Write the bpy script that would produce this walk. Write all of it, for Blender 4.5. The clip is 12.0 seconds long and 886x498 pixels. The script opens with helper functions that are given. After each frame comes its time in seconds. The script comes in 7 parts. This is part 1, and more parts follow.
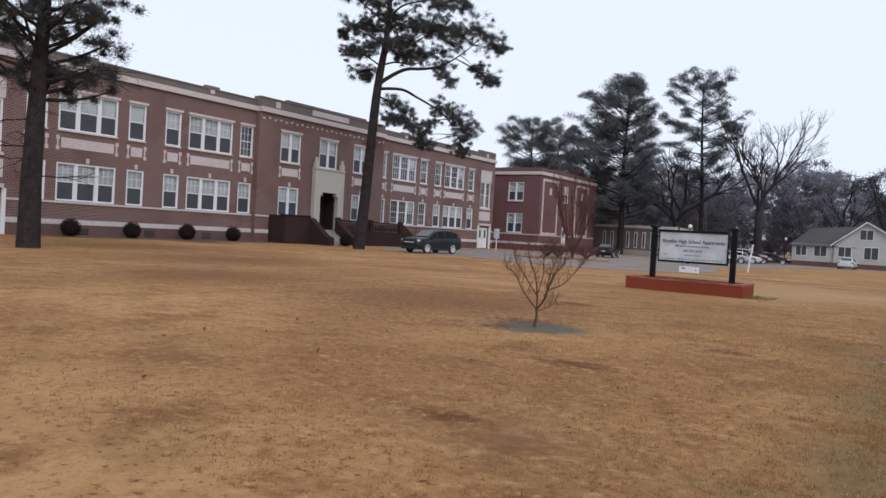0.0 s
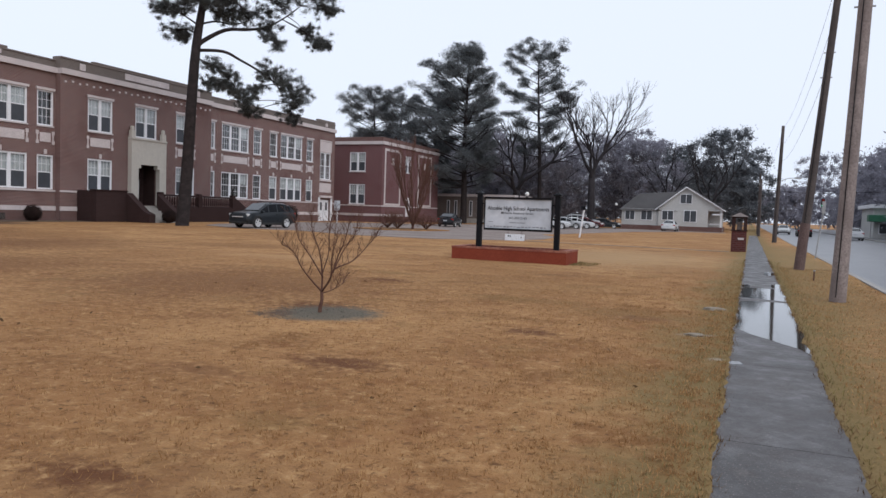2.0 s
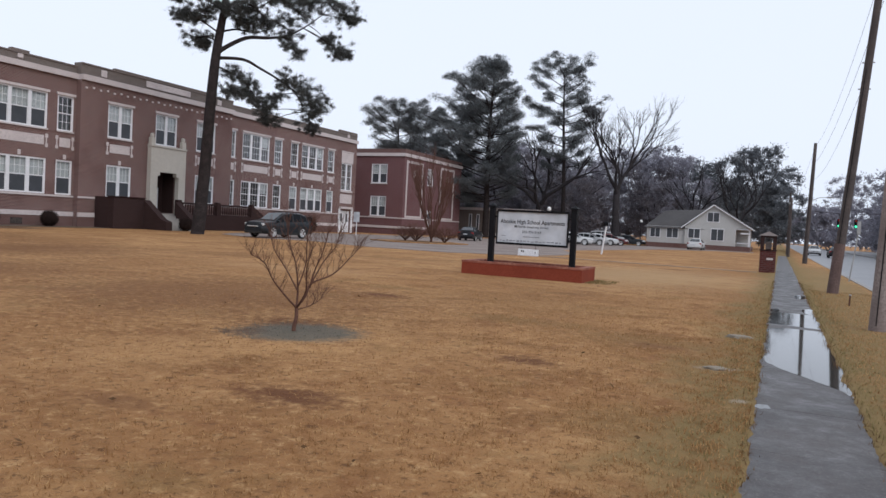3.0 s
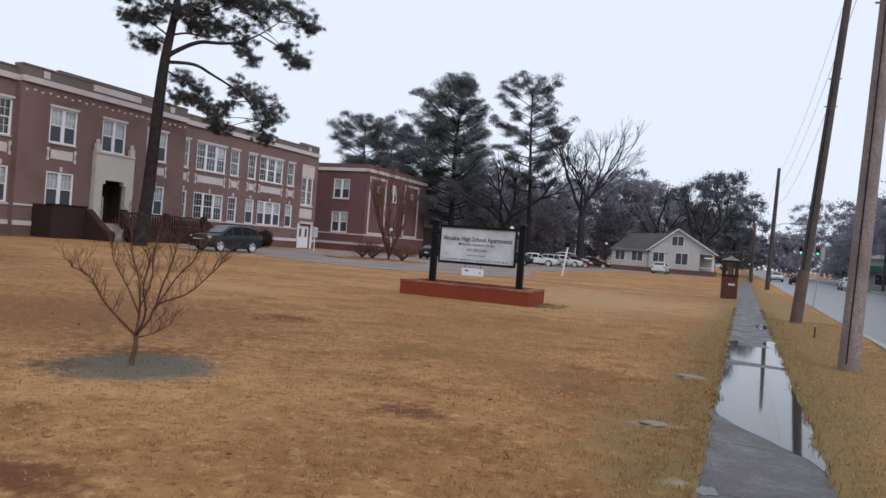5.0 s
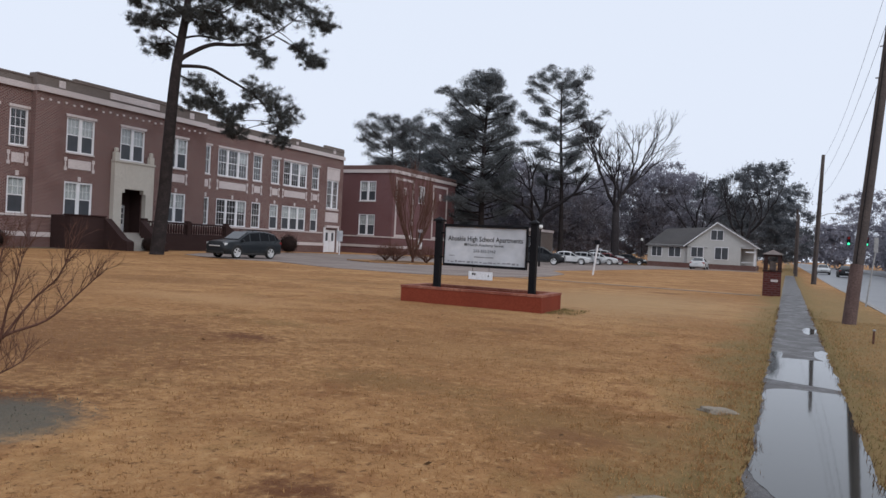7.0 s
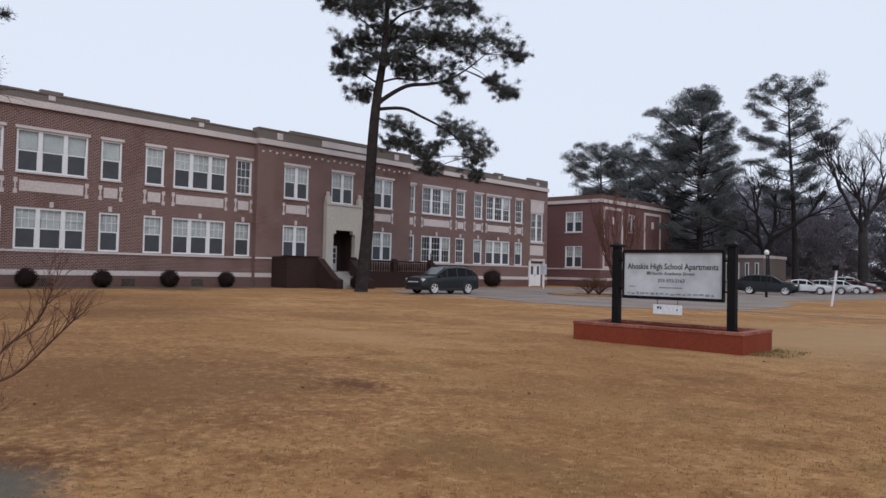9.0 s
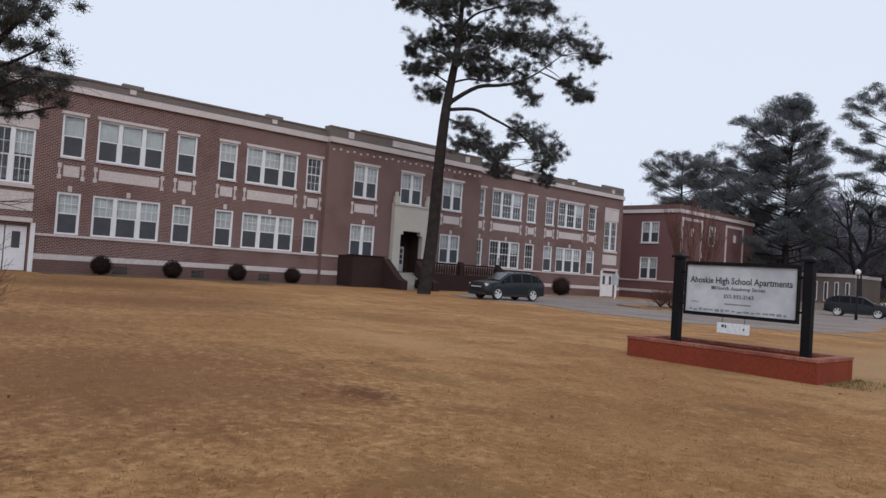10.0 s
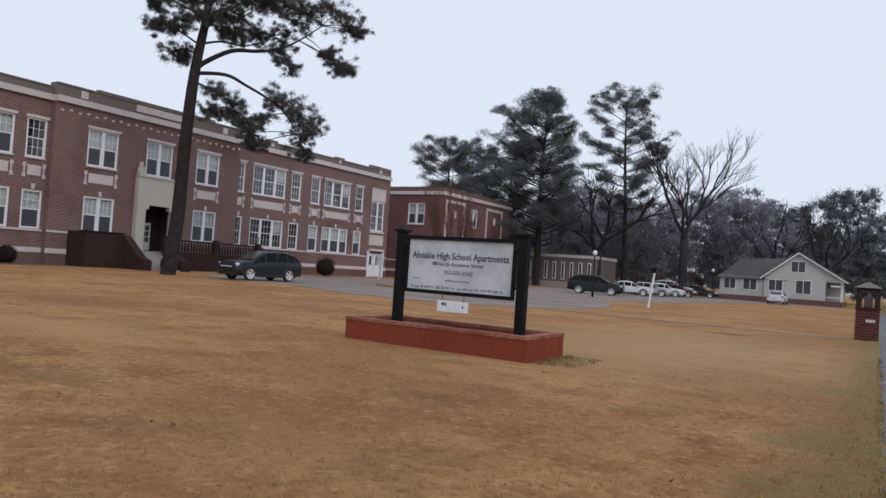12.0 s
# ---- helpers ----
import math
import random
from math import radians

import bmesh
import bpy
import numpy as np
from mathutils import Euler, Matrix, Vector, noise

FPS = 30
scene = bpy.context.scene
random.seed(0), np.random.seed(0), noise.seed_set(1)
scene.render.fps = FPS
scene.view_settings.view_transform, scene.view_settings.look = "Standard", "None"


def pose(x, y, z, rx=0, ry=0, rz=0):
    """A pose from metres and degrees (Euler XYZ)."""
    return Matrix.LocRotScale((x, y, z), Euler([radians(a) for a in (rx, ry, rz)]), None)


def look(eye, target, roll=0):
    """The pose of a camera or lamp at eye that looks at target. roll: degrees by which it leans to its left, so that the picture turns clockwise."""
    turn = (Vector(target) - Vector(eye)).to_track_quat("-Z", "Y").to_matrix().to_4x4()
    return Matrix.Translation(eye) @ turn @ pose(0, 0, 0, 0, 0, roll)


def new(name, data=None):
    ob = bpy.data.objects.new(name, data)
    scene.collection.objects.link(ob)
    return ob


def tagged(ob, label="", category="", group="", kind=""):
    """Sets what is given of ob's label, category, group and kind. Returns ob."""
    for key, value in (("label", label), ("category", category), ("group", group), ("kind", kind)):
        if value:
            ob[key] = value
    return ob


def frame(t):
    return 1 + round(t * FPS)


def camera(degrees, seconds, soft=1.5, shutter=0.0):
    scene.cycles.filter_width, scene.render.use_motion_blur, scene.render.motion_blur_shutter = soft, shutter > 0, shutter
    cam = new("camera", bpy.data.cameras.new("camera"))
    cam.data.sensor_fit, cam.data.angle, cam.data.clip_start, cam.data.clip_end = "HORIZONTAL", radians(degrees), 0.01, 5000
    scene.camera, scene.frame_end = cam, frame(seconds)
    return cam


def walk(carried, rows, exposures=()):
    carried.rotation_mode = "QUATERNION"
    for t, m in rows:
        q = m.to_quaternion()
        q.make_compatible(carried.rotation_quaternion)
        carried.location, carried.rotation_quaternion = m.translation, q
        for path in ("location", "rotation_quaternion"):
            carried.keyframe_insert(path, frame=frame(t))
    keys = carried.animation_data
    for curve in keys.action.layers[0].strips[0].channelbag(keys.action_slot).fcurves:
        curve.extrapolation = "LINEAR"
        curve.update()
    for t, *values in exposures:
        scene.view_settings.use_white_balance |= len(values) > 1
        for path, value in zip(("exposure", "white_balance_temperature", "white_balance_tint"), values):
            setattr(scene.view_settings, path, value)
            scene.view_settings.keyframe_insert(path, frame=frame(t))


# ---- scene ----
cam = camera(62.8, 12.0)
PATH = [
    (0, (0.112, 0.264, 1.518), (-1.024, 1.91, 1.475), 3.3),
    (0.5, (0.252, 0.621, 1.519), (-0.769, 2.339, 1.454), 4.2),
    (1, (0.073, 1.335, 1.487), (-0.792, 3.137, 1.419), 2.5),
    (1.5, (0.012, 1.968, 1.515), (-0.773, 3.806, 1.432), 3.0),
    (2, (0.148, 2.394, 1.528), (-0.629, 4.234, 1.426), 1.9),
    (2.5, (0.109, 2.971, 1.519), (-0.633, 4.825, 1.407), 2.9),
    (3, (0.124, 3.623, 1.499), (-0.716, 5.437, 1.432), 3.0),
    (3.2, (0.072, 3.875, 1.509), (-0.781, 5.68, 1.401), 2.6),
    (4.8, (0.158, 5.492, 1.492), (-0.653, 7.318, 1.411), 2.8),
    (5, (0.19, 5.702, 1.478), (-0.577, 7.549, 1.468), 4.3),
    (5.5, (0.069, 6.374, 1.502), (-0.722, 8.21, 1.432), 2.8),
    (6, (0.16, 6.895, 1.498), (-0.691, 8.704, 1.457), 4.2),
    (6.5, (0.236, 7.422, 1.538), (-0.622, 9.228, 1.537), 2.7),
    (6.7, (0.205, 7.596, 1.549), (-0.65, 9.404, 1.538), 2.8),
    (8.3, (0.221, 9.36, 1.55), (-0.882, 11.027, 1.6), 1.7),
    (8.5, (0.251, 9.619, 1.522), (-0.998, 11.181, 1.549), 3.0),
    (9, (0.153, 10.214, 1.527), (-1.198, 11.688, 1.585), 1.3),
    (9.5, (0.015, 10.693, 1.575), (-1.468, 12.032, 1.663), 2.8),
    (10, (-0.035, 11.342, 1.532), (-1.531, 12.668, 1.593), 3.8),
    (10.5, (-0.01, 11.909, 1.529), (-1.301, 13.432, 1.642), 1.6),
    (11, (-0.146, 12.367, 1.545), (-1.352, 13.962, 1.588), -0.2),
    (11.5, (-0.072, 12.822, 1.534), (-1.249, 14.438, 1.582), 1.7),
    (12, (-0.113, 13.439, 1.495), (-1.144, 15.153, 1.546), 3.9),
]
walk(cam, [(t, look(eye, target, roll)) for t, eye, target, roll in PATH],
     [(0, 0.02, 6470, 12), (1.5, 0.01, 6470, 12), (3.0, 0.02, 6490, 12), (5.0, -0.04, 6490, 12), (8.5, -0.16, 6490, 12), (12, -0.18, 6490, 12)])

# ---- world, sun, exposure ----
world = bpy.data.worlds.new("overcast_sky")
scene.world = world
world.use_nodes = True
wn, wl = world.node_tree.nodes, world.node_tree.links
sky = wn.new("ShaderNodeTexSky")
sky.sky_type, sky.sun_disc = "NISHITA", False
sky.sun_elevation, sky.sun_rotation = radians(39), radians(122)
sky.dust_density, sky.air_density = 4.0, 1.0
sky_grey = wn.new("ShaderNodeHueSaturation")
sky_grey.inputs["Saturation"].default_value = 0.25
sky_gain = wn.new("ShaderNodeMix")
sky_gain.data_type = "RGBA"
sky_gain.inputs[0].default_value = 0.9
sky_gain.inputs[7].default_value = (8.75, 9.7, 11.15, 1)
wl.new(sky.outputs[0], sky_grey.inputs["Color"])
wl.new(sky_grey.outputs[0], sky_gain.inputs[6])
wl.new(sky_gain.outputs[2], wn["Background"].inputs[0])
wn["Background"].inputs[1].default_value = 0.1
sun_data = bpy.data.lights.new("sun", "SUN")
sun_data.energy, sun_data.angle, sun_data.color = 1.1, radians(40), (1, 0.96, 0.92)
sun = new("sun", sun_data)
sun.matrix_world = look((55, -25, 48), (0, 10, 0))

# ---- materials ----
def nodes_of(name):
    m = bpy.data.materials.new(name)
    m.use_nodes = True
    return m, m.node_tree.nodes, m.node_tree.links, m.node_tree.nodes["Principled BSDF"]


def rgba(c):
    return (c[0], c[1], c[2], 1)


def noise_node(n, l, scale, detail=4, vec=None, rough=0.55):
    t = n.new("ShaderNodeTexNoise")
    t.inputs["Scale"].default_value, t.inputs["Detail"].default_value = scale, detail
    t.inputs["Roughness"].default_value = rough
    if vec is not None:
        l.new(vec, t.inputs["Vector"])
    return t


def mix_col(n, l, fac, a, b, mode="MIX"):
    m = n.new("ShaderNodeMix")
    m.data_type, m.blend_type = "RGBA", mode
    for sock, v in ((m.inputs[0], fac), (m.inputs[6], a), (m.inputs[7], b)):
        if isinstance(v, (int, float)):
            sock.default_value = v
        elif isinstance(v, tuple):
            sock.default_value = rgba(v)
        else:
            l.new(v, sock)
    return m.outputs[2]


def ramp(n, l, src, lo, hi):
    r = n.new("ShaderNodeMapRange")
    r.interpolation_type = "SMOOTHSTEP"
    r.inputs["From Min"].default_value, r.inputs["From Max"].default_value = lo, hi
    l.new(src, r.inputs["Value"])
    return r.outputs[0]


def see_through(n, l, p, col, share_of):
    """Light that passes through thin leaves and blades."""
    tr = n.new("ShaderNodeBsdfTranslucent")
    mx = n.new("ShaderNodeMixShader")
    mx.inputs[0].default_value = share_of
    l.new(col, tr.inputs["Color"])
    l.new(p.outputs[0], mx.inputs[1]), l.new(tr.outputs[0], mx.inputs[2])
    l.new(mx.outputs[0], n["Material Output"].inputs["Surface"])


def mat(name, c1, c2, rough=0.8, big=1.0, fine=30.0, bump=0.15, metal=0.0, coat=0.0, island=0.0, local=False, thin=0.0, spec=0.5):
    """Two-scale procedural surface: blotches of c1 and c2, fine grain, fine relief."""
    m, n, l, p = nodes_of(name)
    pos = n.new("ShaderNodeTexCoord").outputs["Object"] if local else n.new("ShaderNodeNewGeometry").outputs["Position"]
    blot = noise_node(n, l, big, 5, pos)
    grain = noise_node(n, l, fine, 3, pos)
    col = mix_col(n, l, ramp(n, l, blot.outputs[0], 0.35, 0.65), c1, c2)
    col = mix_col(n, l, ramp(n, l, grain.outputs[0], 0.3, 0.8), col, tuple(x * 0.72 for x in c1))
    if island:
        g = n.new("ShaderNodeNewGeometry")
        v = n.new("ShaderNodeHueSaturation")
        mr = n.new("ShaderNodeMapRange")
        mr.inputs["To Min"].default_value, mr.inputs["To Max"].default_value = 1 - island, 1 + island
        l.new(g.outputs["Random Per Island"], mr.inputs["Value"])
        l.new(mr.outputs[0], v.inputs["Value"])
        l.new(col, v.inputs["Color"])
        col = v.outputs[0]
    l.new(col, p.inputs["Base Color"])
    rr = n.new("ShaderNodeMapRange")
    rr.inputs["To Min"].default_value, rr.inputs["To Max"].default_value = max(rough - 0.1, 0.02), min(rough + 0.1, 1)
    l.new(blot.outputs[0], rr.inputs["Value"])
    l.new(rr.outputs[0], p.inputs["Roughness"])
    p.inputs["Metallic"].default_value = metal
    p.inputs["Specular IOR Level"].default_value = spec
    if thin:
        see_through(n, l, p, col, thin)
    p.inputs["Coat Weight"].default_value = coat
    if bump:
        b = n.new("ShaderNodeBump")
        b.inputs["Strength"].default_value, b.inputs["Distance"].default_value = bump, 0.02
        l.new(grain.outputs[0], b.inputs["Height"])
        l.new(b.outputs[0], p.inputs["Normal"])
    return m


def brick_mat(name, c1, c2, mortar, course=0.095, length=0.25):
    m, n, l, p = nodes_of(name)
    pos = n.new("ShaderNodeNewGeometry").outputs["Position"]
    s = n.new("ShaderNodeSeparateXYZ")
    l.new(pos, s.inputs[0])
    add = n.new("ShaderNodeMath")
    l.new(s.outputs[0], add.inputs[0]), l.new(s.outputs[1], add.inputs[1])
    cb = n.new("ShaderNodeCombineXYZ")
    l.new(add.outputs[0], cb.inputs[0]), l.new(s.outputs[2], cb.inputs[1])
    t = n.new("ShaderNodeTexBrick")
    t.inputs["Scale"].default_value = 1
    t.inputs["Brick Width"].default_value, t.inputs["Row Height"].default_value = length, course
    t.inputs["Mortar Size"].default_value, t.inputs["Mortar Smooth"].default_value = 0.017, 0.15
    t.inputs["Bias"].default_value = -0.1
    t.inputs["Color1"].default_value, t.inputs["Color2"].default_value = rgba(c1), rgba(c2)
    t.inputs["Mortar"].default_value = rgba(mortar)
    l.new(cb.outputs[0], t.inputs["Vector"])
    blot = noise_node(n, l, 0.35, 6, pos)
    streak = noise_node(n, l, 9, 4, pos)
    col = mix_col(n, l, ramp(n, l, blot.outputs[0], 0.45, 1.0), t.outputs[0], tuple(x * 0.8 for x in c1))
    col = mix_col(n, l, ramp(n, l, streak.outputs[0], 0.55, 0.95), col, tuple(min(1, x * 1.25) for x in c2))
    l.new(col, p.inputs["Base Color"])
    p.inputs["Roughness"].default_value = 0.9
    p.inputs["Specular IOR Level"].default_value = 0.12
    b = n.new("ShaderNodeBump")
    b.inputs["Strength"].default_value, b.inputs["Distance"].default_value = 0.5, 0.01
    b.invert = True
    l.new(t.outputs["Fac"], b.inputs["Height"])
    l.new(b.outputs[0], p.inputs["Normal"])
    return m


M_BRICK = brick_mat("red_brick", (0.084, 0.031, 0.028), (0.148, 0.061, 0.053), (0.29, 0.235, 0.22))
M_BRICK_DARK = brick_mat("dark_red_brick", (0.115, 0.052, 0.046), (0.145, 0.068, 0.06), (0.17, 0.135, 0.125))
M_BRICK_ANNEX = brick_mat("annex_brick", (0.125, 0.046, 0.05), (0.155, 0.062, 0.064), (0.18, 0.13, 0.13))
M_BRICK_GREY = brick_mat("weathered_and_hazed_brick", (0.125, 0.10, 0.092), (0.16, 0.13, 0.118), (0.19, 0.17, 0.155))
M_BRICK_PILLAR = brick_mat("pillar_brick", (0.075, 0.019, 0.018), (0.105, 0.029, 0.026), (0.10, 0.06, 0.055))
M_BRICK_DEEP = brick_mat("deep_brown_brick", (0.028, 0.013, 0.013), (0.042, 0.02, 0.019), (0.05, 0.036, 0.034))
M_STONE = mat("cast_stone", (0.54, 0.48, 0.475), (0.62, 0.56, 0.55), 0.8, 0.7, 14, 0.2)
M_STUCCO = mat("pale_stucco", (0.50, 0.47, 0.42), (0.57, 0.54, 0.48), 0.85, 0.5, 20, 0.15)
M_WHITE = mat("white_paint", (0.80, 0.81, 0.84), (0.75, 0.76, 0.79), 0.5, 2, 30, 0.05)
M_COPING = mat("weathered_coping", (0.16, 0.13, 0.12), (0.22, 0.18, 0.16), 0.85, 0.8, 12, 0.2)
# the darkness of unlit rooms is put into this colour
M_ROOM = mat("unlit_room_grey", (0.12, 0.115, 0.11), (0.15, 0.145, 0.14), 0.9, 1, 10, 0.05)
M_BLIND = mat("window_blind", (0.50, 0.53, 0.53), (0.42, 0.45, 0.45), 0.8, 1.2, 20, 0.05)
M_SCREEN = mat("insect_screen", (0.04, 0.046, 0.055), (0.06, 0.067, 0.08), 0.5, 1.5, 60, 0.05)
M_PANEL_WOOD = mat("roof_shingle", (0.06, 0.056, 0.056), (0.085, 0.08, 0.08), 0.9, 0.6, 12, 0.4)
M_SIDING = mat("white_siding", (0.46, 0.46, 0.45), (0.53, 0.53, 0.52), 0.7, 0.4, 10, 0.1)
M_CONCRETE = mat("concrete", (0.30, 0.28, 0.26), (0.38, 0.36, 0.33), 0.8, 0.5, 18, 0.2)
M_ASPHALT = mat("asphalt", (0.12, 0.117, 0.122), (0.165, 0.16, 0.165), 0.36, 0.25, 30, 0.2)
M_DRIVE = mat("drive_paving", (0.235, 0.192, 0.172), (0.33, 0.28, 0.255), 0.95, 0.35, 18, 0.2, spec=0.05)
def slab_mat():
    """Rain-wet worn concrete: pale scoured patches, dark damp ones, a thin film of water in the hollows."""
    m, n, l, p = nodes_of("wet_sidewalk")
    pos = n.new("ShaderNodeNewGeometry").outputs["Position"]
    blot, patch, grit = noise_node(n, l, 0.8, 6, pos, 0.65), noise_node(n, l, 2.2, 7, pos, 0.75), noise_node(n, l, 38, 4, pos, 0.7)
    col = mix_col(n, l, ramp(n, l, blot.outputs[0], 0.36, 0.64), (0.045, 0.041, 0.041), (0.082, 0.074, 0.072))
    col = mix_col(n, l, ramp(n, l, patch.outputs[0], 0.5, 0.72), col, (0.125, 0.113, 0.108))
    col = mix_col(n, l, ramp(n, l, grit.outputs[0], 0.42, 0.7), col, (0.045, 0.037, 0.034))
    fleck = noise_node(n, l, 70, 3, pos, 0.6)
    col = mix_col(n, l, ramp(n, l, fleck.outputs[0], 0.6, 0.7), col, (0.26, 0.225, 0.20))
    l.new(col, p.inputs["Base Color"])
    rr = n.new("ShaderNodeMapRange")
    rr.inputs["From Min"].default_value, rr.inputs["From Max"].default_value = 0.35, 0.65
    rr.inputs["To Min"].default_value, rr.inputs["To Max"].default_value = 0.3, 0.7
    l.new(patch.outputs[0], rr.inputs["Value"])
    l.new(rr.outputs[0], p.inputs["Roughness"])
    p.inputs["Specular IOR Level"].default_value = 0.38
    b = n.new("ShaderNodeBump")
    b.inputs["Strength"].default_value, b.inputs["Distance"].default_value = 0.3, 0.012
    l.new(grit.outputs[0], b.inputs["Height"])
    l.new(b.outputs[0], p.inputs["Normal"])
    return m


M_SLAB = slab_mat()
M_BLACK = mat("black_paint", (0.006, 0.006, 0.008), (0.010, 0.010, 0.012), 0.5, 3, 40, 0.05, spec=0.12)
M_REDPAINT = mat("red_painted_brick", (0.20, 0.041, 0.022), (0.24, 0.052, 0.028), 0.8, 1.2, 50, 0.15, spec=0.15)
M_PATH = mat("old_path_concrete", (0.19, 0.14, 0.10), (0.28, 0.21, 0.155), 0.9, 0.8, 18, 0.3)
M_SIGN = mat("sign_face", (0.50, 0.53, 0.57), (0.58, 0.60, 0.63), 0.6, 3.0, 1.6, 0.0, spec=0.2)
M_INK = mat("sign_lettering", (0.02, 0.022, 0.025), (0.03, 0.03, 0.033), 0.6, 5, 30, 0)
M_INK_MID = mat("worn_lettering", (0.09, 0.095, 0.10), (0.14, 0.145, 0.15), 0.6, 5, 30, 0)
M_INK_GREY = mat("faded_lettering", (0.22, 0.23, 0.25), (0.3, 0.31, 0.33), 0.6, 5, 30, 0)
M_SOIL = mat("soil", (0.09, 0.062, 0.042), (0.14, 0.10, 0.065), 0.95, 3, 30, 0.6)
M_SOILSTONE = mat("sandy_stone", (0.24, 0.20, 0.15), (0.30, 0.26, 0.21), 0.9, 8, 40, 0.5)
M_MULCH = mat("grey_mulch", (0.12, 0.115, 0.085), (0.17, 0.165, 0.13), 0.9, 4, 40, 0.7)
M_BARK_PINE = mat("pine_bark", (0.026, 0.021, 0.021), (0.046, 0.037, 0.036), 0.95, 3, 14, 0.8, spec=0.15)
M_BARK_GREY = mat("grey_bark", (0.03, 0.026, 0.028), (0.045, 0.04, 0.042), 0.95, 3, 14, 0.6, spec=0.15)
M_DEADLEAF = mat("dead_leaf", (0.13, 0.072, 0.036), (0.19, 0.115, 0.06), 0.9, 6, 40, 0, island=0.4, thin=0.3, spec=0.05)
M_TWIG = mat("twig_bark", (0.10, 0.05, 0.037), (0.15, 0.08, 0.06), 0.9, 6, 40, 0.4, spec=0.1)
M_POLE = mat("weathered_pole_wood", (0.20, 0.158, 0.145), (0.29, 0.24, 0.222), 0.9, 2.5, 25, 0.5)
M_POLE_RED = mat("reddish_pole_wood", (0.10, 0.062, 0.056), (0.15, 0.10, 0.09), 0.9, 2.5, 25, 0.5)
M_POLE_DARK = mat("dark_pole_wood", (0.06, 0.048, 0.046), (0.095, 0.076, 0.07), 0.9, 1.5, 25, 0.5)
# needle colours carry added haze, little here, more in the two copies below
M_NEEDLE = mat("pine_needles", (0.060, 0.064, 0.062), (0.085, 0.089, 0.083), 0.6, 0.5, 4, 0, island=0.35, thin=0.25)
M_NEEDLE_MID = mat("mid_haze_pine_needles", (0.118, 0.13, 0.137), (0.155, 0.168, 0.174), 0.7, 0.3, 3, 0, island=0.3, thin=0.35)
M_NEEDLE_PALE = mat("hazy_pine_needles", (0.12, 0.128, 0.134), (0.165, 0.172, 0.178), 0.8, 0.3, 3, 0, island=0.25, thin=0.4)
# far trees are coloured pale and bluish: distance haze put into the paint
M_FOLIAGE_HAZED = mat("far_foliage_hazed", (0.265, 0.26, 0.305), (0.32, 0.315, 0.36), 0.9, 0.12, 2, 0, island=0.12, thin=0.45)
M_EVERGREEN_HAZED = mat("far_evergreen_hazed", (0.15, 0.162, 0.178), (0.185, 0.198, 0.213), 0.9, 0.12, 2, 0, island=0.2, thin=0.35)
M_TWIG_HAZED = mat("far_bare_twigs_hazed", (0.16, 0.145, 0.16), (0.20, 0.182, 0.20), 0.9, 0.15, 2, 0, island=0.15, thin=0.4)
M_HEDGE = mat("clipped_hedge", (0.02, 0.013, 0.012), (0.034, 0.022, 0.019), 0.9, 3, 20, 0, island=0.3, spec=0.08)
M_RUBBER = mat("tyre_rubber", (0.015, 0.015, 0.015), (0.025, 0.025, 0.025), 0.8, 4, 50, 0.1)
M_ALLOY = mat("alloy", (0.68, 0.69, 0.70), (0.76, 0.76, 0.77), 0.3, 6, 60, 0, metal=0.2)
M_METAL = mat("galvanised_metal", (0.32, 0.32, 0.32), (0.42, 0.42, 0.41), 0.5, 3, 40, 0.05, metal=0.6)
M_GREEN = mat("green_paint", (0.02, 0.13, 0.07), (0.03, 0.16, 0.09), 0.5, 2, 20, 0.05)
M_RED = mat("red_lens", (0.25, 0.01, 0.01), (0.3, 0.015, 0.012), 0.25, 5, 30, 0)
M_LENS = mat("headlamp_lens", (0.6, 0.62, 0.63), (0.7, 0.71, 0.72), 0.1, 5, 30, 0)


def car_paint(name, c):
    return mat(name, c, tuple(x * 0.9 for x in c), 0.3, 2, 60, 0, metal=0.0, coat=0.2, spec=0.22)


def glass_mat(name, tint, rough=0.02):
    m, n, l, p = nodes_of(name)
    p.inputs["Base Color"].default_value = rgba(tint)
    p.inputs["Roughness"].default_value = rough
    p.inputs["Transmission Weight"].default_value = 1
    p.inputs["IOR"].default_value = 1.45
    g = noise_node(n, l, 1.3, 2, n.new("ShaderNodeNewGeometry").outputs["Position"])
    b = n.new("ShaderNodeBump")
    b.inputs["Strength"].default_value, b.inputs["Distance"].default_value = 0.04, 0.02
    l.new(g.outputs[0], b.inputs["Height"])
    l.new(b.outputs[0], p.inputs["Normal"])
    return m


M_GLASS = glass_mat("window_glass", (0.9, 0.93, 0.95))
M_CARGLASS = mat("tinted_car_glass", (0.006, 0.007, 0.009), (0.009, 0.01, 0.012), 0.12, 3, 30, 0, spec=0.1)


M_WINDSCREEN = mat("windscreen_glass", (0.012, 0.014, 0.016), (0.016, 0.018, 0.02), 0.06, 3, 30, 0, spec=0.9)


def glow_mat(name, c, strength):
    m, n, l, p = nodes_of(name)
    p.inputs["Base Color"].default_value = rgba(c)
    p.inputs["Emission Color"].default_value = rgba(c)
    p.inputs["Emission Strength"].default_value = strength
    return m


M_GO = glow_mat("green_signal", (0.05, 0.9, 0.45), 1.2)
M_GLOBE = mat("lamp_globe", (0.75, 0.75, 0.73), (0.8, 0.8, 0.78), 0.4, 4, 30, 0)


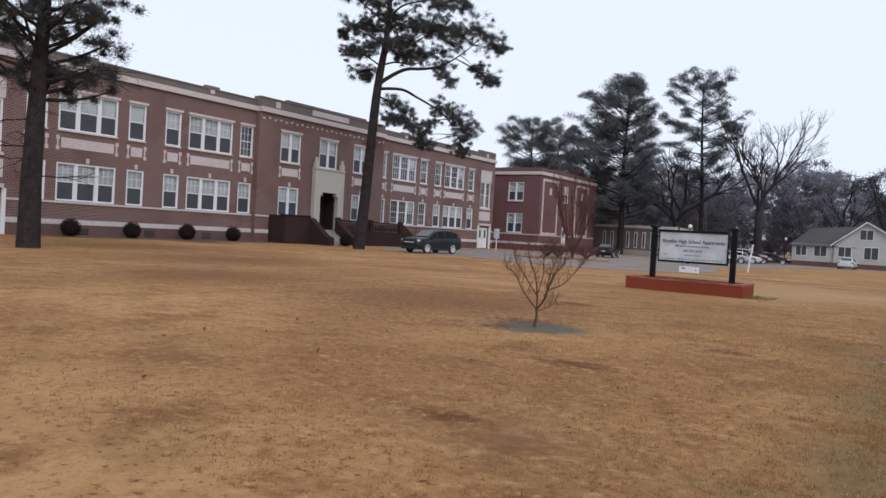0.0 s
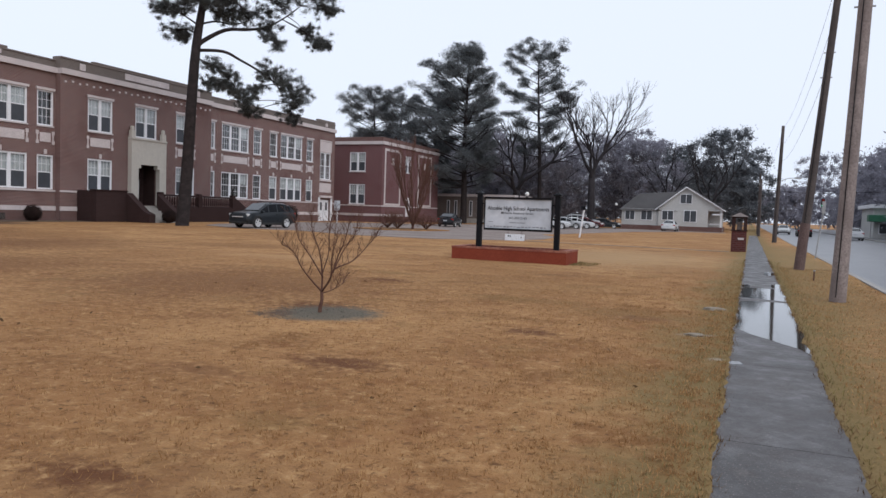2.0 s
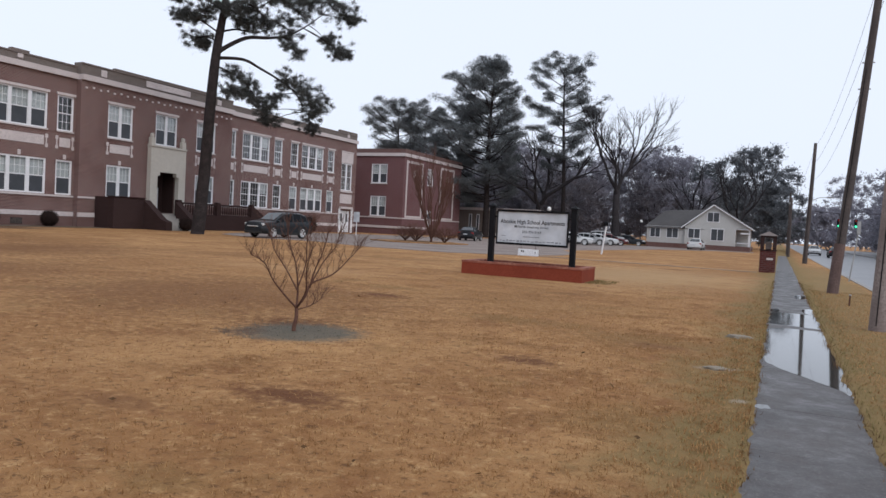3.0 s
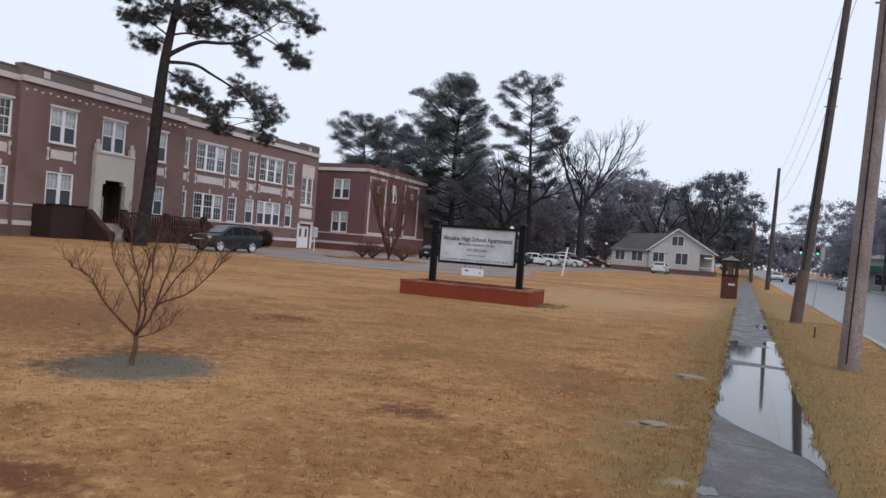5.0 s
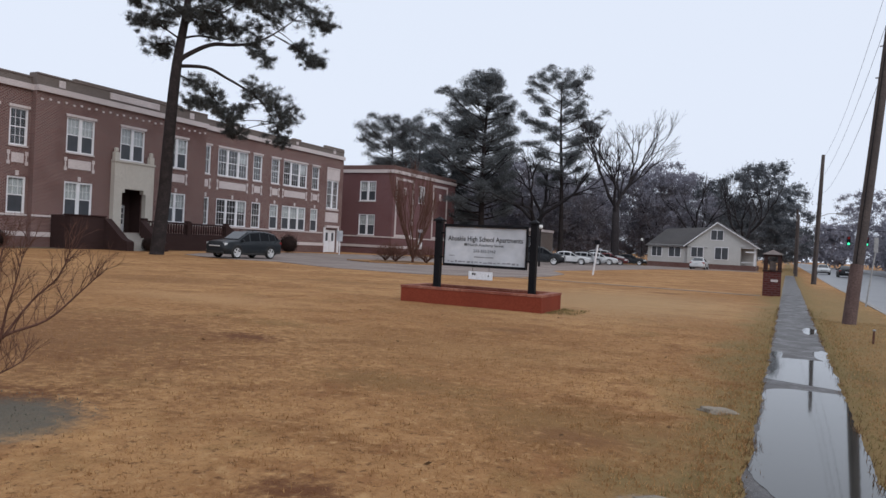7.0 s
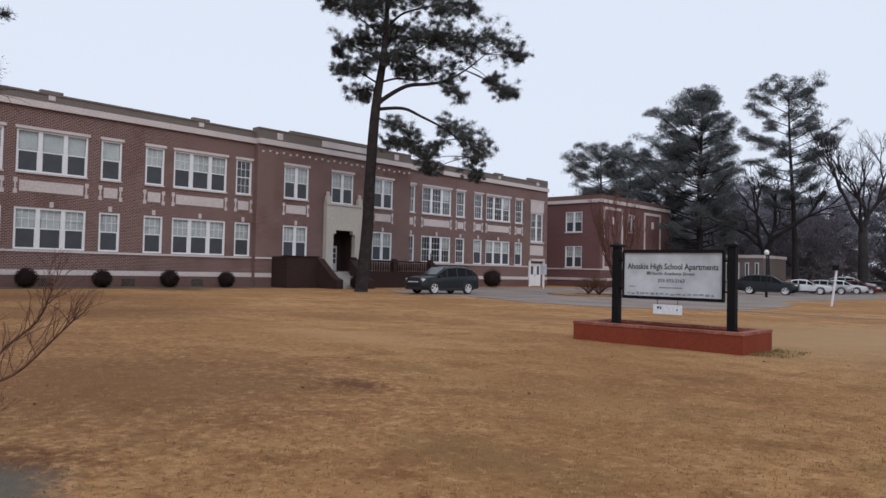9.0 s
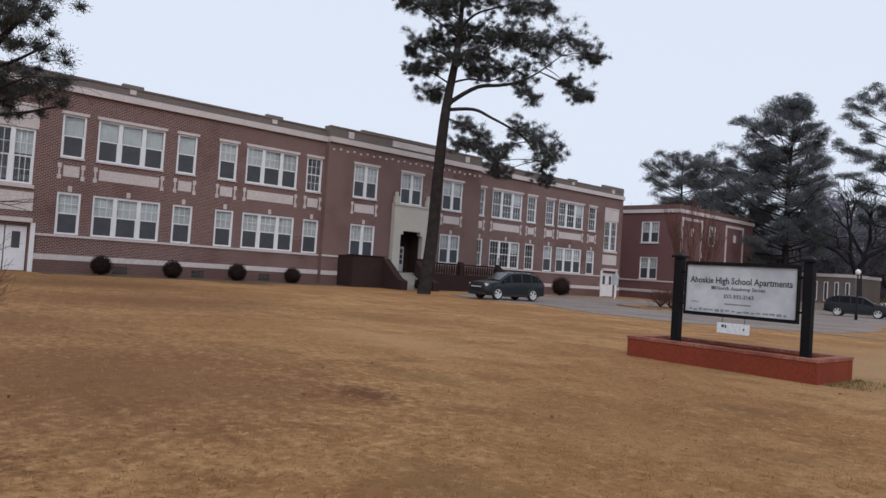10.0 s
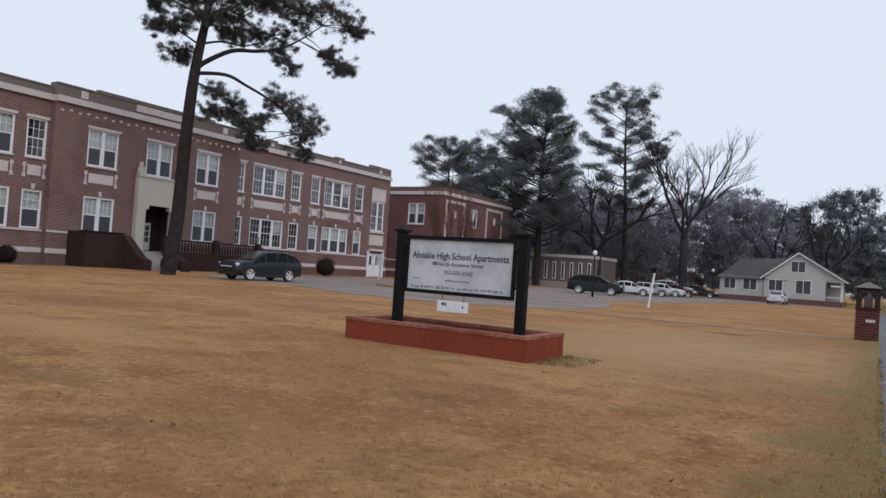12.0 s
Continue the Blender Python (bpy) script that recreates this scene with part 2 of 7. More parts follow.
def water_mat():
    m, n, l, p = nodes_of("puddle_water")
    p.inputs["Base Color"].default_value = (0.035, 0.034, 0.03, 1)
    p.inputs["Roughness"].default_value = 0.05
    p.inputs["IOR"].default_value = 1.33
    p.inputs["Specular IOR Level"].default_value = 0.9
    t = noise_node(n, l, 6, 2, n.new("ShaderNodeNewGeometry").outputs["Position"])
    b = n.new("ShaderNodeBump")
    b.inputs["Strength"].default_value, b.inputs["Distance"].default_value = 0.02, 0.01
    l.new(t.outputs[0], b.inputs["Height"])
    l.new(b.outputs[0], p.inputs["Normal"])
    return m


M_WATER = water_mat()


EARTH, WORN, SAND, MULCH, OLIVE = (0.125, 0.048, 0.02), (0.185, 0.083, 0.034), (0.36, 0.30, 0.235), (0.125, 0.112, 0.088), (0.22, 0.125, 0.048)
# UMBER: brown turf, and the shade under the lawn pine put into colour
DUFF, UMBER, PALE, VERGE = (0.105, 0.062, 0.04), (0.175, 0.08, 0.033), (0.39, 0.25, 0.128), (0.225, 0.158, 0.07)
LAWN_PATCHES = [(-26.4, 56.6, 4.0, 1.0, DUFF), (-43.0, 33.0, 3.4, 0.9, DUFF), (-17.0, 13.5, 5.0, 1.0, UMBER), (-12.5, 21.0, 1.6, 2.4, (0.47, 0.28, 0.135)), (-14.0, 30.0, 2.2, 2.0, (0.24, 0.125, 0.052)), (-18.0, 25.0, 2.4, 1.6, (0.23, 0.115, 0.047)), (-9.2, 14.2, 4.6, 1.15, UMBER), (-4.6, 31.0, 9.0, 0.62, PALE), (-4.5, 17.8, 2.6, 1.6, (0.23, 0.118, 0.046)), (2.1, 34.0, 34.0, 0.042, VERGE), (-35.0, 22.0, 8.0, 1.1, UMBER), (-24.0, 20.0, 6.5, 1.0, UMBER), (-2.6, 5.2, 1.1, 1.5, (0.20, 0.10, 0.043)),
              (-1.5, 14.2, 1.0, 1.5, OLIVE), (-3.7, 14.9, 0.7, 2.0, OLIVE), (-1.0, 9.5, 0.7, 0.8, OLIVE), (-7.9, 18.3, 0.6, 1.9, OLIVE),
              (-7.15, 16.55, 0.5, 1.6, EARTH), (-3.55, 8.6, 0.4, 1.9, EARTH), (-4.5, 7.65, 0.3, 2.2, WORN), (-2.42, 11.5, 0.38, 1.4, EARTH), (-3.2, 5.3, 0.26, 1.9, EARTH),
              (-2.45, 4.95, 0.4, 1.6, WORN), (-1.3, 13.8, 0.34, 1.7, WORN), (-6.8, 5.2, 0.5, 1.7, WORN), (-4.4, 20.6, 0.45, 1.6, WORN), (-8.6, 16.7, 0.3, 2.0, WORN),
              (-4.1, 38.0, 0.6, 1.6, WORN), (-0.45, 12.55, 0.16, 1.6, SAND), (-0.12, 10.8, 0.12, 1.0, SAND),
              (-5.85, 11.8, 1.0, 1.0, EARTH), (-5.45, 11.42, 1.0, 1.0, MULCH), (-6.1, 11.0, 0.42, 1.0, DUFF)]


def lawn_mat():
    m, n, l, p = nodes_of("dormant_lawn")
    pos = n.new("ShaderNodeNewGeometry").outputs["Position"]
    broad = noise_node(n, l, 0.22, 5, pos)
    mid = noise_node(n, l, 0.9, 6, pos, 0.65)
    fine = noise_node(n, l, 22, 5, pos, 0.7)
    tuft = noise_node(n, l, 7, 6, pos, 0.7)
    col = mix_col(n, l, ramp(n, l, broad.outputs[0], 0.38, 0.62), (0.31, 0.153, 0.06), (0.455, 0.25, 0.106))
    col = mix_col(n, l, ramp(n, l, mid.outputs[0], 0.44, 0.68), col, (0.245, 0.115, 0.043))
    col = mix_col(n, l, ramp(n, l, tuft.outputs[0], 0.50, 0.72), col, (0.48, 0.285, 0.13))
    # reddish thatch and dull olive growth in patches a stride wide
    rust, moss = noise_node(n, l, 1.9, 7, pos, 0.7), noise_node(n, l, 0.55, 7, pos, 0.68)
    rust_in = n.new("ShaderNodeMath")
    rust_in.operation = "MULTIPLY"
    rust_in.inputs[1].default_value = 0.6
    l.new(ramp(n, l, rust.outputs[0], 0.5, 0.66), rust_in.inputs[0])
    col = mix_col(n, l, rust_in.outputs[0], col, (0.215, 0.088, 0.033))
    moss_in = n.new("ShaderNodeMath")
    moss_in.operation = "MULTIPLY"
    moss_in.inputs[1].default_value = 0.55
    l.new(ramp(n, l, moss.outputs[0], 0.54, 0.68), moss_in.inputs[0])
    col = mix_col(n, l, moss_in.outputs[0], col, (0.225, 0.135, 0.05))
    # matted clumps: straw on their crowns, thatch and painted shade in the hollows between
    clump = noise_node(n, l, 11, 5, pos, 0.72)
    col = mix_col(n, l, ramp(n, l, clump.outputs[0], 0.46, 0.34), col, (0.15, 0.07, 0.028))
    col = mix_col(n, l, ramp(n, l, clump.outputs[0], 0.56, 0.74), col, (0.60, 0.38, 0.185))
    col = mix_col(n, l, ramp(n, l, fine.outputs[0], 0.52, 0.78), col, (0.20, 0.095, 0.038))
    # green winter weeds along the sidewalk and in scattered spots
    s = n.new("ShaderNodeSeparateXYZ")
    l.new(pos, s.inputs[0])
    edge = n.new("ShaderNodeMath")
    edge.operation = "SUBTRACT"
    edge.inputs[1].default_value = 0.42
    l.new(s.outputs[0], edge.inputs[0])
    ab = n.new("ShaderNodeMath")
    ab.operation = "ABSOLUTE"
    l.new(edge.outputs[0], ab.inputs[0])
    wob = n.new("ShaderNodeMath")
    wob.operation = "MULTIPLY_ADD"
    wob.inputs[1].default_value = 3.2
    l.new(mid.outputs[0], wob.inputs[0])
    l.new(ab.outputs[0], wob.inputs[2])
    near = ramp(n, l, wob.outputs[0], 3.3, 2.0)
    col = mix_col(n, l, near, col, (0.21, 0.142, 0.058))
    # worn bare spots, toned turf, the shrub's mulch ring, painted pine shade
    for px, py, size, stretch, c in LAWN_PATCHES:
        sub = n.new("ShaderNodeVectorMath")
        sub.operation = "SUBTRACT"
        sub.inputs[1].default_value = (px, py, 0)
        l.new(pos, sub.inputs[0])
        mul = n.new("ShaderNodeVectorMath")
        mul.operation = "MULTIPLY"
        mul.inputs[1].default_value = (1 / stretch, 1, 0)
        l.new(sub.outputs[0], mul.inputs[0])
        ln = n.new("ShaderNodeVectorMath")
        ln.operation = "LENGTH"
        l.new(mul.outputs[0], ln.inputs[0])
        wb = n.new("ShaderNodeMath")
        wb.operation = "MULTIPLY_ADD"
        wb.inputs[1].default_value = size * (2.4 if c is not MULCH else 0.7)
        l.new(tuft.outputs[0], wb.inputs[0]), l.new(ln.outputs["Value"], wb.inputs[2])
        k = 2.3 if c is not MULCH else 1.35
        dim = n.new("ShaderNodeMath")
        dim.operation = "MULTIPLY"
        dim.inputs[1].default_value = 0.92 if c in (MULCH, SAND, EARTH, DUFF) else 0.8 if c in (UMBER, PALE, VERGE) else 0.5 if size > 1 else 0.72
        l.new(ramp(n, l, wb.outputs[0], size * k, size * (k - (1.0 if c is not MULCH else 0.5))), dim.inputs[0])
        col = mix_col(n, l, dim.outputs[0], col, c)
    l.new(col, p.inputs["Base Color"])
    p.inputs["Roughness"].default_value = 0.95
    p.inputs["Specular IOR Level"].default_value = 0.2
    b = n.new("ShaderNodeBump")
    b.inputs["Strength"].default_value, b.inputs["Distance"].default_value = 0.5, 0.025
    l.new(fine.outputs[0], b.inputs["Height"])
    lump = n.new("ShaderNodeBump")
    lump.inputs["Strength"].default_value, lump.inputs["Distance"].default_value = 0.6, 0.05
    l.new(clump.outputs[0], lump.inputs["Height"])
    l.new(b.outputs[0], lump.inputs["Normal"])
    l.new(lump.outputs[0], p.inputs["Normal"])
    return m


M_LAWN = lawn_mat()


def blade_mat():
    m, n, l, p = nodes_of("dry_grass_blades")
    g = n.new("ShaderNodeNewGeometry")
    r = n.new("ShaderNodeValToRGB")
    r.color_ramp.elements[0].color = (0.22, 0.108, 0.042, 1)
    r.color_ramp.elements[1].color = (0.55, 0.345, 0.165, 1)
    e = r.color_ramp.elements.new(0.55)
    e.color = (0.37, 0.198, 0.083, 1)
    l.new(g.outputs["Random Per Island"], r.inputs[0])
    broad = noise_node(n, l, 0.13, 5, g.outputs["Position"])
    mid = noise_node(n, l, 0.9, 6, g.outputs["Position"], 0.65)
    col = mix_col(n, l, ramp(n, l, mid.outputs[0], 0.5, 0.72), r.outputs[0], (0.25, 0.122, 0.048))
    l.new(col, p.inputs["Base Color"])
    p.inputs["Roughness"].default_value = 0.9
    p.inputs["Specular IOR Level"].default_value = 0.2
    see_through(n, l, p, col, 0.45)
    return m


M_BLADE = blade_mat()
M_GREENBLADE = mat("green_grass_blades", (0.235, 0.185, 0.072), (0.30, 0.22, 0.092), 0.8, 1.5, 20, 0, island=0.3, thin=0.45)


# ---- mesh helpers ----
def box(bm, x0, x1, y0, y1, z0, z1):
    v = [bm.verts.new((x, y, z)) for z in (z0, z1) for x, y in ((x0, y0), (x1, y0), (x1, y1), (x0, y1))]
    for f in ((3, 2, 1, 0), (4, 5, 6, 7), (0, 1, 5, 4), (1, 2, 6, 5), (2, 3, 7, 6), (3, 0, 4, 7)):
        bm.faces.new([v[i] for i in f])
    return v


def a_box(x0, x1, y0, y1, z0, z1, bevel=0.0):
    bm = bmesh.new()
    box(bm, x0, x1, y0, y1, z0, z1)
    if bevel:
        bmesh.ops.bevel(bm, geom=bm.edges[:], offset=bevel, segments=2, affect="EDGES", profile=0.5)
    return bm


def tube(bm, pts, radii, n=8, cap=True):
    pts = [Vector(p) for p in pts]
    rings = []
    side = Vector((1, 0.3, 0.1))
    for i, p in enumerate(pts):
        d = (pts[min(i + 1, len(pts) - 1)] - pts[max(i - 1, 0)]).normalized()
        u = (side - d * side.dot(d)).normalized() if abs(side.normalized().dot(d)) < 0.98 else d.orthogonal().normalized()
        w = d.cross(u)
        side = u
        rings.append([bm.verts.new(p + (u * math.cos(a) + w * math.sin(a)) * radii[i]) for a in (2 * math.pi * k / n for k in range(n))])
    for a, b in zip(rings, rings[1:]):
        for k in range(n):
            bm.faces.new((a[k], a[(k + 1) % n], b[(k + 1) % n], b[k]))
    if cap:
        bm.faces.new(rings[0][::-1]), bm.faces.new(rings[-1])


def a_tube(pts, radii, n=8):
    bm = bmesh.new()
    tube(bm, pts, radii, n)
    return bm


def prism(bm, outline, z0, z1):
    """A plate of the given outline, counter-clockwise from above."""
    lo = [bm.verts.new((x, y, z0)) for x, y in outline]
    hi = [bm.verts.new((x, y, z1)) for x, y in outline]
    bm.faces.new(lo[::-1]), bm.faces.new(hi)
    k = len(lo)
    for i in range(k):
        bm.faces.new((lo[i], lo[(i + 1) % k], hi[(i + 1) % k], hi[i]))


def origin_of(ob):
    o = Vector((0, 0, 0))
    while ob:
        o += ob.location
        ob = ob.parent
    return o


def part(name, bm, material, parent=None, label="", smooth=False, local=False):
    """Links a bmesh, built in world metres (or in its parent's own), as one mesh under parent."""
    if parent is not None and not local:
        bmesh.ops.translate(bm, verts=bm.verts[:], vec=-origin_of(parent))
    bmesh.ops.recalc_face_normals(bm, faces=bm.faces[:])
    me = bpy.data.meshes.new(name)
    bm.to_mesh(me)
    bm.free()
    if smooth:
        me.polygons.foreach_set("use_smooth", [True] * len(me.polygons))
    me.materials.append(material)
    ob = new(name, me)
    ob.parent = parent
    return tagged(ob, label)


def soup(name, verts, k, material, parent=None):
    """One mesh out of loose polygons of k corners each; verts: (count * k, 3) in world metres."""
    if parent is not None:
        verts = verts - np.array(origin_of(parent))
    me = bpy.data.meshes.new(name)
    me.from_pydata(verts.tolist(), [], np.arange(len(verts)).reshape(-1, k).tolist())
    me.materials.append(material)
    ob = new(name, me)
    ob.parent = parent
    return ob


def thing(name, at, label, category, group=""):
    ob = new(name)
    ob.location = at
    ob.empty_display_size = 0.2
    return tagged(ob, label, category, group)


def share(name, mesh, parent, at=(0, 0, 0)):
    ob = new(name, mesh)
    ob.parent, ob.location = parent, at
    return ob


def sstep(v):
    v = min(max(v, 0.0), 1.0)
    return v * v * (3 - 2 * v)


def G(x, y):
    """Height of the ground: the lawn falls slightly towards the school and the lot."""
    return -0.07 * max(sstep((-x - 11) / 16), sstep((y - 46) / 20))

# ---- ground, road, sidewalk ----
ROAD_X0, ROAD_X1 = 3.2, 13.2


def ground_z(x, y):
    if ROAD_X0 - 0.06 < x < ROAD_X1 + 0.06:
        return G(0, y) - 0.3
    if -0.35 < x < 1.25:
        # the turf laps raggedly over the slab edges
        e = x - 0.04 if x < 0.43 else 0.83 - x
        ragged = 0.05 * noise.noise((y * 1.3, 4 if x < 0.43 else 11, 0)) + 0.035 * noise.noise((y * 5.1, 7 if x < 0.43 else 15, 0))
        return G(x, y) + 0.022 - 0.052 * sstep((e - ragged + 0.06) / 0.12)
    bumps = 0.025 * noise.noise((x * 0.5, y * 0.5, 3)) + 0.012 * noise.noise((x * 2.1, y * 2.1, 9))
    near = sstep((abs(x - 0.44) - 0.5) / 0.8) * sstep((22 + x) / 6) * sstep((46 - y) / 8)
    return G(x, y) + bumps * near


def build_ground():
    xs = [-1500, -600, -250, -120, -80] + [-60 + 2 * i for i in range(20)] + [-20 + 0.5 * i for i in range(40)]
    xs += [-0.5, -0.35] + [-0.2 + 0.03 * i for i in range(12)] + [0.3, 0.6] + [0.76 + 0.03 * i for i in range(12)] + [1.25, 1.6, 2, 2.4, 2.8, 3.13, 3.15, 13.25, 13.27, 15, 20, 30, 60, 120, 300, 800, 1500]
    ys = [-1500, -400, -120, -50, -20, -10] + [-5 + 0.5 * i for i in range(14)] + [2 + 0.1 * i for i in range(300)] + [32 + 0.5 * i for i in range(26)] + [45 + 3 * i for i in range(40)] + [170, 200, 260, 400, 800, 1600, 3000]
    xs, ys = sorted(set(xs)), sorted(set(ys))
    verts = [(x, y, ground_z(x, y)) for y in ys for x in xs]
    w = len(xs)
    faces = [(j * w + i, j * w + i + 1, (j + 1) * w + i + 1, (j + 1) * w + i) for j in range(len(ys) - 1) for i in range(w - 1)]
    me = bpy.data.meshes.new("ground")
    me.from_pydata(verts, [], faces)
    me.polygons.foreach_set("use_smooth", [True] * len(faces))
    me.materials.append(M_LAWN)
    return tagged(new("ground", me), "dormant tan winter lawn with worn and mossy patches and painted pine shade", "lawn", kind="structure")


build_ground()


def strip(name, x0, x1, lift, thick, material, label, category, ys):
    bm = bmesh.new()
    rows = []
    for y in ys:
        z = G(0, y) + lift
        rows.append([bm.verts.new(p) for p in ((x0, y, z), (x1, y, z), (x1, y, z - thick), (x0, y, z - thick))])
    for a, b in zip(rows, rows[1:]):
        for k in range(4):
            bm.faces.new((a[k], a[(k + 1) % 4], b[(k + 1) % 4], b[k]))
    bm.faces.new(rows[0]), bm.faces.new(rows[-1][::-1])
    return tagged(part(name, bm, material), label, category, kind="structure")


LONG_YS = [-60, 0, 20, 40, 46, 50, 54, 58, 62, 66, 80, 120, 250, 700]
strip("road", ROAD_X0 + 0.004, ROAD_X1 - 0.004, -0.12, 0.12, M_ASPHALT, "wet grey asphalt street with worn surface", "road", LONG_YS)
strip("kerb_near", ROAD_X0 - 0.16, ROAD_X0, 0.02, 0.3, M_CONCRETE, "low pale concrete kerb along the street", "kerb", LONG_YS)
strip("kerb_far", ROAD_X1, ROAD_X1 + 0.16, 0.02, 0.3, M_CONCRETE, "low pale concrete kerb along the street", "kerb", LONG_YS)

sidewalk = tagged(new("sidewalk"), "narrow wet concrete sidewalk with joints and puddles", "sidewalk", kind="structure")


def build_sidewalk():
    rng = random.Random(4)
    meshes = []
    for k in range(5):
        bm = bmesh.new()
        v = []
        n = 6
        outline = [(-0.02 + rng.uniform(-0.015, 0.02), -0.746 + 1.492 * i / n) for i in range(n + 1)][::-1]
        outline += [(0.88 + rng.uniform(-0.02, 0.015), -0.746 + 1.492 * i / n) for i in range(n + 1)]
        prism(bm, outline, -0.1, 0)
        for f in bm.faces:
            f.normal_update()
        me = bpy.data.meshes.new("slab")
        bmesh.ops.recalc_face_normals(bm, faces=bm.faces[:])
        bm.to_mesh(me), bm.free()
        me.materials.append(M_SLAB)
        meshes.append(me)
    y = -8.0
    while y < 95:
        ob = share("slab", meshes[rng.randrange(5)], sidewalk, (0, y, G(0, y) + 0.012 + rng.uniform(-0.001, 0.001)))
        ob.rotation_euler = (radians(rng.uniform(-0.04, 0.04)), radians(rng.uniform(-0.05, 0.05)), 0)
        y += 1.5


build_sidewalk()


def puddle(y0, y1, taper, seed, label):
    """Still water on the slabs; at its near end it narrows to the right-hand edge over some metres."""
    n = 60
    bm = bmesh.new()
    z = G(0, (y0 + y1) / 2) + 0.0145
    rows = []
    for i in range(n + 1):
        y = y0 + (y1 - y0) * i / n
        s = sstep((y - y0) / taper)
        e = min(1, (y1 - y) / 0.25) ** 0.5
        left = 0.9 + (0.03 - 0.9) * s
        left += (0.45 - left) * (1 - e) * 0.6 + 0.05 * noise.noise((y * 2.1, seed, 0)) + 0.025 * noise.noise((y * 7, seed, 3))
        right = 0.93 - 0.1 * (1 - e) + 0.05 * noise.noise((y * 2.1, seed, 7)) + 0.02 * noise.noise((y * 7, seed, 5))
        rows.append((bm.verts.new((min(left, right - 0.01), y, z)), bm.verts.new((right, y, z))))
    for p, q in zip(rows, rows[1:]):
        bm.faces.new((p[0], p[1], q[1], q[0]))
    return tagged(part("puddle", bm, M_WATER), label, "puddle")


puddle(11.5, 17.55, 2.2, 2, "shallow rain puddle lying on the concrete sidewalk")
puddle(17.75, 20.6, 0.5, 5, "shallow rain puddle lying on the concrete sidewalk")


def small_puddle(x, y, rx, ry, seed):
    bm = bmesh.new()
    z = G(x, y) + 0.0145
    ring = []
    for k in range(28):
        a = 2 * math.pi * k / 28
        f = 1 + 0.45 * noise.noise((1.3 * math.cos(a), 1.3 * math.sin(a), seed))
        ring.append(bm.verts.new((min(x + rx * f * math.cos(a), 0.9), y + ry * f * math.sin(a), z)))
    bm.faces.new(ring)
    return tagged(part("puddle", bm, M_WATER), "small rain puddle at the edge of the sidewalk", "puddle")


small_puddle(0.78, 21.4, 0.14, 0.7, 3)
small_puddle(0.72, 25.9, 0.18, 0.8, 8)
small_puddle(0.12, 21.0, 0.1, 0.5, 13)
small_puddle(0.07, 10.75, 0.07, 0.1, 17)


def plate(name, outline, lift, material, label, category):
    """A paved sheet laid on the rising ground."""
    bm = bmesh.new()
    top = [bm.verts.new((x, y, 0)) for x, y in outline]
    f = bm.faces.new(top)
    bmesh.ops.triangulate(bm, faces=[f])
    for _ in range(3):
        bmesh.ops.subdivide_edges(bm, edges=bm.edges[:], cuts=1, use_grid_fill=True)
    for v in bm.verts:
        v.co.z = G(v.co.x, v.co.y) + lift
    geo = bmesh.ops.extrude_face_region(bm, geom=bm.faces[:])
    for v in geo["geom"]:
        if isinstance(v, bmesh.types.BMVert):
            v.co.z -= 0.12
    return tagged(part(name, bm, material), label, category, kind="structure")


plate("driveway", [(-12.8, 42.4), (-11.8, 47), (-12.6, 53), (-15.6, 60), (-14.2, 72), (-12.4, 90), (-7, 103.5), (-3, 105), (-3, 109.5), (-34, 111), (-36, 84), (-40, 80), (-44, 66), (-43, 61.5), (-41, 57), (-40, 50), (-37.5, 45.6), (-34.0, 43.8), (-31.0, 43.4), (-28.5, 44.2), (-22, 40.9), (-16.5, 40)],
      0.03, M_DRIVE, "wet pale asphalt driveway and parking lot beside the school", "driveway")
plate("footpath", [(-12.4, 43.0), (-0.8, 41.2), (-0.8, 41.75), (-12.4, 43.6)], 0.015, M_PATH, "thin concrete footpath across the lawn", "path")
plate("roadside_apron", [(13.4, 55), (70, 55), (70, 260), (13.4, 260)], 0.02, M_ASPHALT, "wet asphalt apron across the street", "pavement")
plate("wall_strip", [(-47.15, 21.6), (-44.9, 21.6), (-44.7, 26), (-44.95, 30), (-44.6, 35), (-44.8, 42.0), (-47.15, 42.0)], 0.03, M_SOIL, "dark brown strip along the foot of the school wall", "bed")
plate("planting_island", [(-30, 54.5), (-27, 52.8), (-23.5, 54), (-22.6, 57.5), (-25.5, 60.5), (-29.3, 58.8)], 0.10, M_LAWN, "raised grass island with dry grass in the driveway", "traffic island")

# ---- school building ----
WING_X, PAV_X = -47.3, -46.8
school = thing("school_building", (-47, 49.3, -0.07), "long two-storey red brick school building with pale stone trim", "building")


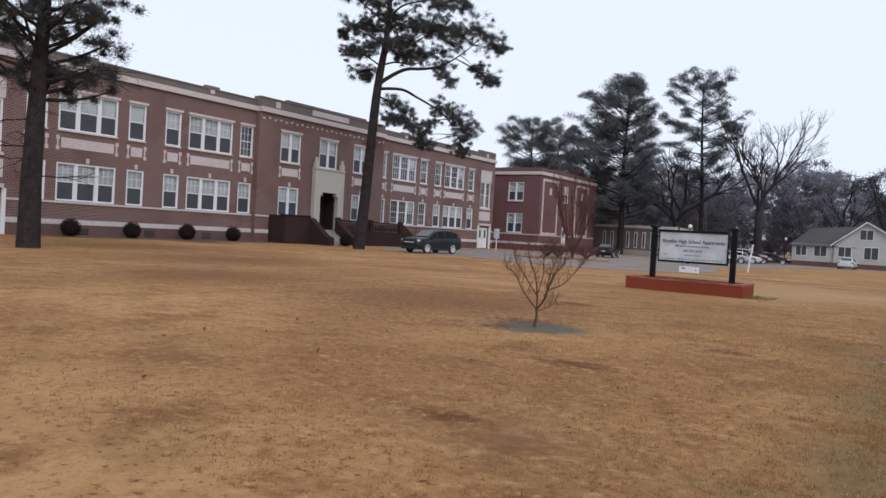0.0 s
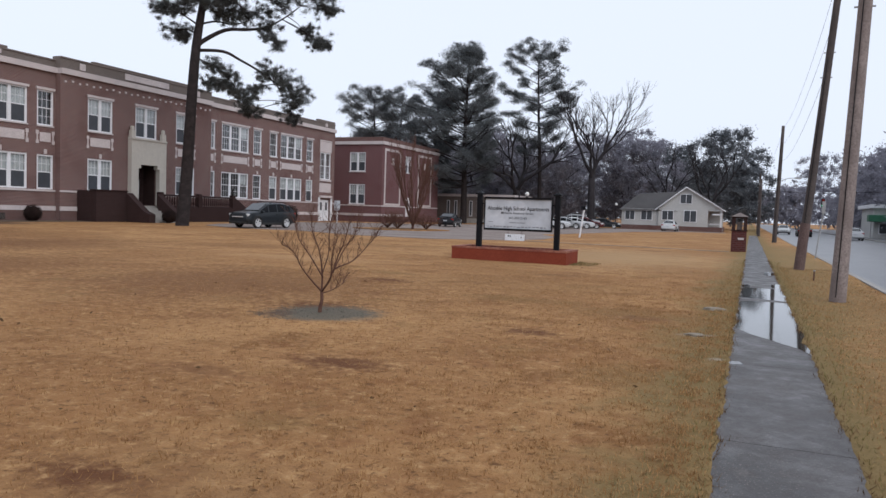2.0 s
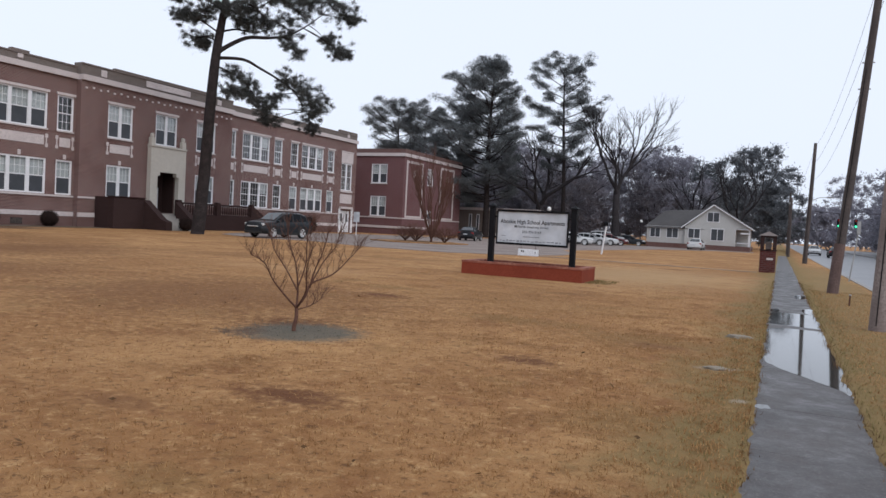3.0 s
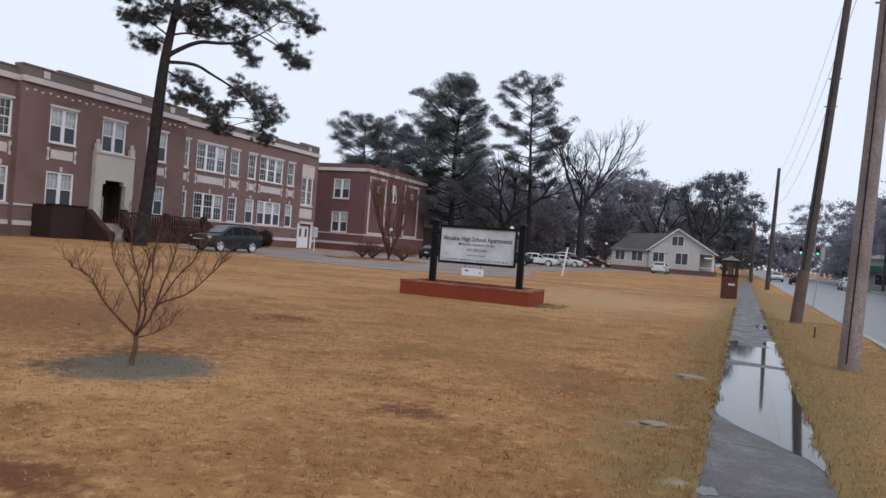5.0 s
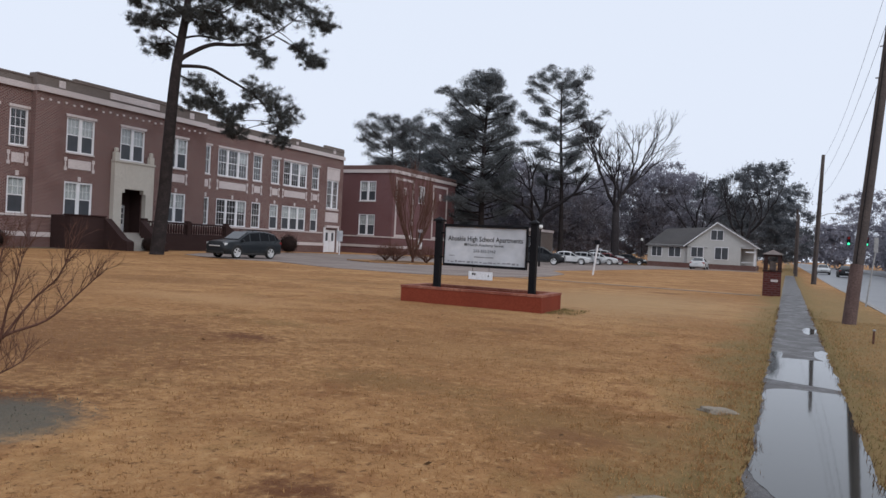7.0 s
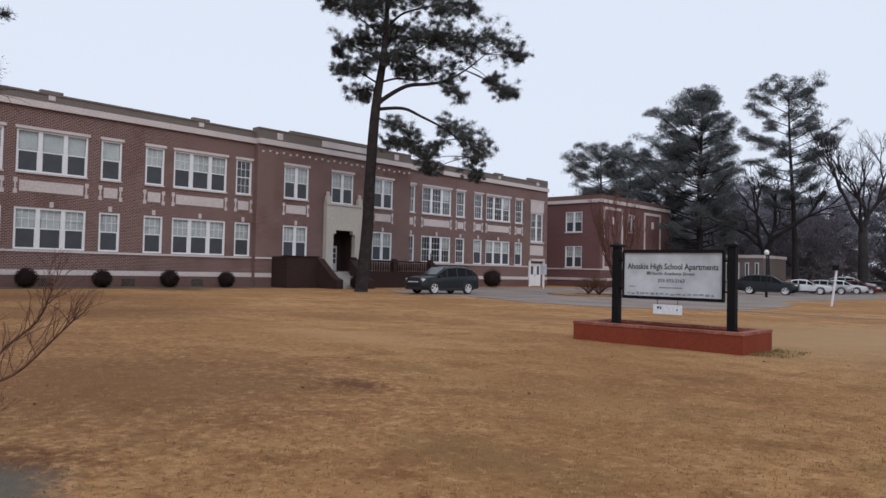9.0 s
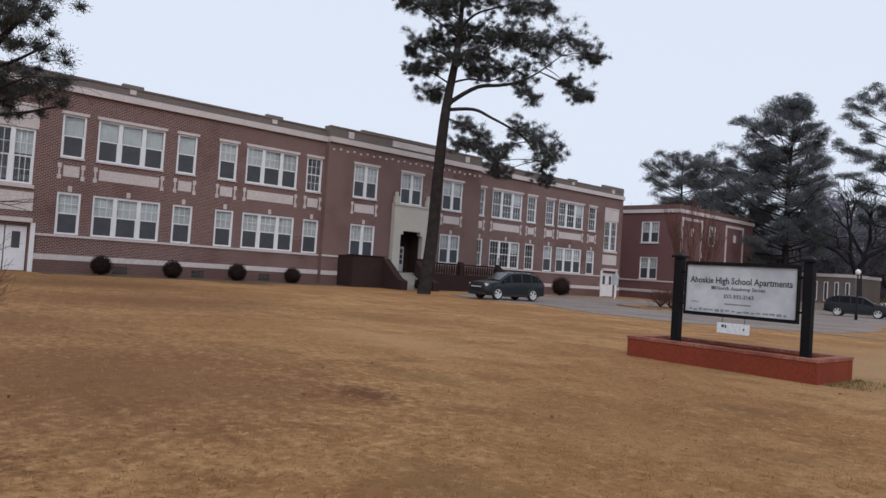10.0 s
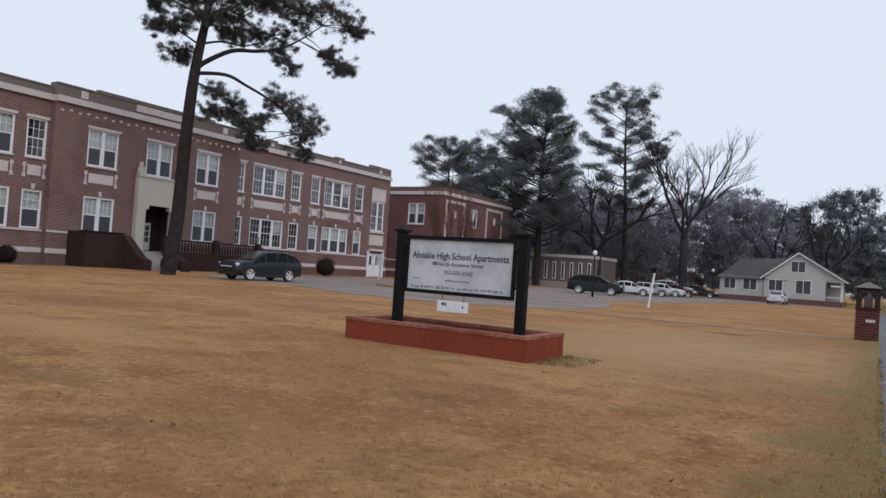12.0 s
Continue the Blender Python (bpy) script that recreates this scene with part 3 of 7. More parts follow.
def wall_x(bm, x, thick, y0, y1, z0, z1, holes):
    """A wall in the plane x (outer face), with openings that go through it: holes are (y0, y1, z0, z1)."""
    ys = sorted({y0, y1, *(h[0] for h in holes), *(h[1] for h in holes)})
    zs = sorted({z0, z1, *(h[2] for h in holes), *(h[3] for h in holes)})
    ys, zs = [y for y in ys if y0 <= y <= y1], [z for z in zs if z0 <= z <= z1]

    def solid(i, j):
        if not (0 <= i < len(ys) - 1 and 0 <= j < len(zs) - 1):
            return False
        cy, cz = (ys[i] + ys[i + 1]) / 2, (zs[j] + zs[j + 1]) / 2
        return not any(h[0] < cy < h[1] and h[2] < cz < h[3] for h in holes)

    def quad(*pts):
        bm.faces.new([bm.verts.new(p) for p in pts])

    xi = x - thick
    for i in range(len(ys) - 1):
        for j in range(len(zs) - 1):
            if not solid(i, j):
                continue
            a, b, c, d = ys[i], ys[i + 1], zs[j], zs[j + 1]
            quad((x, a, c), (x, b, c), (x, b, d), (x, a, d))
            quad((xi, a, c), (xi, a, d), (xi, b, d), (xi, b, c))
            if not solid(i - 1, j):
                quad((x, a, c), (x, a, d), (xi, a, d), (xi, a, c))
            if not solid(i + 1, j):
                quad((x, b, c), (xi, b, c), (xi, b, d), (x, b, d))
            if not solid(i, j - 1):
                quad((x, a, c), (xi, a, c), (xi, b, c), (x, b, c))
            if not solid(i, j + 1):
                quad((x, a, d), (x, b, d), (xi, b, d), (xi, a, d))


def raw(bm, name, material, smooth=False):
    bmesh.ops.recalc_face_normals(bm, faces=bm.faces[:])
    me = bpy.data.meshes.new(name)
    bm.to_mesh(me), bm.free()
    me.materials.append(material)
    return me


# A window of some units, seen from +x, local origin at its lower start corner: frame, sashes, muntins, panes.
WIN_CACHE = {}


def window_meshes(widths, height, style, post):
    key = (tuple(widths), height, style, post)
    if key in WIN_CACHE:
        return WIN_CACHE[key]
    total = sum(widths) + post * (len(widths) - 1)
    e = 0.11
    fr = bmesh.new()
    outer = [fr.verts.new((x, y, z)) for x in (-0.16, -0.03) for y, z in ((0, 0), (total, 0), (total, height), (0, height))]
    inner = [fr.verts.new((x, y, z)) for x in (-0.16, -0.03) for y, z in ((e, e), (total - e, e), (total - e, height - e), (e, height - e))]
    for k in range(4):
        m = (k + 1) % 4
        fr.faces.new((outer[k], outer[m], inner[m], inner[k])), fr.faces.new((outer[k + 4], inner[k + 4], inner[m + 4], outer[m + 4]))
        fr.faces.new((outer[k], outer[k + 4], outer[m + 4], outer[m])), fr.faces.new((inner[k], inner[m], inner[m + 4], inner[k + 4]))
    pieces = []
    y = 0
    units = []
    for i, w in enumerate(widths):
        units.append((y + (e if i == 0 else 0), y + w - (e if i == len(widths) - 1 else 0)))
        if i < len(widths) - 1:
            pieces.append(("mullion", raw(a_box(-0.17, -0.025, y + w, y + w + post, e, height - e), "mullion", M_WHITE)))
        y += w + post
    half = height * 0.5
    for i, (a, b) in enumerate(units):
        pieces.append(("meeting_rail", raw(a_box(-0.15, -0.07, a, b, half - 0.035, half + 0.035), "meeting_rail", M_WHITE)))
        for p in (a, b - 0.045):
            pieces.append(("stile", raw(a_box(-0.13, -0.08, p, p + 0.045, e, half - 0.035), "stile", M_WHITE)))
        upper, lower = (a, b, half + 0.035, height - e), (a + 0.045, b - 0.045, e, half - 0.035)
        for p, q, r, s in (upper, lower) if style == "dark" else (upper,) if style == "bars" else ():
            zz = (r + s) / 2
            for k in (1, 2):
                yy = p + (q - p) * k / 3
                pieces.append(("muntin", raw(a_box(-0.118, -0.092, yy - 0.014, yy + 0.014, r, s), "muntin", M_WHITE)))
            pieces.append(("muntin", raw(a_box(-0.117, -0.093, p, q, zz - 0.014, zz + 0.014), "muntin", M_WHITE)))
        for p, q, r, s in (upper, lower):
            pieces.append(("pane", raw(a_box(-0.109, -0.101, p, q, r, s), "pane", M_GLASS)))
        if style != "dark":
            p, q, r, s = lower
            pieces.append(("screen", raw(a_box(-0.085, -0.081, p, q, r, s), "screen", M_SCREEN)))
        if style != "dark" or (i * 7 + int(total * 10)) % 3 == 0:
            bm = bmesh.new()
            k = 14
            z0 = half - 0.1 if style != "dark" else half + 0.15
            for s in range(k):
                za, zb = z0 + (height - e - z0) * s / k, z0 + (height - e - z0) * (s + 1) / k
                bm.faces.new([bm.verts.new(p) for p in ((-0.2, a, za), (-0.2, b, za), (-0.215, b, zb), (-0.215, a, zb))])
            pieces.append(("blind", raw(bm, "blind", M_BLIND)))
    WIN_CACHE[key] = (raw(fr, "window", M_WHITE), pieces)
    return WIN_CACHE[key]


def window(parent, x, y, z, widths, height, style, post=0.24, turn=0.0):
    frame_me, pieces = window_meshes(widths, height, style, post)
    o = origin_of(parent)
    ob = share("window", frame_me, parent, (x - o.x, y - o.y, z - o.z))
    ob.rotation_euler.z = radians(turn)
    for name, me in pieces:
        piece = share(name, me, ob)
        if name == "pane":
            piece.visible_shadow = False
    return ob


SINGLE, TRIPLE, PAIR = [1.32], [1.2, 1.2, 1.2], [1.04, 1.04]


def wide(ws, post=0.24):
    return sum(ws) + post * (len(ws) - 1)


# bays along the front: start of each window, its units; the same for both storeys
LEFT_BAYS = [(22.55, SINGLE), (24.55, TRIPLE), (29.45, SINGLE), (32.35, SINGLE), (34.35, TRIPLE), (39.2, SINGLE)]
RIGHT_BAYS = [(57.0, [1.0]), (58.95, TRIPLE), (63.8, SINGLE), (66.55, SINGLE), (68.5, TRIPLE), (73.5, SINGLE)]
PAV_BAYS = [(43.1, PAIR), (47.75, PAIR), (52.35, PAIR)]
UP_Z, UP_H, LO_Z, LO_H = 6.82, 2.55, 2.22, 2.5
STAIR_L, STAIR_R = (18.9, 21.2), (76.4, 78.7)

left_holes, right_holes, pav_holes = [], [], []
for bays, holes in ((LEFT_BAYS, left_holes), (RIGHT_BAYS, right_holes), (PAV_BAYS, pav_holes)):
    for y, ws in bays:
        holes.append((y, y + wide(ws), UP_Z, UP_Z + UP_H))
        if not (bays is PAV_BAYS and ws is PAIR and y == 47.75):
            holes.append((y, y + wide(ws), LO_Z, LO_Z + LO_H))
for (a, b), holes in ((STAIR_L, left_holes), (STAIR_R, right_holes)):
    holes += [(a, b, -0.04, 2.55), (a, b, 4.95, 8.15)]
pav_holes.append((47.55, 50.25, 1.25, 4.6))

BASE = -0.3
bm = bmesh.new()
wall_x(bm, WING_X, 0.35, 2.0, 40.7, BASE, 10.72, left_holes)
part("wall", bm, M_BRICK, school, "red brick wing wall")
bm = bmesh.new()
wall_x(bm, WING_X, 0.35, 57.0 - 0.15, 79.6, BASE, 10.72, right_holes)
part("wall", bm, M_BRICK, school, "red brick wing wall")
bm = bmesh.new()
wall_x(bm, PAV_X, 0.35, 40.7, 56.85, BASE, 10.72, pav_holes)
box(bm, WING_X - 0.35, PAV_X - 0.35, 40.7, 41.05, BASE, 10.72), box(bm, WING_X - 0.35, PAV_X - 0.35, 56.5, 56.85, BASE, 10.72)
part("wall", bm, M_BRICK, school, "red brick centre pavilion wall")
# ends, back, floors and flat roof
bm = bmesh.new()
box(bm, -66, WING_X - 0.35, 79.25, 79.6, BASE, 11.6), box(bm, -66, WING_X - 0.35, 2.0, 2.35, BASE, 11.6), box(bm, -66.3, -66, 2.0, 79.6, BASE, 11.6)
part("wall", bm, M_BRICK, school, "plain brick end and rear walls")
bm = bmesh.new()
box(bm, -66, WING_X - 0.36, 2.36, 79.24, 10.4, 10.7)
part("roof", bm, M_COPING, school, "flat dark roof")
# unseen floors and partitions, added in dark grey behind the panes
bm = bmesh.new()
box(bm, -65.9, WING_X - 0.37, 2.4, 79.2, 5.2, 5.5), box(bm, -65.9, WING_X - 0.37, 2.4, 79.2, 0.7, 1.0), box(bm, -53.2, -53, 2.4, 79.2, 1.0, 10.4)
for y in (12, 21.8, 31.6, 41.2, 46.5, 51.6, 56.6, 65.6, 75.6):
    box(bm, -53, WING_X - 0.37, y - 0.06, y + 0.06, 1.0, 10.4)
part("interior", bm, M_ROOM, school, "unseen inner floors and partitions, painted dark as unlit rooms")


def bands(x, y0, y1, par, gap=None):
    """Base, stone bands, cornice, parapet and coping of one stretch of front."""
    def run(name, x0, x1, z0, z1, m, label):
        for a, b in ([(y0, y1)] if gap is None or z0 > 3 else [(y0, gap[0]), (gap[1], y1)]):
            part(name, a_box(x0, x1, a, b, z0, z1), m, school, label)
    run("base_course", x + 0.002, x + 0.09, -0.3, 0.68, M_BRICK_DARK, "dark brick base")
    run("water_table", x + 0.002, x + 0.12, 0.682, 1.0, M_STONE, "pale stone water table")
    run("sill_band", x + 0.002, x + 0.08, 2.06, 2.2, M_STONE, "pale stone sill band")
    run("cornice", x - 0.3, x + 0.22, 10.722, 11.12, M_STONE, "pale stone cornice")
    run("parapet", x - 0.3, x - 0.02, 11.122, par - 0.1, M_BRICK_GREY, "weathered grey-brown brick parapet")
    run("coping", x - 0.34, x + 0.04, par - 0.098, par, M_COPING, "weathered coping")


bands(WING_X, 2.0, 40.68, 11.72, (18.8, 21.3))
bands(WING_X, 56.87, 79.6, 11.72, (76.3, 78.8))
bands(PAV_X, 40.68, 56.87, 11.98, (46.9, 50.9))
for a, b in ((40.682, 40.98), (56.57, 56.868)):
    part("cornice", a_box(WING_X - 0.3, PAV_X - 0.302, a, b, 10.722, 11.12), M_STONE, school)
    part("parapet", a_box(WING_X - 0.3, PAV_X - 0.302, a, b, 11.122, 11.98), M_BRICK_GREY, school)
for y in (8, 26.4, 36.3, 61.0, 70.6):
    part("parapet_block", a_box(WING_X - 0.34, WING_X + 0.02, y - 0.65, y + 0.65, 11.722, 11.9, 0.02), M_COPING, school)
    part("parapet_boss", a_box(WING_X - 0.018, WING_X + 0.03, y - 0.2, y + 0.2, 11.3, 11.6, 0.02), M_STONE, school)
for y in (42.6, 55.0, 77.6):
    x = WING_X if y > 57 else PAV_X
    part("parapet_boss", a_box(x - 0.018, x + 0.04, y - 0.26, y + 0.26, 11.25, 11.75, 0.03), M_STONE, school)
part("parapet_block", a_box(WING_X - 0.34, WING_X + 0.02, 75.8, 79.55, 11.722, 12.0, 0.02), M_BRICK_GREY, school)
part("parapet_block", a_box(PAV_X - 0.34, PAV_X + 0.02, 43.6, 53.9, 11.982, 12.14, 0.02), M_BRICK_GREY, school)
part("name_tablet", a_box(PAV_X - 0.018, PAV_X + 0.06, 46.6, 51.4, 11.3, 11.8, 0.03), M_STONE, school, "blank pale stone tablet")
dentil = raw(a_box(0, 0.07, -0.09, 0.09, -0.07, 0.07), "dentil", M_STONE)
so = origin_of(school)
for i in range(26):
    share("dentil", dentil, school, (PAV_X + 0.002 - so.x, 41.1 + i * 0.62 - so.y, (10.28 if i % 2 else 10.2) - so.z))

STONE_CACHE = {}


def stone(name, dx, w, h):
    key = (name, dx, w, h)
    if key not in STONE_CACHE:
        STONE_CACHE[key] = raw(a_box(0.002, dx, 0, w, 0, h, 0.008), name, M_STONE)
    return STONE_CACHE[key]


def bay_trim(x, y, w, upper=True, lower=True):
    def put(name, dx, yy, zz, ww, hh):
        share(name, stone(name, dx, round(ww, 3), hh), school, (x - so.x, yy - so.y, zz - so.z))
    if upper:
        put("lintel", 0.1, y - 0.1, UP_Z + UP_H, w + 0.2, 0.18)
        put("window_sill", 0.1, y - 0.03, UP_Z - 0.1, w + 0.06, 0.1)
        put("spandrel_panel", 0.035, y + 0.22, 5.66, w - 0.44, 0.66)
        for yy in (y - 0.1, y + w - 0.12):
            put("corner_block", 0.045, yy, 6.18, 0.22, 0.26), put("corner_block", 0.045, yy, 5.5, 0.22, 0.26)
            put("corner_strip", 0.04, yy + (0.06 if yy < y else 0.04), 5.76, 0.1, 0.42)
    if lower:
        put("keystone", 0.07, y + w / 2 - 0.11, LO_Z + LO_H + 0.06, 0.22, 0.34)


def make_bays(bays, x, styles):
    for k, (y, ws) in enumerate(bays):
        up, lo = styles(k)
        window(school, x, y, UP_Z, ws, UP_H, up)
        if not (bays is PAV_BAYS and k == 1):
            window(school, x, y, LO_Z, ws, LO_H, lo)
        bay_trim(x, y, wide(ws), True, not (bays is PAV_BAYS and k == 1))


make_bays(LEFT_BAYS, WING_X, lambda k: (("plain" if k < 3 else "bars") if k < 5 else "dark", "bars"))
make_bays(RIGHT_BAYS, WING_X, lambda k: ("dark", "dark" if k < 3 else "bars"))
make_bays(PAV_BAYS, PAV_X, lambda k: ("bars", "bars"))


def stair_bay(y0, y1):
    w = y1 - y0
    window(school, WING_X, y0, 4.95, [w / 2 - 0.12] * 2, 3.2, "dark")
    for z0, z1, dx in ((8.17, 9.45, 0.05), (2.75, 3.0, 0.3), (3.4, 4.5, 0.05)):
        part("stair_panel", a_box(WING_X + 0.002, WING_X + dx, y0 - 0.12, y1 + 0.12, z0, z1, 0.01), M_STONE, school, "pale stone panel")
    part("lintel", a_box(WING_X + 0.002, WING_X + 0.1, y0 - 0.15, y1 + 0.15, 9.46, 9.6, 0.01), M_STONE, school)
    part("window_sill", a_box(WING_X + 0.002, WING_X + 0.12, y0 - 0.1, y1 + 0.1, 4.72, 4.93, 0.01), M_STONE, school)
    for yy in (y0 - 0.32, y1 + 0.08):
        part("door_jamb", a_box(WING_X + 0.002, WING_X + 0.16, yy, yy + 0.24, -0.1, 2.75, 0.01), M_WHITE, school)
    for k in range(2):
        a = y0 + w / 2 * k
        d = part("door", a_box(WING_X - 0.2, WING_X - 0.14, a + 0.03, a + w / 2 - 0.03, -0.03, 2.52, 0.01), M_WHITE, school, "white door leaf with narrow dark pane")
        part("pane", a_box(WING_X - 0.138, WING_X - 0.13, a + 0.36, a + w / 2 - 0.36, 1.25, 2.2), M_SCREEN, d)
        part("handle", a_tube([(WING_X - 0.1, a + (w / 2 - 0.12 if k == 0 else 0.12), 1.1), (WING_X - 0.1, a + (w / 2 - 0.12 if k == 0 else 0.12), 1.35)], [0.015, 0.015], 6), M_METAL, d)


stair_bay(*STAIR_L), stair_bay(*STAIR_R)
# the wing goes on past the end stair
for y, ws in ((14.8, SINGLE), (9.6, TRIPLE), (7.3, SINGLE)):
    for z, h in ((UP_Z, UP_H), (LO_Z, LO_H)):
        part("window", a_box(WING_X + 0.002, WING_X + 0.05, y, y + wide(ws), z, z + h, 0.01), M_WHITE, school, "closed white shuttered window")

# entrance: stucco surround, recessed doors
bm = bmesh.new()
wall_x(bm, PAV_X + 0.42, 0.418, 47.0, 50.8, -0.2, 6.6, [(47.75, 50.05, -0.2, 4.3), (48.0, 49.8, 4.3, 4.6)])
part("entrance_surround", bm, M_STUCCO, school, "pale stucco entrance surround")
part("entrance_cap", a_box(PAV_X + 0.002, PAV_X + 0.5, 46.95, 50.85, 6.602, 6.75, 0.02), M_STUCCO, school)
for y in (47.0, 50.35):
    part("finial", a_box(PAV_X + 0.05, PAV_X + 0.4, y, y + 0.45, 6.752, 7.35, 0.05), M_STUCCO, school)
    part("finial", a_box(PAV_X + 0.1, PAV_X + 0.35, y + 0.08, y + 0.37, 7.352, 7.7, 0.08), M_STUCCO, school)
bm = bmesh.new()
wall_x(bm, PAV_X - 1.6, 0.1, 47.5, 50.3, 1.25, 4.65, [(48.0, 49.8, 1.25, 3.4)])
box(bm, PAV_X - 1.6, PAV_X - 0.36, 47.4, 47.54, 1.25, 4.65), box(bm, PAV_X - 1.6, PAV_X - 0.36, 50.26, 50.4, 1.25, 4.65)
box(bm, PAV_X - 1.6, PAV_X - 0.36, 47.54, 50.26, 4.61, 4.7), box(bm, PAV_X - 1.6, PAV_X - 0.36, 47.54, 50.26, 1.1, 1.24)
# the porch's shade is painted in by the deep brown brick
part("entrance_recess", bm, M_BRICK_DEEP, school, "recessed porch, its dimness put into dark brick")
for a in (48.02, 48.92):
    d = part("door", a_box(PAV_X - 1.66, PAV_X - 1.6, a, a + 0.86, 1.26, 3.38, 0.01), M_WHITE, school, "white entrance door with glass lights")
    for i in range(2):
        for j in range(3):
            part("pane", a_box(PAV_X - 1.598, PAV_X - 1.59, a + 0.14 + i * 0.31, a + 0.41 + i * 0.31, 1.9 + j * 0.45, 2.27 + j * 0.45), M_SCREEN, d)

# entrance terrace
def foundation_vent(y):
    """Pierced vent panel in the base course: black backing and crossed bars."""
    z = G(-46.9, y) + 0.12
    xs = -47.205
    # a black plate paints the darkness inside the openings
    backing_bm = a_box(xs, xs + 0.02, y - 0.42, y + 0.42, z, z + 0.42)
    vent = part("vent", backing_bm, M_BLACK, school, "pierced foundation vent, its openings painted black")
    bars = bmesh.new()
    for k in range(7):
        yy = y - 0.36 + 0.12 * k
        tube(bars, [(xs + 0.03, yy - 0.1, z + 0.03), (xs + 0.03, yy + 0.1, z + 0.39)], [0.016, 0.016], 4)
        tube(bars, [(xs + 0.04, yy + 0.1, z + 0.03), (xs + 0.04, yy - 0.1, z + 0.39)], [0.016, 0.016], 4)
    part("lattice", bars, M_BRICK_GREY, vent, "pale crossed bars")


for vy in (26.4, 31.4, 36.3):
    foundation_vent(vy)


terrace = thing("entrance_terrace", (-45.5, 49, -0.07), "dark brick entrance terrace with steps and balustrade", "terrace")
part("floor", a_box(-46.70, -45.26, 42.7, 58.0, -0.3, 1.2), M_CONCRETE, terrace)
part("cheek_wall", a_box(-45.25, -44.7, 42.1, 45.0, -0.3, 2.28, 0.02), M_BRICK_DEEP, terrace, "dark brick terrace wall")
part("cheek_wall", a_box(-46.70, -45.26, 42.1, 42.65, -0.3, 2.28, 0.02), M_BRICK_DEEP, terrace)
part("coping", a_box(-45.32, -44.62, 42.0, 45.05, 2.282, 2.36, 0.02), M_BRICK_DEEP, terrace)
part("base_wall", a_box(-45.245, -44.8, 48.7, 58.0, -0.3, 1.2), M_BRICK_DEEP, terrace, "dark brick terrace wall")


def slope_wall(y0, y1):
    bm = bmesh.new()
    prof = [(-44.7, -0.3), (-42.3, -0.3), (-42.3, 0.6), (-42.9, 0.8), (-44.7, 2.2)]
    a = [bm.verts.new((x, y0, z)) for x, z in prof]
    b = [bm.verts.new((x, y1, z)) for x, z in prof]
    bm.faces.new(a), bm.faces.new(b[::-1])
    for i in range(5):
        bm.faces.new((a[i], b[i], b[(i + 1) % 5], a[(i + 1) % 5]))
    part("stair_cheek", bm, M_BRICK_DEEP, terrace, "sloping dark brick stair wall")


slope_wall(44.9, 45.5), slope_wall(48.1, 48.7)
for i in range(8):
    part("step", a_box(-45.24 + 0.33 * i, -44.88 + 0.33 * i, 45.52, 48.08, -0.3, 1.2 - 0.17 * i, 0.01), M_CONCRETE, terrace)
part("rail", a_box(-45.12, -44.92, 48.75, 57.9, 2.08, 2.24, 0.02), M_BRICK_DEEP, terrace, "dark balustrade rail")
part("rail", a_box(-45.1, -44.94, 48.75, 57.9, 1.2, 1.32), M_BRICK_DEEP, terrace)
bal = raw(a_tube([(0, 0, 0), (0, 0, 0.2), (0, 0, 0.42), (0, 0, 0.76)], [0.05, 0.09, 0.07, 0.05], 8), "baluster", M_BRICK_DEEP)
to = origin_of(terrace)
for i in range(32):
    share("baluster", bal, terrace, (-45.02 - to.x, 49.0 + 0.28 * i - to.y, 1.32 - to.z))
for y in (48.75, 53.3, 57.85):
    part("pier", a_box(-45.22, -44.8, y - 0.2, y + 0.2, 1.2, 2.4, 0.02), M_BRICK_DEEP, terrace)
bm = bmesh.new()
side = [(58.02, -0.3), (61.4, -0.3), (61.4, 0.6), (60.8, 0.65), (58.02, 2.2)]
a, b = [bm.verts.new((-45.2, y, z)) for y, z in side], [bm.verts.new((-44.8, y, z)) for y, z in side]
bm.faces.new(a), bm.faces.new(b[::-1])
for i in range(5):
    bm.faces.new((a[i], b[i], b[(i + 1) % 5], a[(i + 1) % 5]))
part("ramp_wall", bm, M_BRICK_DEEP, terrace, "sloping dark brick ramp wall")
lamp = part("post_light", a_tube([(-45.0, 57.85, 2.4), (-45.0, 57.85, 3.0)], [0.04, 0.04], 6), M_BLACK, terrace, "thin black light post")

# ---- annex wing ----
annex = thing("annex_building", (-48, 92, -0.07), "two-storey brick annex with pale trim and tall stone panel frames", "building")
AX, AY = -43.3, 84.6


def turned(bm, ang, about):
    bmesh.ops.rotate(bm, verts=bm.verts[:], cent=about, matrix=Matrix.Rotation(radians(ang), 3, "Z"))
    return bm


# south face, built as an x-wall and turned to look along -y
bm = bmesh.new()
wall_x(bm, 0, 0.35, -8.0, -0.36, -0.3, 10.3, [(-4.75, -2.43, 6.4, 8.85), (-4.75, -2.43, 2.2, 4.75)])
bmesh.ops.rotate(bm, verts=bm.verts[:], cent=(0, 0, 0), matrix=Matrix.Rotation(radians(-90), 3, "Z"))
bmesh.ops.translate(bm, verts=bm.verts[:], vec=(AX - 0.01, AY, 0))
part("wall", bm, M_BRICK_ANNEX, annex, "dark red brick side wall")
for z, h in ((6.4, 2.45), (2.2, 2.55)):
    window(annex, AX - 4.76, AY, z, PAIR, h, "bars", turn=-90)
    part("window_sill", a_box(AX - 4.85, AX - 2.35, AY - 0.1, AY - 0.002, z - 0.12, z), M_STONE, annex)
bm = bmesh.new()
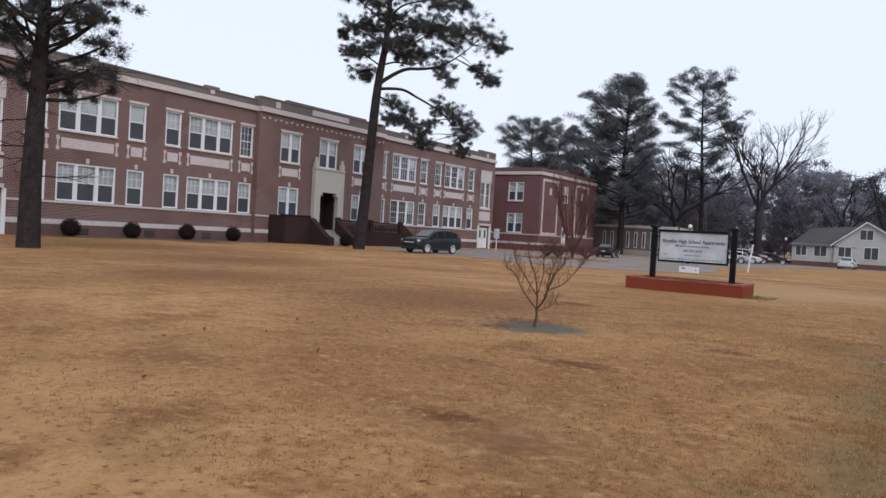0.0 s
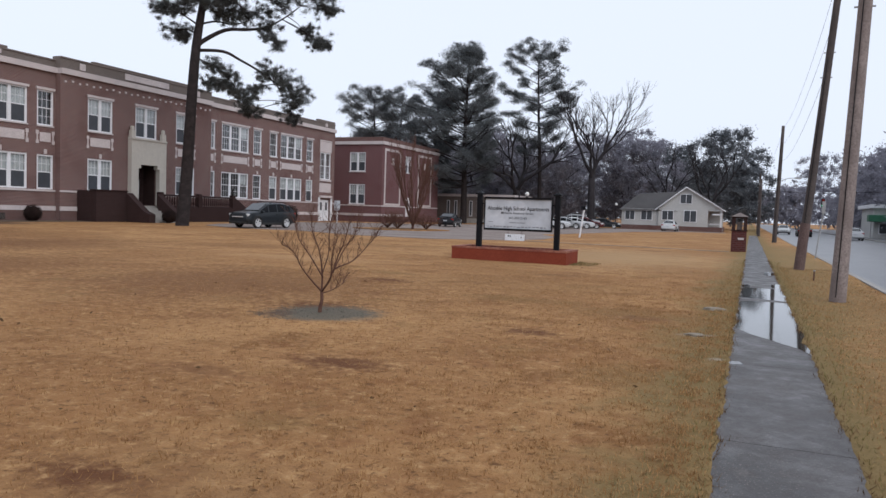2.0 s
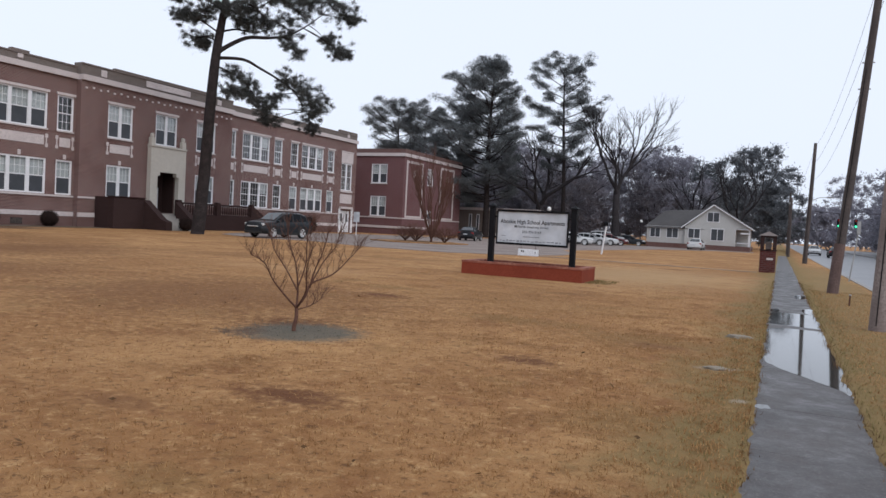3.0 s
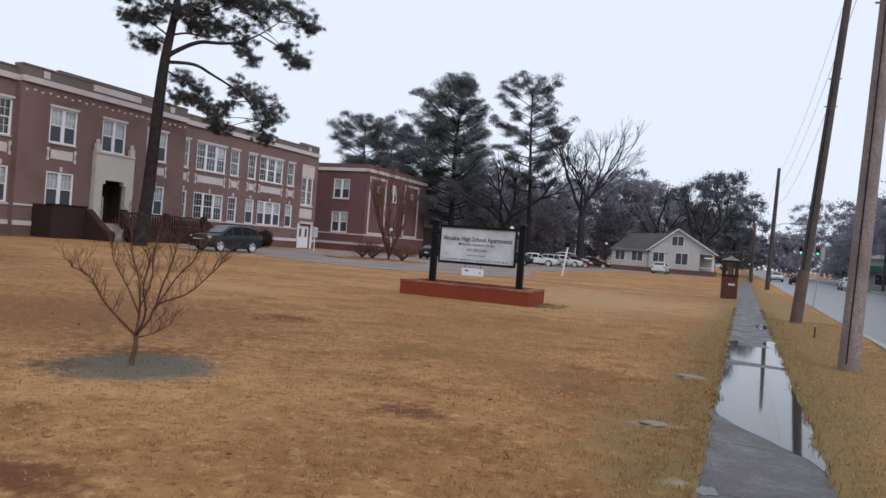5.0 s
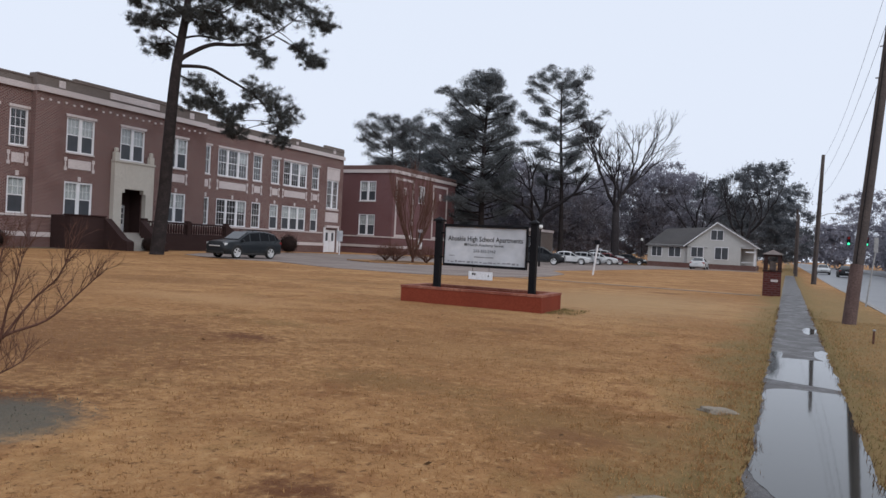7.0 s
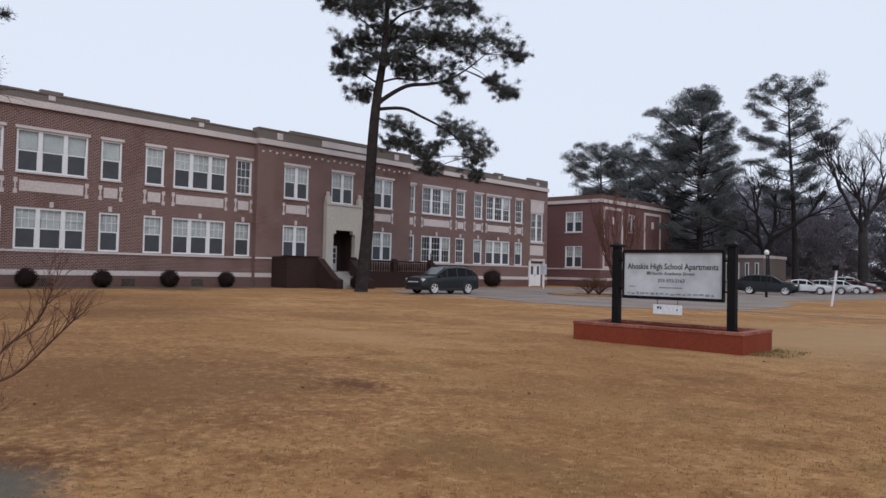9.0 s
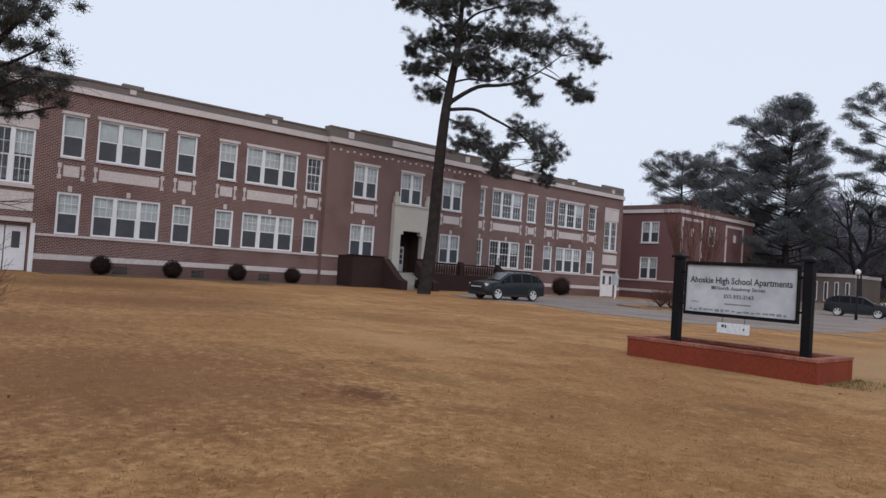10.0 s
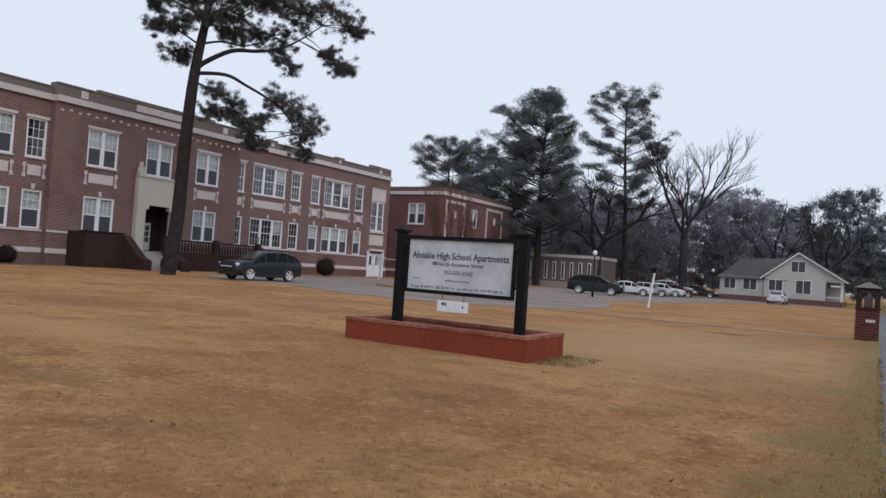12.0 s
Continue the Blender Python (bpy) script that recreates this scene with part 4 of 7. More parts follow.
wall_x(bm, AX, 0.35, AY + 0.35, 102.5, -0.3, 10.3, [(91.3, 93.0, 6.6, 8.9), (91.6, 93.1, 0.7, 3.3)])
box(bm, AX - 0.35, AX, AY + 0.002, AY + 0.348, -0.3, 10.3)
box(bm, -60, AX - 0.36, 102.2, 102.5, -0.3, 10.3), box(bm, -60, -59.7, AY + 0.36, 102.2, -0.3, 10.3)
part("wall", bm, M_BRICK_ANNEX, annex, "dark red brick street wall")
window(annex, AX, 91.3, 6.6, [0.73, 0.73], 2.3, "bars")
d = part("door", a_box(AX - 0.2, AX - 0.12, 91.62, 93.08, 0.7, 3.28, 0.01), M_WHITE, annex, "white side door")
part("pane", a_box(AX - 0.118, AX - 0.11, 92.0, 92.7, 1.9, 2.9), M_SCREEN, d)
part("roof", a_box(-59.7, AX - 0.36, AY + 0.36, 102.2, 10.0, 10.28), M_COPING, annex)
# dark block added in place of the annex rooms
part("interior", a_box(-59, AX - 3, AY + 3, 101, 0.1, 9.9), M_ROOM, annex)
for z0, z1, dx, m, nm in ((0.7, 1.0, 0.1, M_STONE, "water_table"), (1.95, 2.1, 0.07, M_STONE, "sill_band"), (9.85, 10.25, 0.18, M_STONE, "cornice")):
    bm = bmesh.new()
    box(bm, -52.5, AX + dx, AY - dx, AY - 0.002, z0, z1), box(bm, AX + 0.002, AX + dx, AY, 91.0 if z0 < 1 else 102.5, z0, z1)
    part(nm, bm, m, annex)
bm = bmesh.new()
box(bm, -52.5, AX + 0.05, AY - 0.05, AY + 0.3, 10.3, 10.78), box(bm, AX - 0.3, AX + 0.05, AY + 0.3, 102.5, 10.3, 10.78)
part("parapet", bm, M_BRICK_DARK, annex)
for y0 in (85.2, 95.3):
    bm = bmesh.new()
    for a, b, c, dd in ((y0, y0 + 0.28, 2.12, 9.1), (y0 + 4.3, y0 + 4.58, 2.12, 9.1), (y0, y0 + 4.58, 9.1, 9.4), (y0, y0 + 4.58, 2.12, 2.4)):
        box(bm, AX + 0.002, AX + 0.08, a, b, c + (0.29 if c == 2.12 and dd == 9.1 else 0), dd)
    part("panel_frame", bm, M_STONE, annex, "pale stone panel frame")
    part("shield", a_box(AX + 0.002, AX + 0.07, y0 + 2.0, y0 + 2.6, 7.4, 8.3, 0.06), M_STONE, annex)

# ---- sign on its planter ----
def lettering(parent, words, size, at, material, width):
    """Words on a face that looks along -y, centred at x, y, z and fitted to a width."""
    c = bpy.data.curves.new("lettering", "FONT")
    c.body, c.size, c.align_x, c.extrude, c.resolution_u = words, size, "CENTER", 0.002, 2
    c.offset = size * 0.012
    tmp = new("lettering", c)
    bpy.context.view_layer.update()
    me = bpy.data.meshes.new_from_object(tmp.evaluated_get(bpy.context.evaluated_depsgraph_get()))
    bpy.data.objects.remove(tmp)
    xs = [v.co.x for v in me.vertices]
    s = width / (max(xs) - min(xs))
    me.transform(Matrix.Translation(Vector(at) - origin_of(parent)) @ Matrix.Rotation(radians(90), 4, "X") @ Matrix.Diagonal((s, 1, 1, 1)))
    me.materials.clear()
    me.materials.append(material)
    ob = new("lettering", me)
    ob.parent = parent
    return ob


def build_sign():
    planter = thing("brick_planter", (-7.0, 25.45, 0), "low red-painted brick planter box around the sign posts", "planter")
    x0, x1, y0, y1 = -8.93, -5.08, 24.63, 26.27
    for a, b, c, d in ((x0, x1, y0, y0 + 0.2), (x0, x1, y1 - 0.2, y1), (x0, x0 + 0.2, y0 + 0.2, y1 - 0.2), (x1 - 0.2, x1, y0 + 0.2, y1 - 0.2)):
        part("wall", a_box(a, b, c, d, -0.08, 0.37, 0.008), M_REDPAINT, planter)
    cap = bmesh.new()
    for a, b, c, d in ((x0, x1, y0, y0 + 0.2), (x0, x1, y1 - 0.2, y1), (x0, x0 + 0.2, y0 + 0.2, y1 - 0.2), (x1 - 0.2, x1, y0 + 0.2, y1 - 0.2)):
        box(cap, a - (0.012 if a == x0 else 0), b + (0.012 if b == x1 else 0), c - (0.012 if c == y0 else 0), d + (0.012 if d == y1 else 0), 0.372, 0.43)
    part("cap_course", cap, mat("worn_red_brick", (0.22, 0.055, 0.032), (0.34, 0.14, 0.09), 0.8, 2, 22, 0.3), planter, "worn paler brick cap course")
    soil = bmesh.new()
    n = 14
    vs = [[soil.verts.new((x0 + 0.2 + (x1 - x0 - 0.4) * i / n, y0 + 0.2 + (y1 - y0 - 0.4) * j / 6, 0.33 + 0.05 * noise.noise((i * 0.9, j * 0.9, 2)))) for i in range(n + 1)] for j in range(7)]
    for j in range(6):
        for i in range(n):
            soil.faces.new((vs[j][i], vs[j][i + 1], vs[j + 1][i + 1], vs[j + 1][i]))
    part("soil", soil, M_SOIL, planter, "bare brown soil")
    sign = thing("name_sign", (-6.95, 25.42, 0.33), "white apartment name board between two black posts", "sign")
    for px in (-8.27, -5.6):
        post = part("post", a_box(px - 0.085, px + 0.085, 25.335, 25.505, 0.25, 2.15, 0.012), M_BLACK, sign, "black timber post")
        cap = bmesh.new()
        box(cap, px - 0.13, px + 0.13, 25.29, 25.55, 2.152, 2.2)
        a = [cap.verts.new((px + sx * 0.11, 25.42 + sy * 0.11, 2.201)) for sx, sy in ((-1, -1), (1, -1), (1, 1), (-1, 1))]
        top = cap.verts.new((px, 25.42, 2.28))
        for i in range(4):
            cap.faces.new((a[i], a[(i + 1) % 4], top))
        part("cap", cap, M_BLACK, post)
    xa, xb, za, zb = -8.1, -5.77, 0.98, 2.09
    bm = bmesh.new()
    box(bm, xa, xb, 25.36, 25.48, zb - 0.07, zb), box(bm, xa, xb, 25.36, 25.48, za, za + 0.07)
    box(bm, xa, xa + 0.03, 25.36, 25.48, za + 0.07, zb - 0.07), box(bm, xb - 0.03, xb, 25.36, 25.48, za + 0.07, zb - 0.07)
    part("board_frame", bm, M_BLACK, sign, "black board frame")
    for px in (-8.185, -5.685):
        for z in (1.2, 1.85):
            part("bracket", a_box(px - 0.09, px + 0.09, 25.39, 25.45, z - 0.02, z + 0.02), M_BLACK, sign)
    board = part("board", a_box(xa + 0.03, xb - 0.03, 25.4, 25.44, za + 0.07, zb - 0.07), M_SIGN, sign, "weathered white board with faded black lettering")
    cx, fy = (xa + xb) / 2, 25.396
    lettering(board, "Ahoskie High School Apartments", 0.185, (cx, fy, 1.655), M_INK, 2.1)
    lettering(board, "North Academy Street", 0.10, (cx + 0.03, fy, 1.53), M_INK_MID, 1.0)
    lettering(board, "252-332-2163", 0.105, (cx, fy, 1.37), M_INK_MID, 0.62)
    part("text_bar", a_box(cx - 0.28, cx + 0.26, fy - 0.002, 25.4, 1.235, 1.262), M_INK_GREY, board)
    part("text_bar", a_box(cx - 1.0, cx - 0.85, fy - 0.002, 25.4, 1.25, 1.27), M_INK_GREY, board)
    part("text_bar", a_box(cx - 0.58, cx - 0.49, fy - 0.002, 25.4, 1.532, 1.6), M_INK_MID, board)
    rng = random.Random(3)
    x = cx - 1.04
    while x < cx + 1.0:
        w = rng.uniform(0.03, 0.12)
        part("text_bar", a_box(x, x + w, fy - 0.002, 25.4, 1.09 + rng.uniform(-0.01, 0.01), 1.11 + rng.uniform(0, 0.03)), M_INK_GREY, board)
        x += w + rng.uniform(0.015, 0.05)
    small = part("small_board", a_box(-7.35, -6.68, 25.39, 25.42, 0.66, 0.87, 0.004), M_WHITE, sign, "small white hanging board")
    for a, b, c, d in ((-7.25, -7.2, 0.78, 0.83), (-7.18, -7.15, 0.77, 0.83), (-6.8, -6.77, 0.75, 0.79)):
        part("text_bar", a_box(a, b, 25.385, 25.388, c, d), M_INK, small)
    for px in (-7.25, -6.78):
        part("hanger", a_tube([(px, 25.405, 0.87), (px, 25.405, 0.985)], [0.006, 0.006], 5), M_BLACK, small)


build_sign()


def build_pillar():
    p = thing("brick_pillar", (-0.37, 42.2, 0), "dark red brick gate pillar with pyramid cap and lantern niche", "pillar")
    x0, x1, y0, y1 = -0.73, -0.02, 41.85, 42.55
    part("shaft", a_box(x0, x1, y0, y1, -0.1, 1.05, 0.01), M_BRICK_PILLAR, p, "red brick shaft")
    part("ledge", a_box(x0 - 0.03, x1 + 0.03, y0 - 0.03, y1 + 0.03, 1.052, 1.11, 0.01), M_BRICK_DEEP, p)
    for a in (x0, x1 - 0.16):
        for b in (y0, y1 - 0.16):
            part("corner_pier", a_box(a, a + 0.16, b, b + 0.16, 1.112, 1.7), M_BRICK_DEEP, p)
    part("lantern", a_box(-0.5, -0.24, 42.07, 42.33, 1.112, 1.5, 0.03), M_COPING, p, "dull grey lantern box")
    part("head", a_box(x0, x1, y0, y1, 1.702, 1.78, 0.01), M_BRICK_DEEP, p)
    bm = bmesh.new()
    a = [bm.verts.new((sx, sy, 1.782)) for sx, sy in ((x0 - 0.08, y0 - 0.08), (x1 + 0.08, y0 - 0.08), (x1 + 0.08, y1 + 0.08), (x0 - 0.08, y1 + 0.08))]
    top = bm.verts.new((-0.375, 42.2, 2.0))
    bm.faces.new(a[::-1])
    for i in range(4):
        bm.faces.new((a[i], a[(i + 1) % 4], top))
    part("cap", bm, M_COPING, p, "grey pyramid cap")
    part("plaque", a_box(-0.42, -0.14, y0 - 0.02, y0 - 0.002, 0.62, 0.72, 0.005), M_STONE, p, "small pale plaque")


build_pillar()


# ---- utility poles, wires ----
def utility_pole(base, lean_x, lean_y, h, r, label, band=None, wood=None):
    p = thing("utility_pole", (base[0], base[1], G(*base)), label, "utility pole", "poles along the street")
    z0 = G(*base)
    pts = [(base[0] + lean_x * t * h, base[1] + lean_y * t * h, z0 - 0.3 + (h + 0.3) * t) for t in (0, 0.03, 0.15, 0.3, 0.5, 0.7, 0.85, 1)]
    part("shaft", a_tube(pts, [r * 1.12, r * 1.08, r, r * 0.97, r * 0.9, r * 0.82, r * 0.75, r * 0.68], 14), wood or M_POLE, p, smooth=True)

    def at(z):
        return Vector((base[0] + lean_x * z, base[1] + lean_y * z, z0 + z))
    if band:
        part("stub", a_tube([at(-0.2), at(band * 0.5), at(band)], [r * 1.26, r * 1.19, r * 1.16], 14), M_POLE_RED, p, "reddish sawn-off stub clasping the pole")
    for z in (h * 0.55, h * 0.62):
        part("bolt", a_tube([at(z) + Vector((-r * 1.3, 0, 0)), at(z) + Vector((r * 1.3, 0, 0))], [0.02, 0.02], 6), M_METAL, p)
    part("ground_wire", a_tube([at(z) + Vector((-0.3 * r, -r * 0.98, 0)) for z in (0.1, h * 0.3, h * 0.6)], [0.01, 0.01, 0.01], 5), M_BLACK, p)
    return at


P1 = utility_pole((1.8, 18.7), 0.03, 0.0, 10.5, 0.142, "weathered brown wooden utility pole beside the sidewalk")
P2 = utility_pole((1.7, 29.3), 0.075, 0.0, 11.5, 0.135, "dark leaning wooden utility pole with reddish stub at its foot", 1.55, M_POLE_DARK)
P3 = utility_pole((1.95, 67.0), 0.022, 0.0, 9.4, 0.17, "dark wooden utility pole beside the street", None, M_POLE_DARK)
P4 = utility_pole((1.0, 92.0), 0.0, 0.0, 6.5, 0.16, "short dark wooden pole far along the street", None, M_POLE_DARK)


def wire(a, b, sag, r=0.006):
    pts = [a.lerp(b, i / 14) - Vector((0, 0, sag * 4 * (i / 14) * (1 - i / 14))) for i in range(15)]
    w = part("overhead_wire", a_tube(pts, [r] * 15, 5), M_BLACK)
    return tagged(w, "thin black overhead wire between wooden poles", "wire", "overhead wires")


wire(P1(9.8), P2(9.9), 0.25), wire(P2(9.9), P3(9.2), 0.9), wire(P2(8.2), P3(7.8), 0.7), wire(P2(6.6), P3(6.6), 0.8), wire(P3(9.0), P4(6.3), 0.5)
wire(P1(8.4), P2(8.2), 0.2), wire(P1(9.8), Vector((2.0, -15, 10)), 0.4)


# ---- trees ----
def tri_cloud(rng, centres, spread, count, length, width, up=0.25, squash=0.62):
    """Slim triangles (needles or small leaves) scattered about each centre."""
    c = np.repeat(np.asarray(centres, float), count, axis=0)
    s = np.repeat(np.broadcast_to(np.asarray(spread, float).reshape(-1, 1), (len(centres), 1)), count, axis=0)
    n = len(c)
    d = rng.normal(size=(n, 3))
    d /= np.linalg.norm(d, axis=1, keepdims=True)
    p = c + d * s * np.abs(rng.normal(size=(n, 1))) * 0.62 * np.array([1, 1, squash])
    q = d * 0.6 + rng.normal(size=(n, 3)) * 0.6
    q[:, 2] += up
    q /= np.linalg.norm(q, axis=1, keepdims=True)
    o = np.cross(q, rng.normal(size=(n, 3)))
    o /= np.linalg.norm(o, axis=1, keepdims=True)
    L = length * (0.6 + 0.8 * rng.random((n, 1)))
    W = width * (0.6 + 0.8 * rng.random((n, 1)))
    tri = np.stack([p - o * W, p + o * W, p + q * L], axis=1)
    return tri.reshape(-1, 3)


def bezier(pts, steps=4):
    """A smooth polyline through points."""
    pts = [Vector(p) for p in pts]
    out = []
    for i in range(len(pts) - 1):
        a, b = pts[max(i - 1, 0)], pts[i]
        c, d = pts[i + 1], pts[min(i + 2, len(pts) - 1)]
        for k in range(steps):
            t = k / steps
            out.append(0.5 * ((2 * b) + (c - a) * t + (2 * a - 5 * b + 4 * c - d) * t * t + (3 * b - a - 3 * c + d) * t ** 3))
    return out + [pts[-1]]


def tapered(bm, pts, r0, r1, n=7):
    pts = bezier(pts)
    k = len(pts) - 1
    tube(bm, pts, [r0 + (r1 - r0) * i / k for i in range(k + 1)], n)
    return pts


def build_main_pine():
    tree = thing("pine_tree", (-37.15, 42.75, -0.07), "tall leaning pine with high open crown on the lawn", "tree")
    base = Vector((-37.15, 42.75, -0.1))
    fork = Vector((-36.18, 42.83, 12.35))
    R = Vector((0.66, 0.75, 0))
    D = Vector((-0.75, 0.66, 0))
    up = Vector((0, 0, 1))
    rng = np.random.default_rng(5)
    rnd = random.Random(5)
    trunk = bmesh.new()
    tp = bezier([base - up * 0.2, base + Vector((0, 0.1, 0.6)), base + Vector((0, 0.45, 4)), base.lerp(fork, 0.65), fork, fork + R * 0.45 + up * 3.6, fork + R * 0.6 + up * 7, fork + R * 0.5 + up * 10.5], 4)
    k = len(tp) - 1
    rad = [0.62, 0.52, 0.48, 0.46] + [0.45 - 0.13 * (i / 12) for i in range(12)] + [0.31 - 0.24 * (i / (k - 16)) for i in range(k - 15)]
    tube(trunk, tp, rad[:k + 1], 14)
    part("trunk", trunk, M_BARK_PINE, tree, smooth=True)
    cloud, radii = [], []

    def at(dx, dz, dd=0.0):
        return fork + R * dx + up * dz + D * dd

    def limb(h, steps, r, dep, bunches):
        """One limb from the trunk h above the fork, through side and height steps; bunches of needles: side, height, size."""
        bm = bmesh.new()
        start = at(0.12 * min(h, 4), h)
        path = tapered(bm, [start] + [at(dx, dz, dep * abs(dx)) for dx, dz in steps], r, 0.03)
        part("limb", bm, M_BARK_PINE, tree, smooth=True)
        tw = bmesh.new()
        for dx, dz, s in bunches:
            c = at(dx, dz, dep * abs(dx) + rnd.uniform(-0.7, 0.7))
            root = min(path, key=lambda p: (p - c).length + 0.6 * abs(p.z - c.z))
            tapered(tw, [root, root.lerp(c, 0.5) + up * 0.12, c], 0.04, 0.014, 5)
            for _ in range(34):
                q = c + R * rnd.gauss(0, 0.72) * s + D * rnd.gauss(0, 0.7) * s + up * rnd.gauss(0, 0.46) * s
                tube(tw, [c, c.lerp(q, 0.5) + up * 0.04, q], [0.014, 0.011, 0.007], 4)
                cloud.append(q)
                radii.append(0.36 * s * rnd.uniform(0.5, 1.25))
        tagged(part("twig", tw, M_BARK_PINE, tree), kind="stuff")

    limb(0.0, [(0.4, 0.55), (2.0, 1.6), (3.5, 1.85), (4.8, 2.2), (6.1, 3.0), (7.5, 4.2)], 0.19, 0.08,
         [(7.4, 5.4, 1.0), (8.5, 5.2, 0.95), (9.5, 4.6, 0.8), (6.6, 4.9, 0.9), (5.8, 4.1, 0.8), (5.5, 1.3, 0.75), (5.0, 2.0, 0.6), (8.0, 2.4, 0.5), (8.6, 1.8, 0.65), (9.2, 1.3, 0.6), (9.9, 4.2, 0.5)])
    limb(-0.1, [(1.8, 0.0), (3.0, -0.5), (4.5, -1.25), (5.5, -2.0), (6.3, -3.2)], 0.13, -0.12,
         [(4.8, -1.1, 0.75), (5.8, -1.5, 0.85), (6.4, -2.2, 0.8), (7.1, -2.7, 0.75), (6.5, -3.6, 0.7), (6.8, -4.3, 0.45), (4.1, -2.4, 0.6), (3.5, -3.4, 0.7), (3.8, -4.1, 0.5)])
    limb(-0.6, [(0.9, -0.9), (1.9, -1.3), (2.8, -2.2)], 0.07, 0.25,
         [(1.3, -1.0, 0.7), (2.5, -1.5, 0.7), (1.9, -2.2, 0.6), (0.9, -2.3, 0.55), (2.9, -2.7, 0.6)])
    limb(1.7, [(1.4, 2.2), (2.8, 2.3), (4.2, 3.0)], 0.08, 0.4, [(3.4, 3.2, 0.8), (4.6, 3.5, 0.85), (2.4, 2.7, 0.6), (1.6, 2.6, 0.5)])
    limb(3.0, [(1.2, 3.9), (2.3, 3.6), (3.0, 2.9)], 0.08, -0.35, [(2.6, 4.5, 0.85), (3.6, 4.4, 0.85), (2.0, 3.6, 0.6), (4.6, 4.7, 0.8)])
    limb(3.9, [(1.2, 5.0), (2.6, 5.0), (4.2, 4.9)], 0.09, 0.3, [(4.1, 5.4, 0.9), (5.5, 5.3, 0.85), (3.0, 5.6, 0.8), (1.8, 5.2, 0.6)])
    limb(5.2, [(1.5, 6.3), (3.1, 6.8), (4.6, 7.1)], 0.1, -0.2, [(5.2, 7.2, 1.0), (6.1, 6.7, 0.75), (3.8, 7.5, 0.9), (2.5, 7.0, 0.8), (4.4, 6.4, 0.7)])
    limb(1.0, [(-0.6, 1.3), (-1.2, 1.2)], 0.06, 0.3, [(-1.2, 1.2, 0.75), (-0.8, 0.8, 0.45)])
    limb(1.6, [(-0.8, 2.1), (-1.7, 2.4)], 0.07, -0.3, [(-1.6, 2.6, 0.75), (-0.8, 2.9, 0.65), (-2.3, 2.3, 0.5)])
    limb(3.2, [(-0.8, 3.9), (-1.9, 4.4)], 0.07, 0.4, [(-2.0, 4.5, 0.85), (-1.1, 4.9, 0.7), (-2.6, 4.1, 0.45)])
    limb(4.8, [(-1.2, 5.8), (-2.6, 6.5)], 0.07, -0.4, [(-2.7, 6.6, 0.9), (-1.6, 6.6, 0.85), (-3.2, 6.3, 0.5), (-0.8, 6.0, 0.7)])
    limb(6.0, [(-0.9, 7.0), (-2.0, 8.0)], 0.06, 0.5, [(-2.0, 8.2, 1.0), (-0.9, 7.8, 0.9)])
    limb(6.8, [(1.2, 8.0), (2.8, 8.6)], 0.07, 0.4, [(2.9, 8.8, 1.0), (1.6, 8.4, 0.9), (4.0, 8.6, 0.8)])
    limb(8.4, [(0.9, 9.4), (1.8, 9.8)], 0.05, -0.4, [(1.8, 10.0, 1.0), (0.4, 10.6, 1.0), (-0.8, 9.8, 0.9), (0.2, 8.8, 0.8)])
    limb(4.2, [(0.7, 4.7), (1.3, 5.2)], 0.05, 0.9, [(0.9, 4.9, 0.7), (0.2, 5.6, 0.75), (1.5, 5.9, 0.7), (-0.5, 4.6, 0.6)])
    limb(6.2, [(0.9, 6.8), (1.7, 7.4)], 0.05, -0.9, [(0.9, 7.0, 0.8), (0.2, 7.6, 0.8), (1.8, 7.9, 0.8), (-0.6, 6.9, 0.6)])
    limb(2.2, [(0.8, 2.9), (1.5, 3.2)], 0.04, -0.8, [(0.8, 3.0, 0.5), (1.5, 3.4, 0.6), (0.2, 3.6, 0.5)])
    soup("crown", tri_cloud(rng, cloud, radii, 105, 0.19, 0.0125, 0.25, 0.7), 3, M_NEEDLE, tree)


build_main_pine()


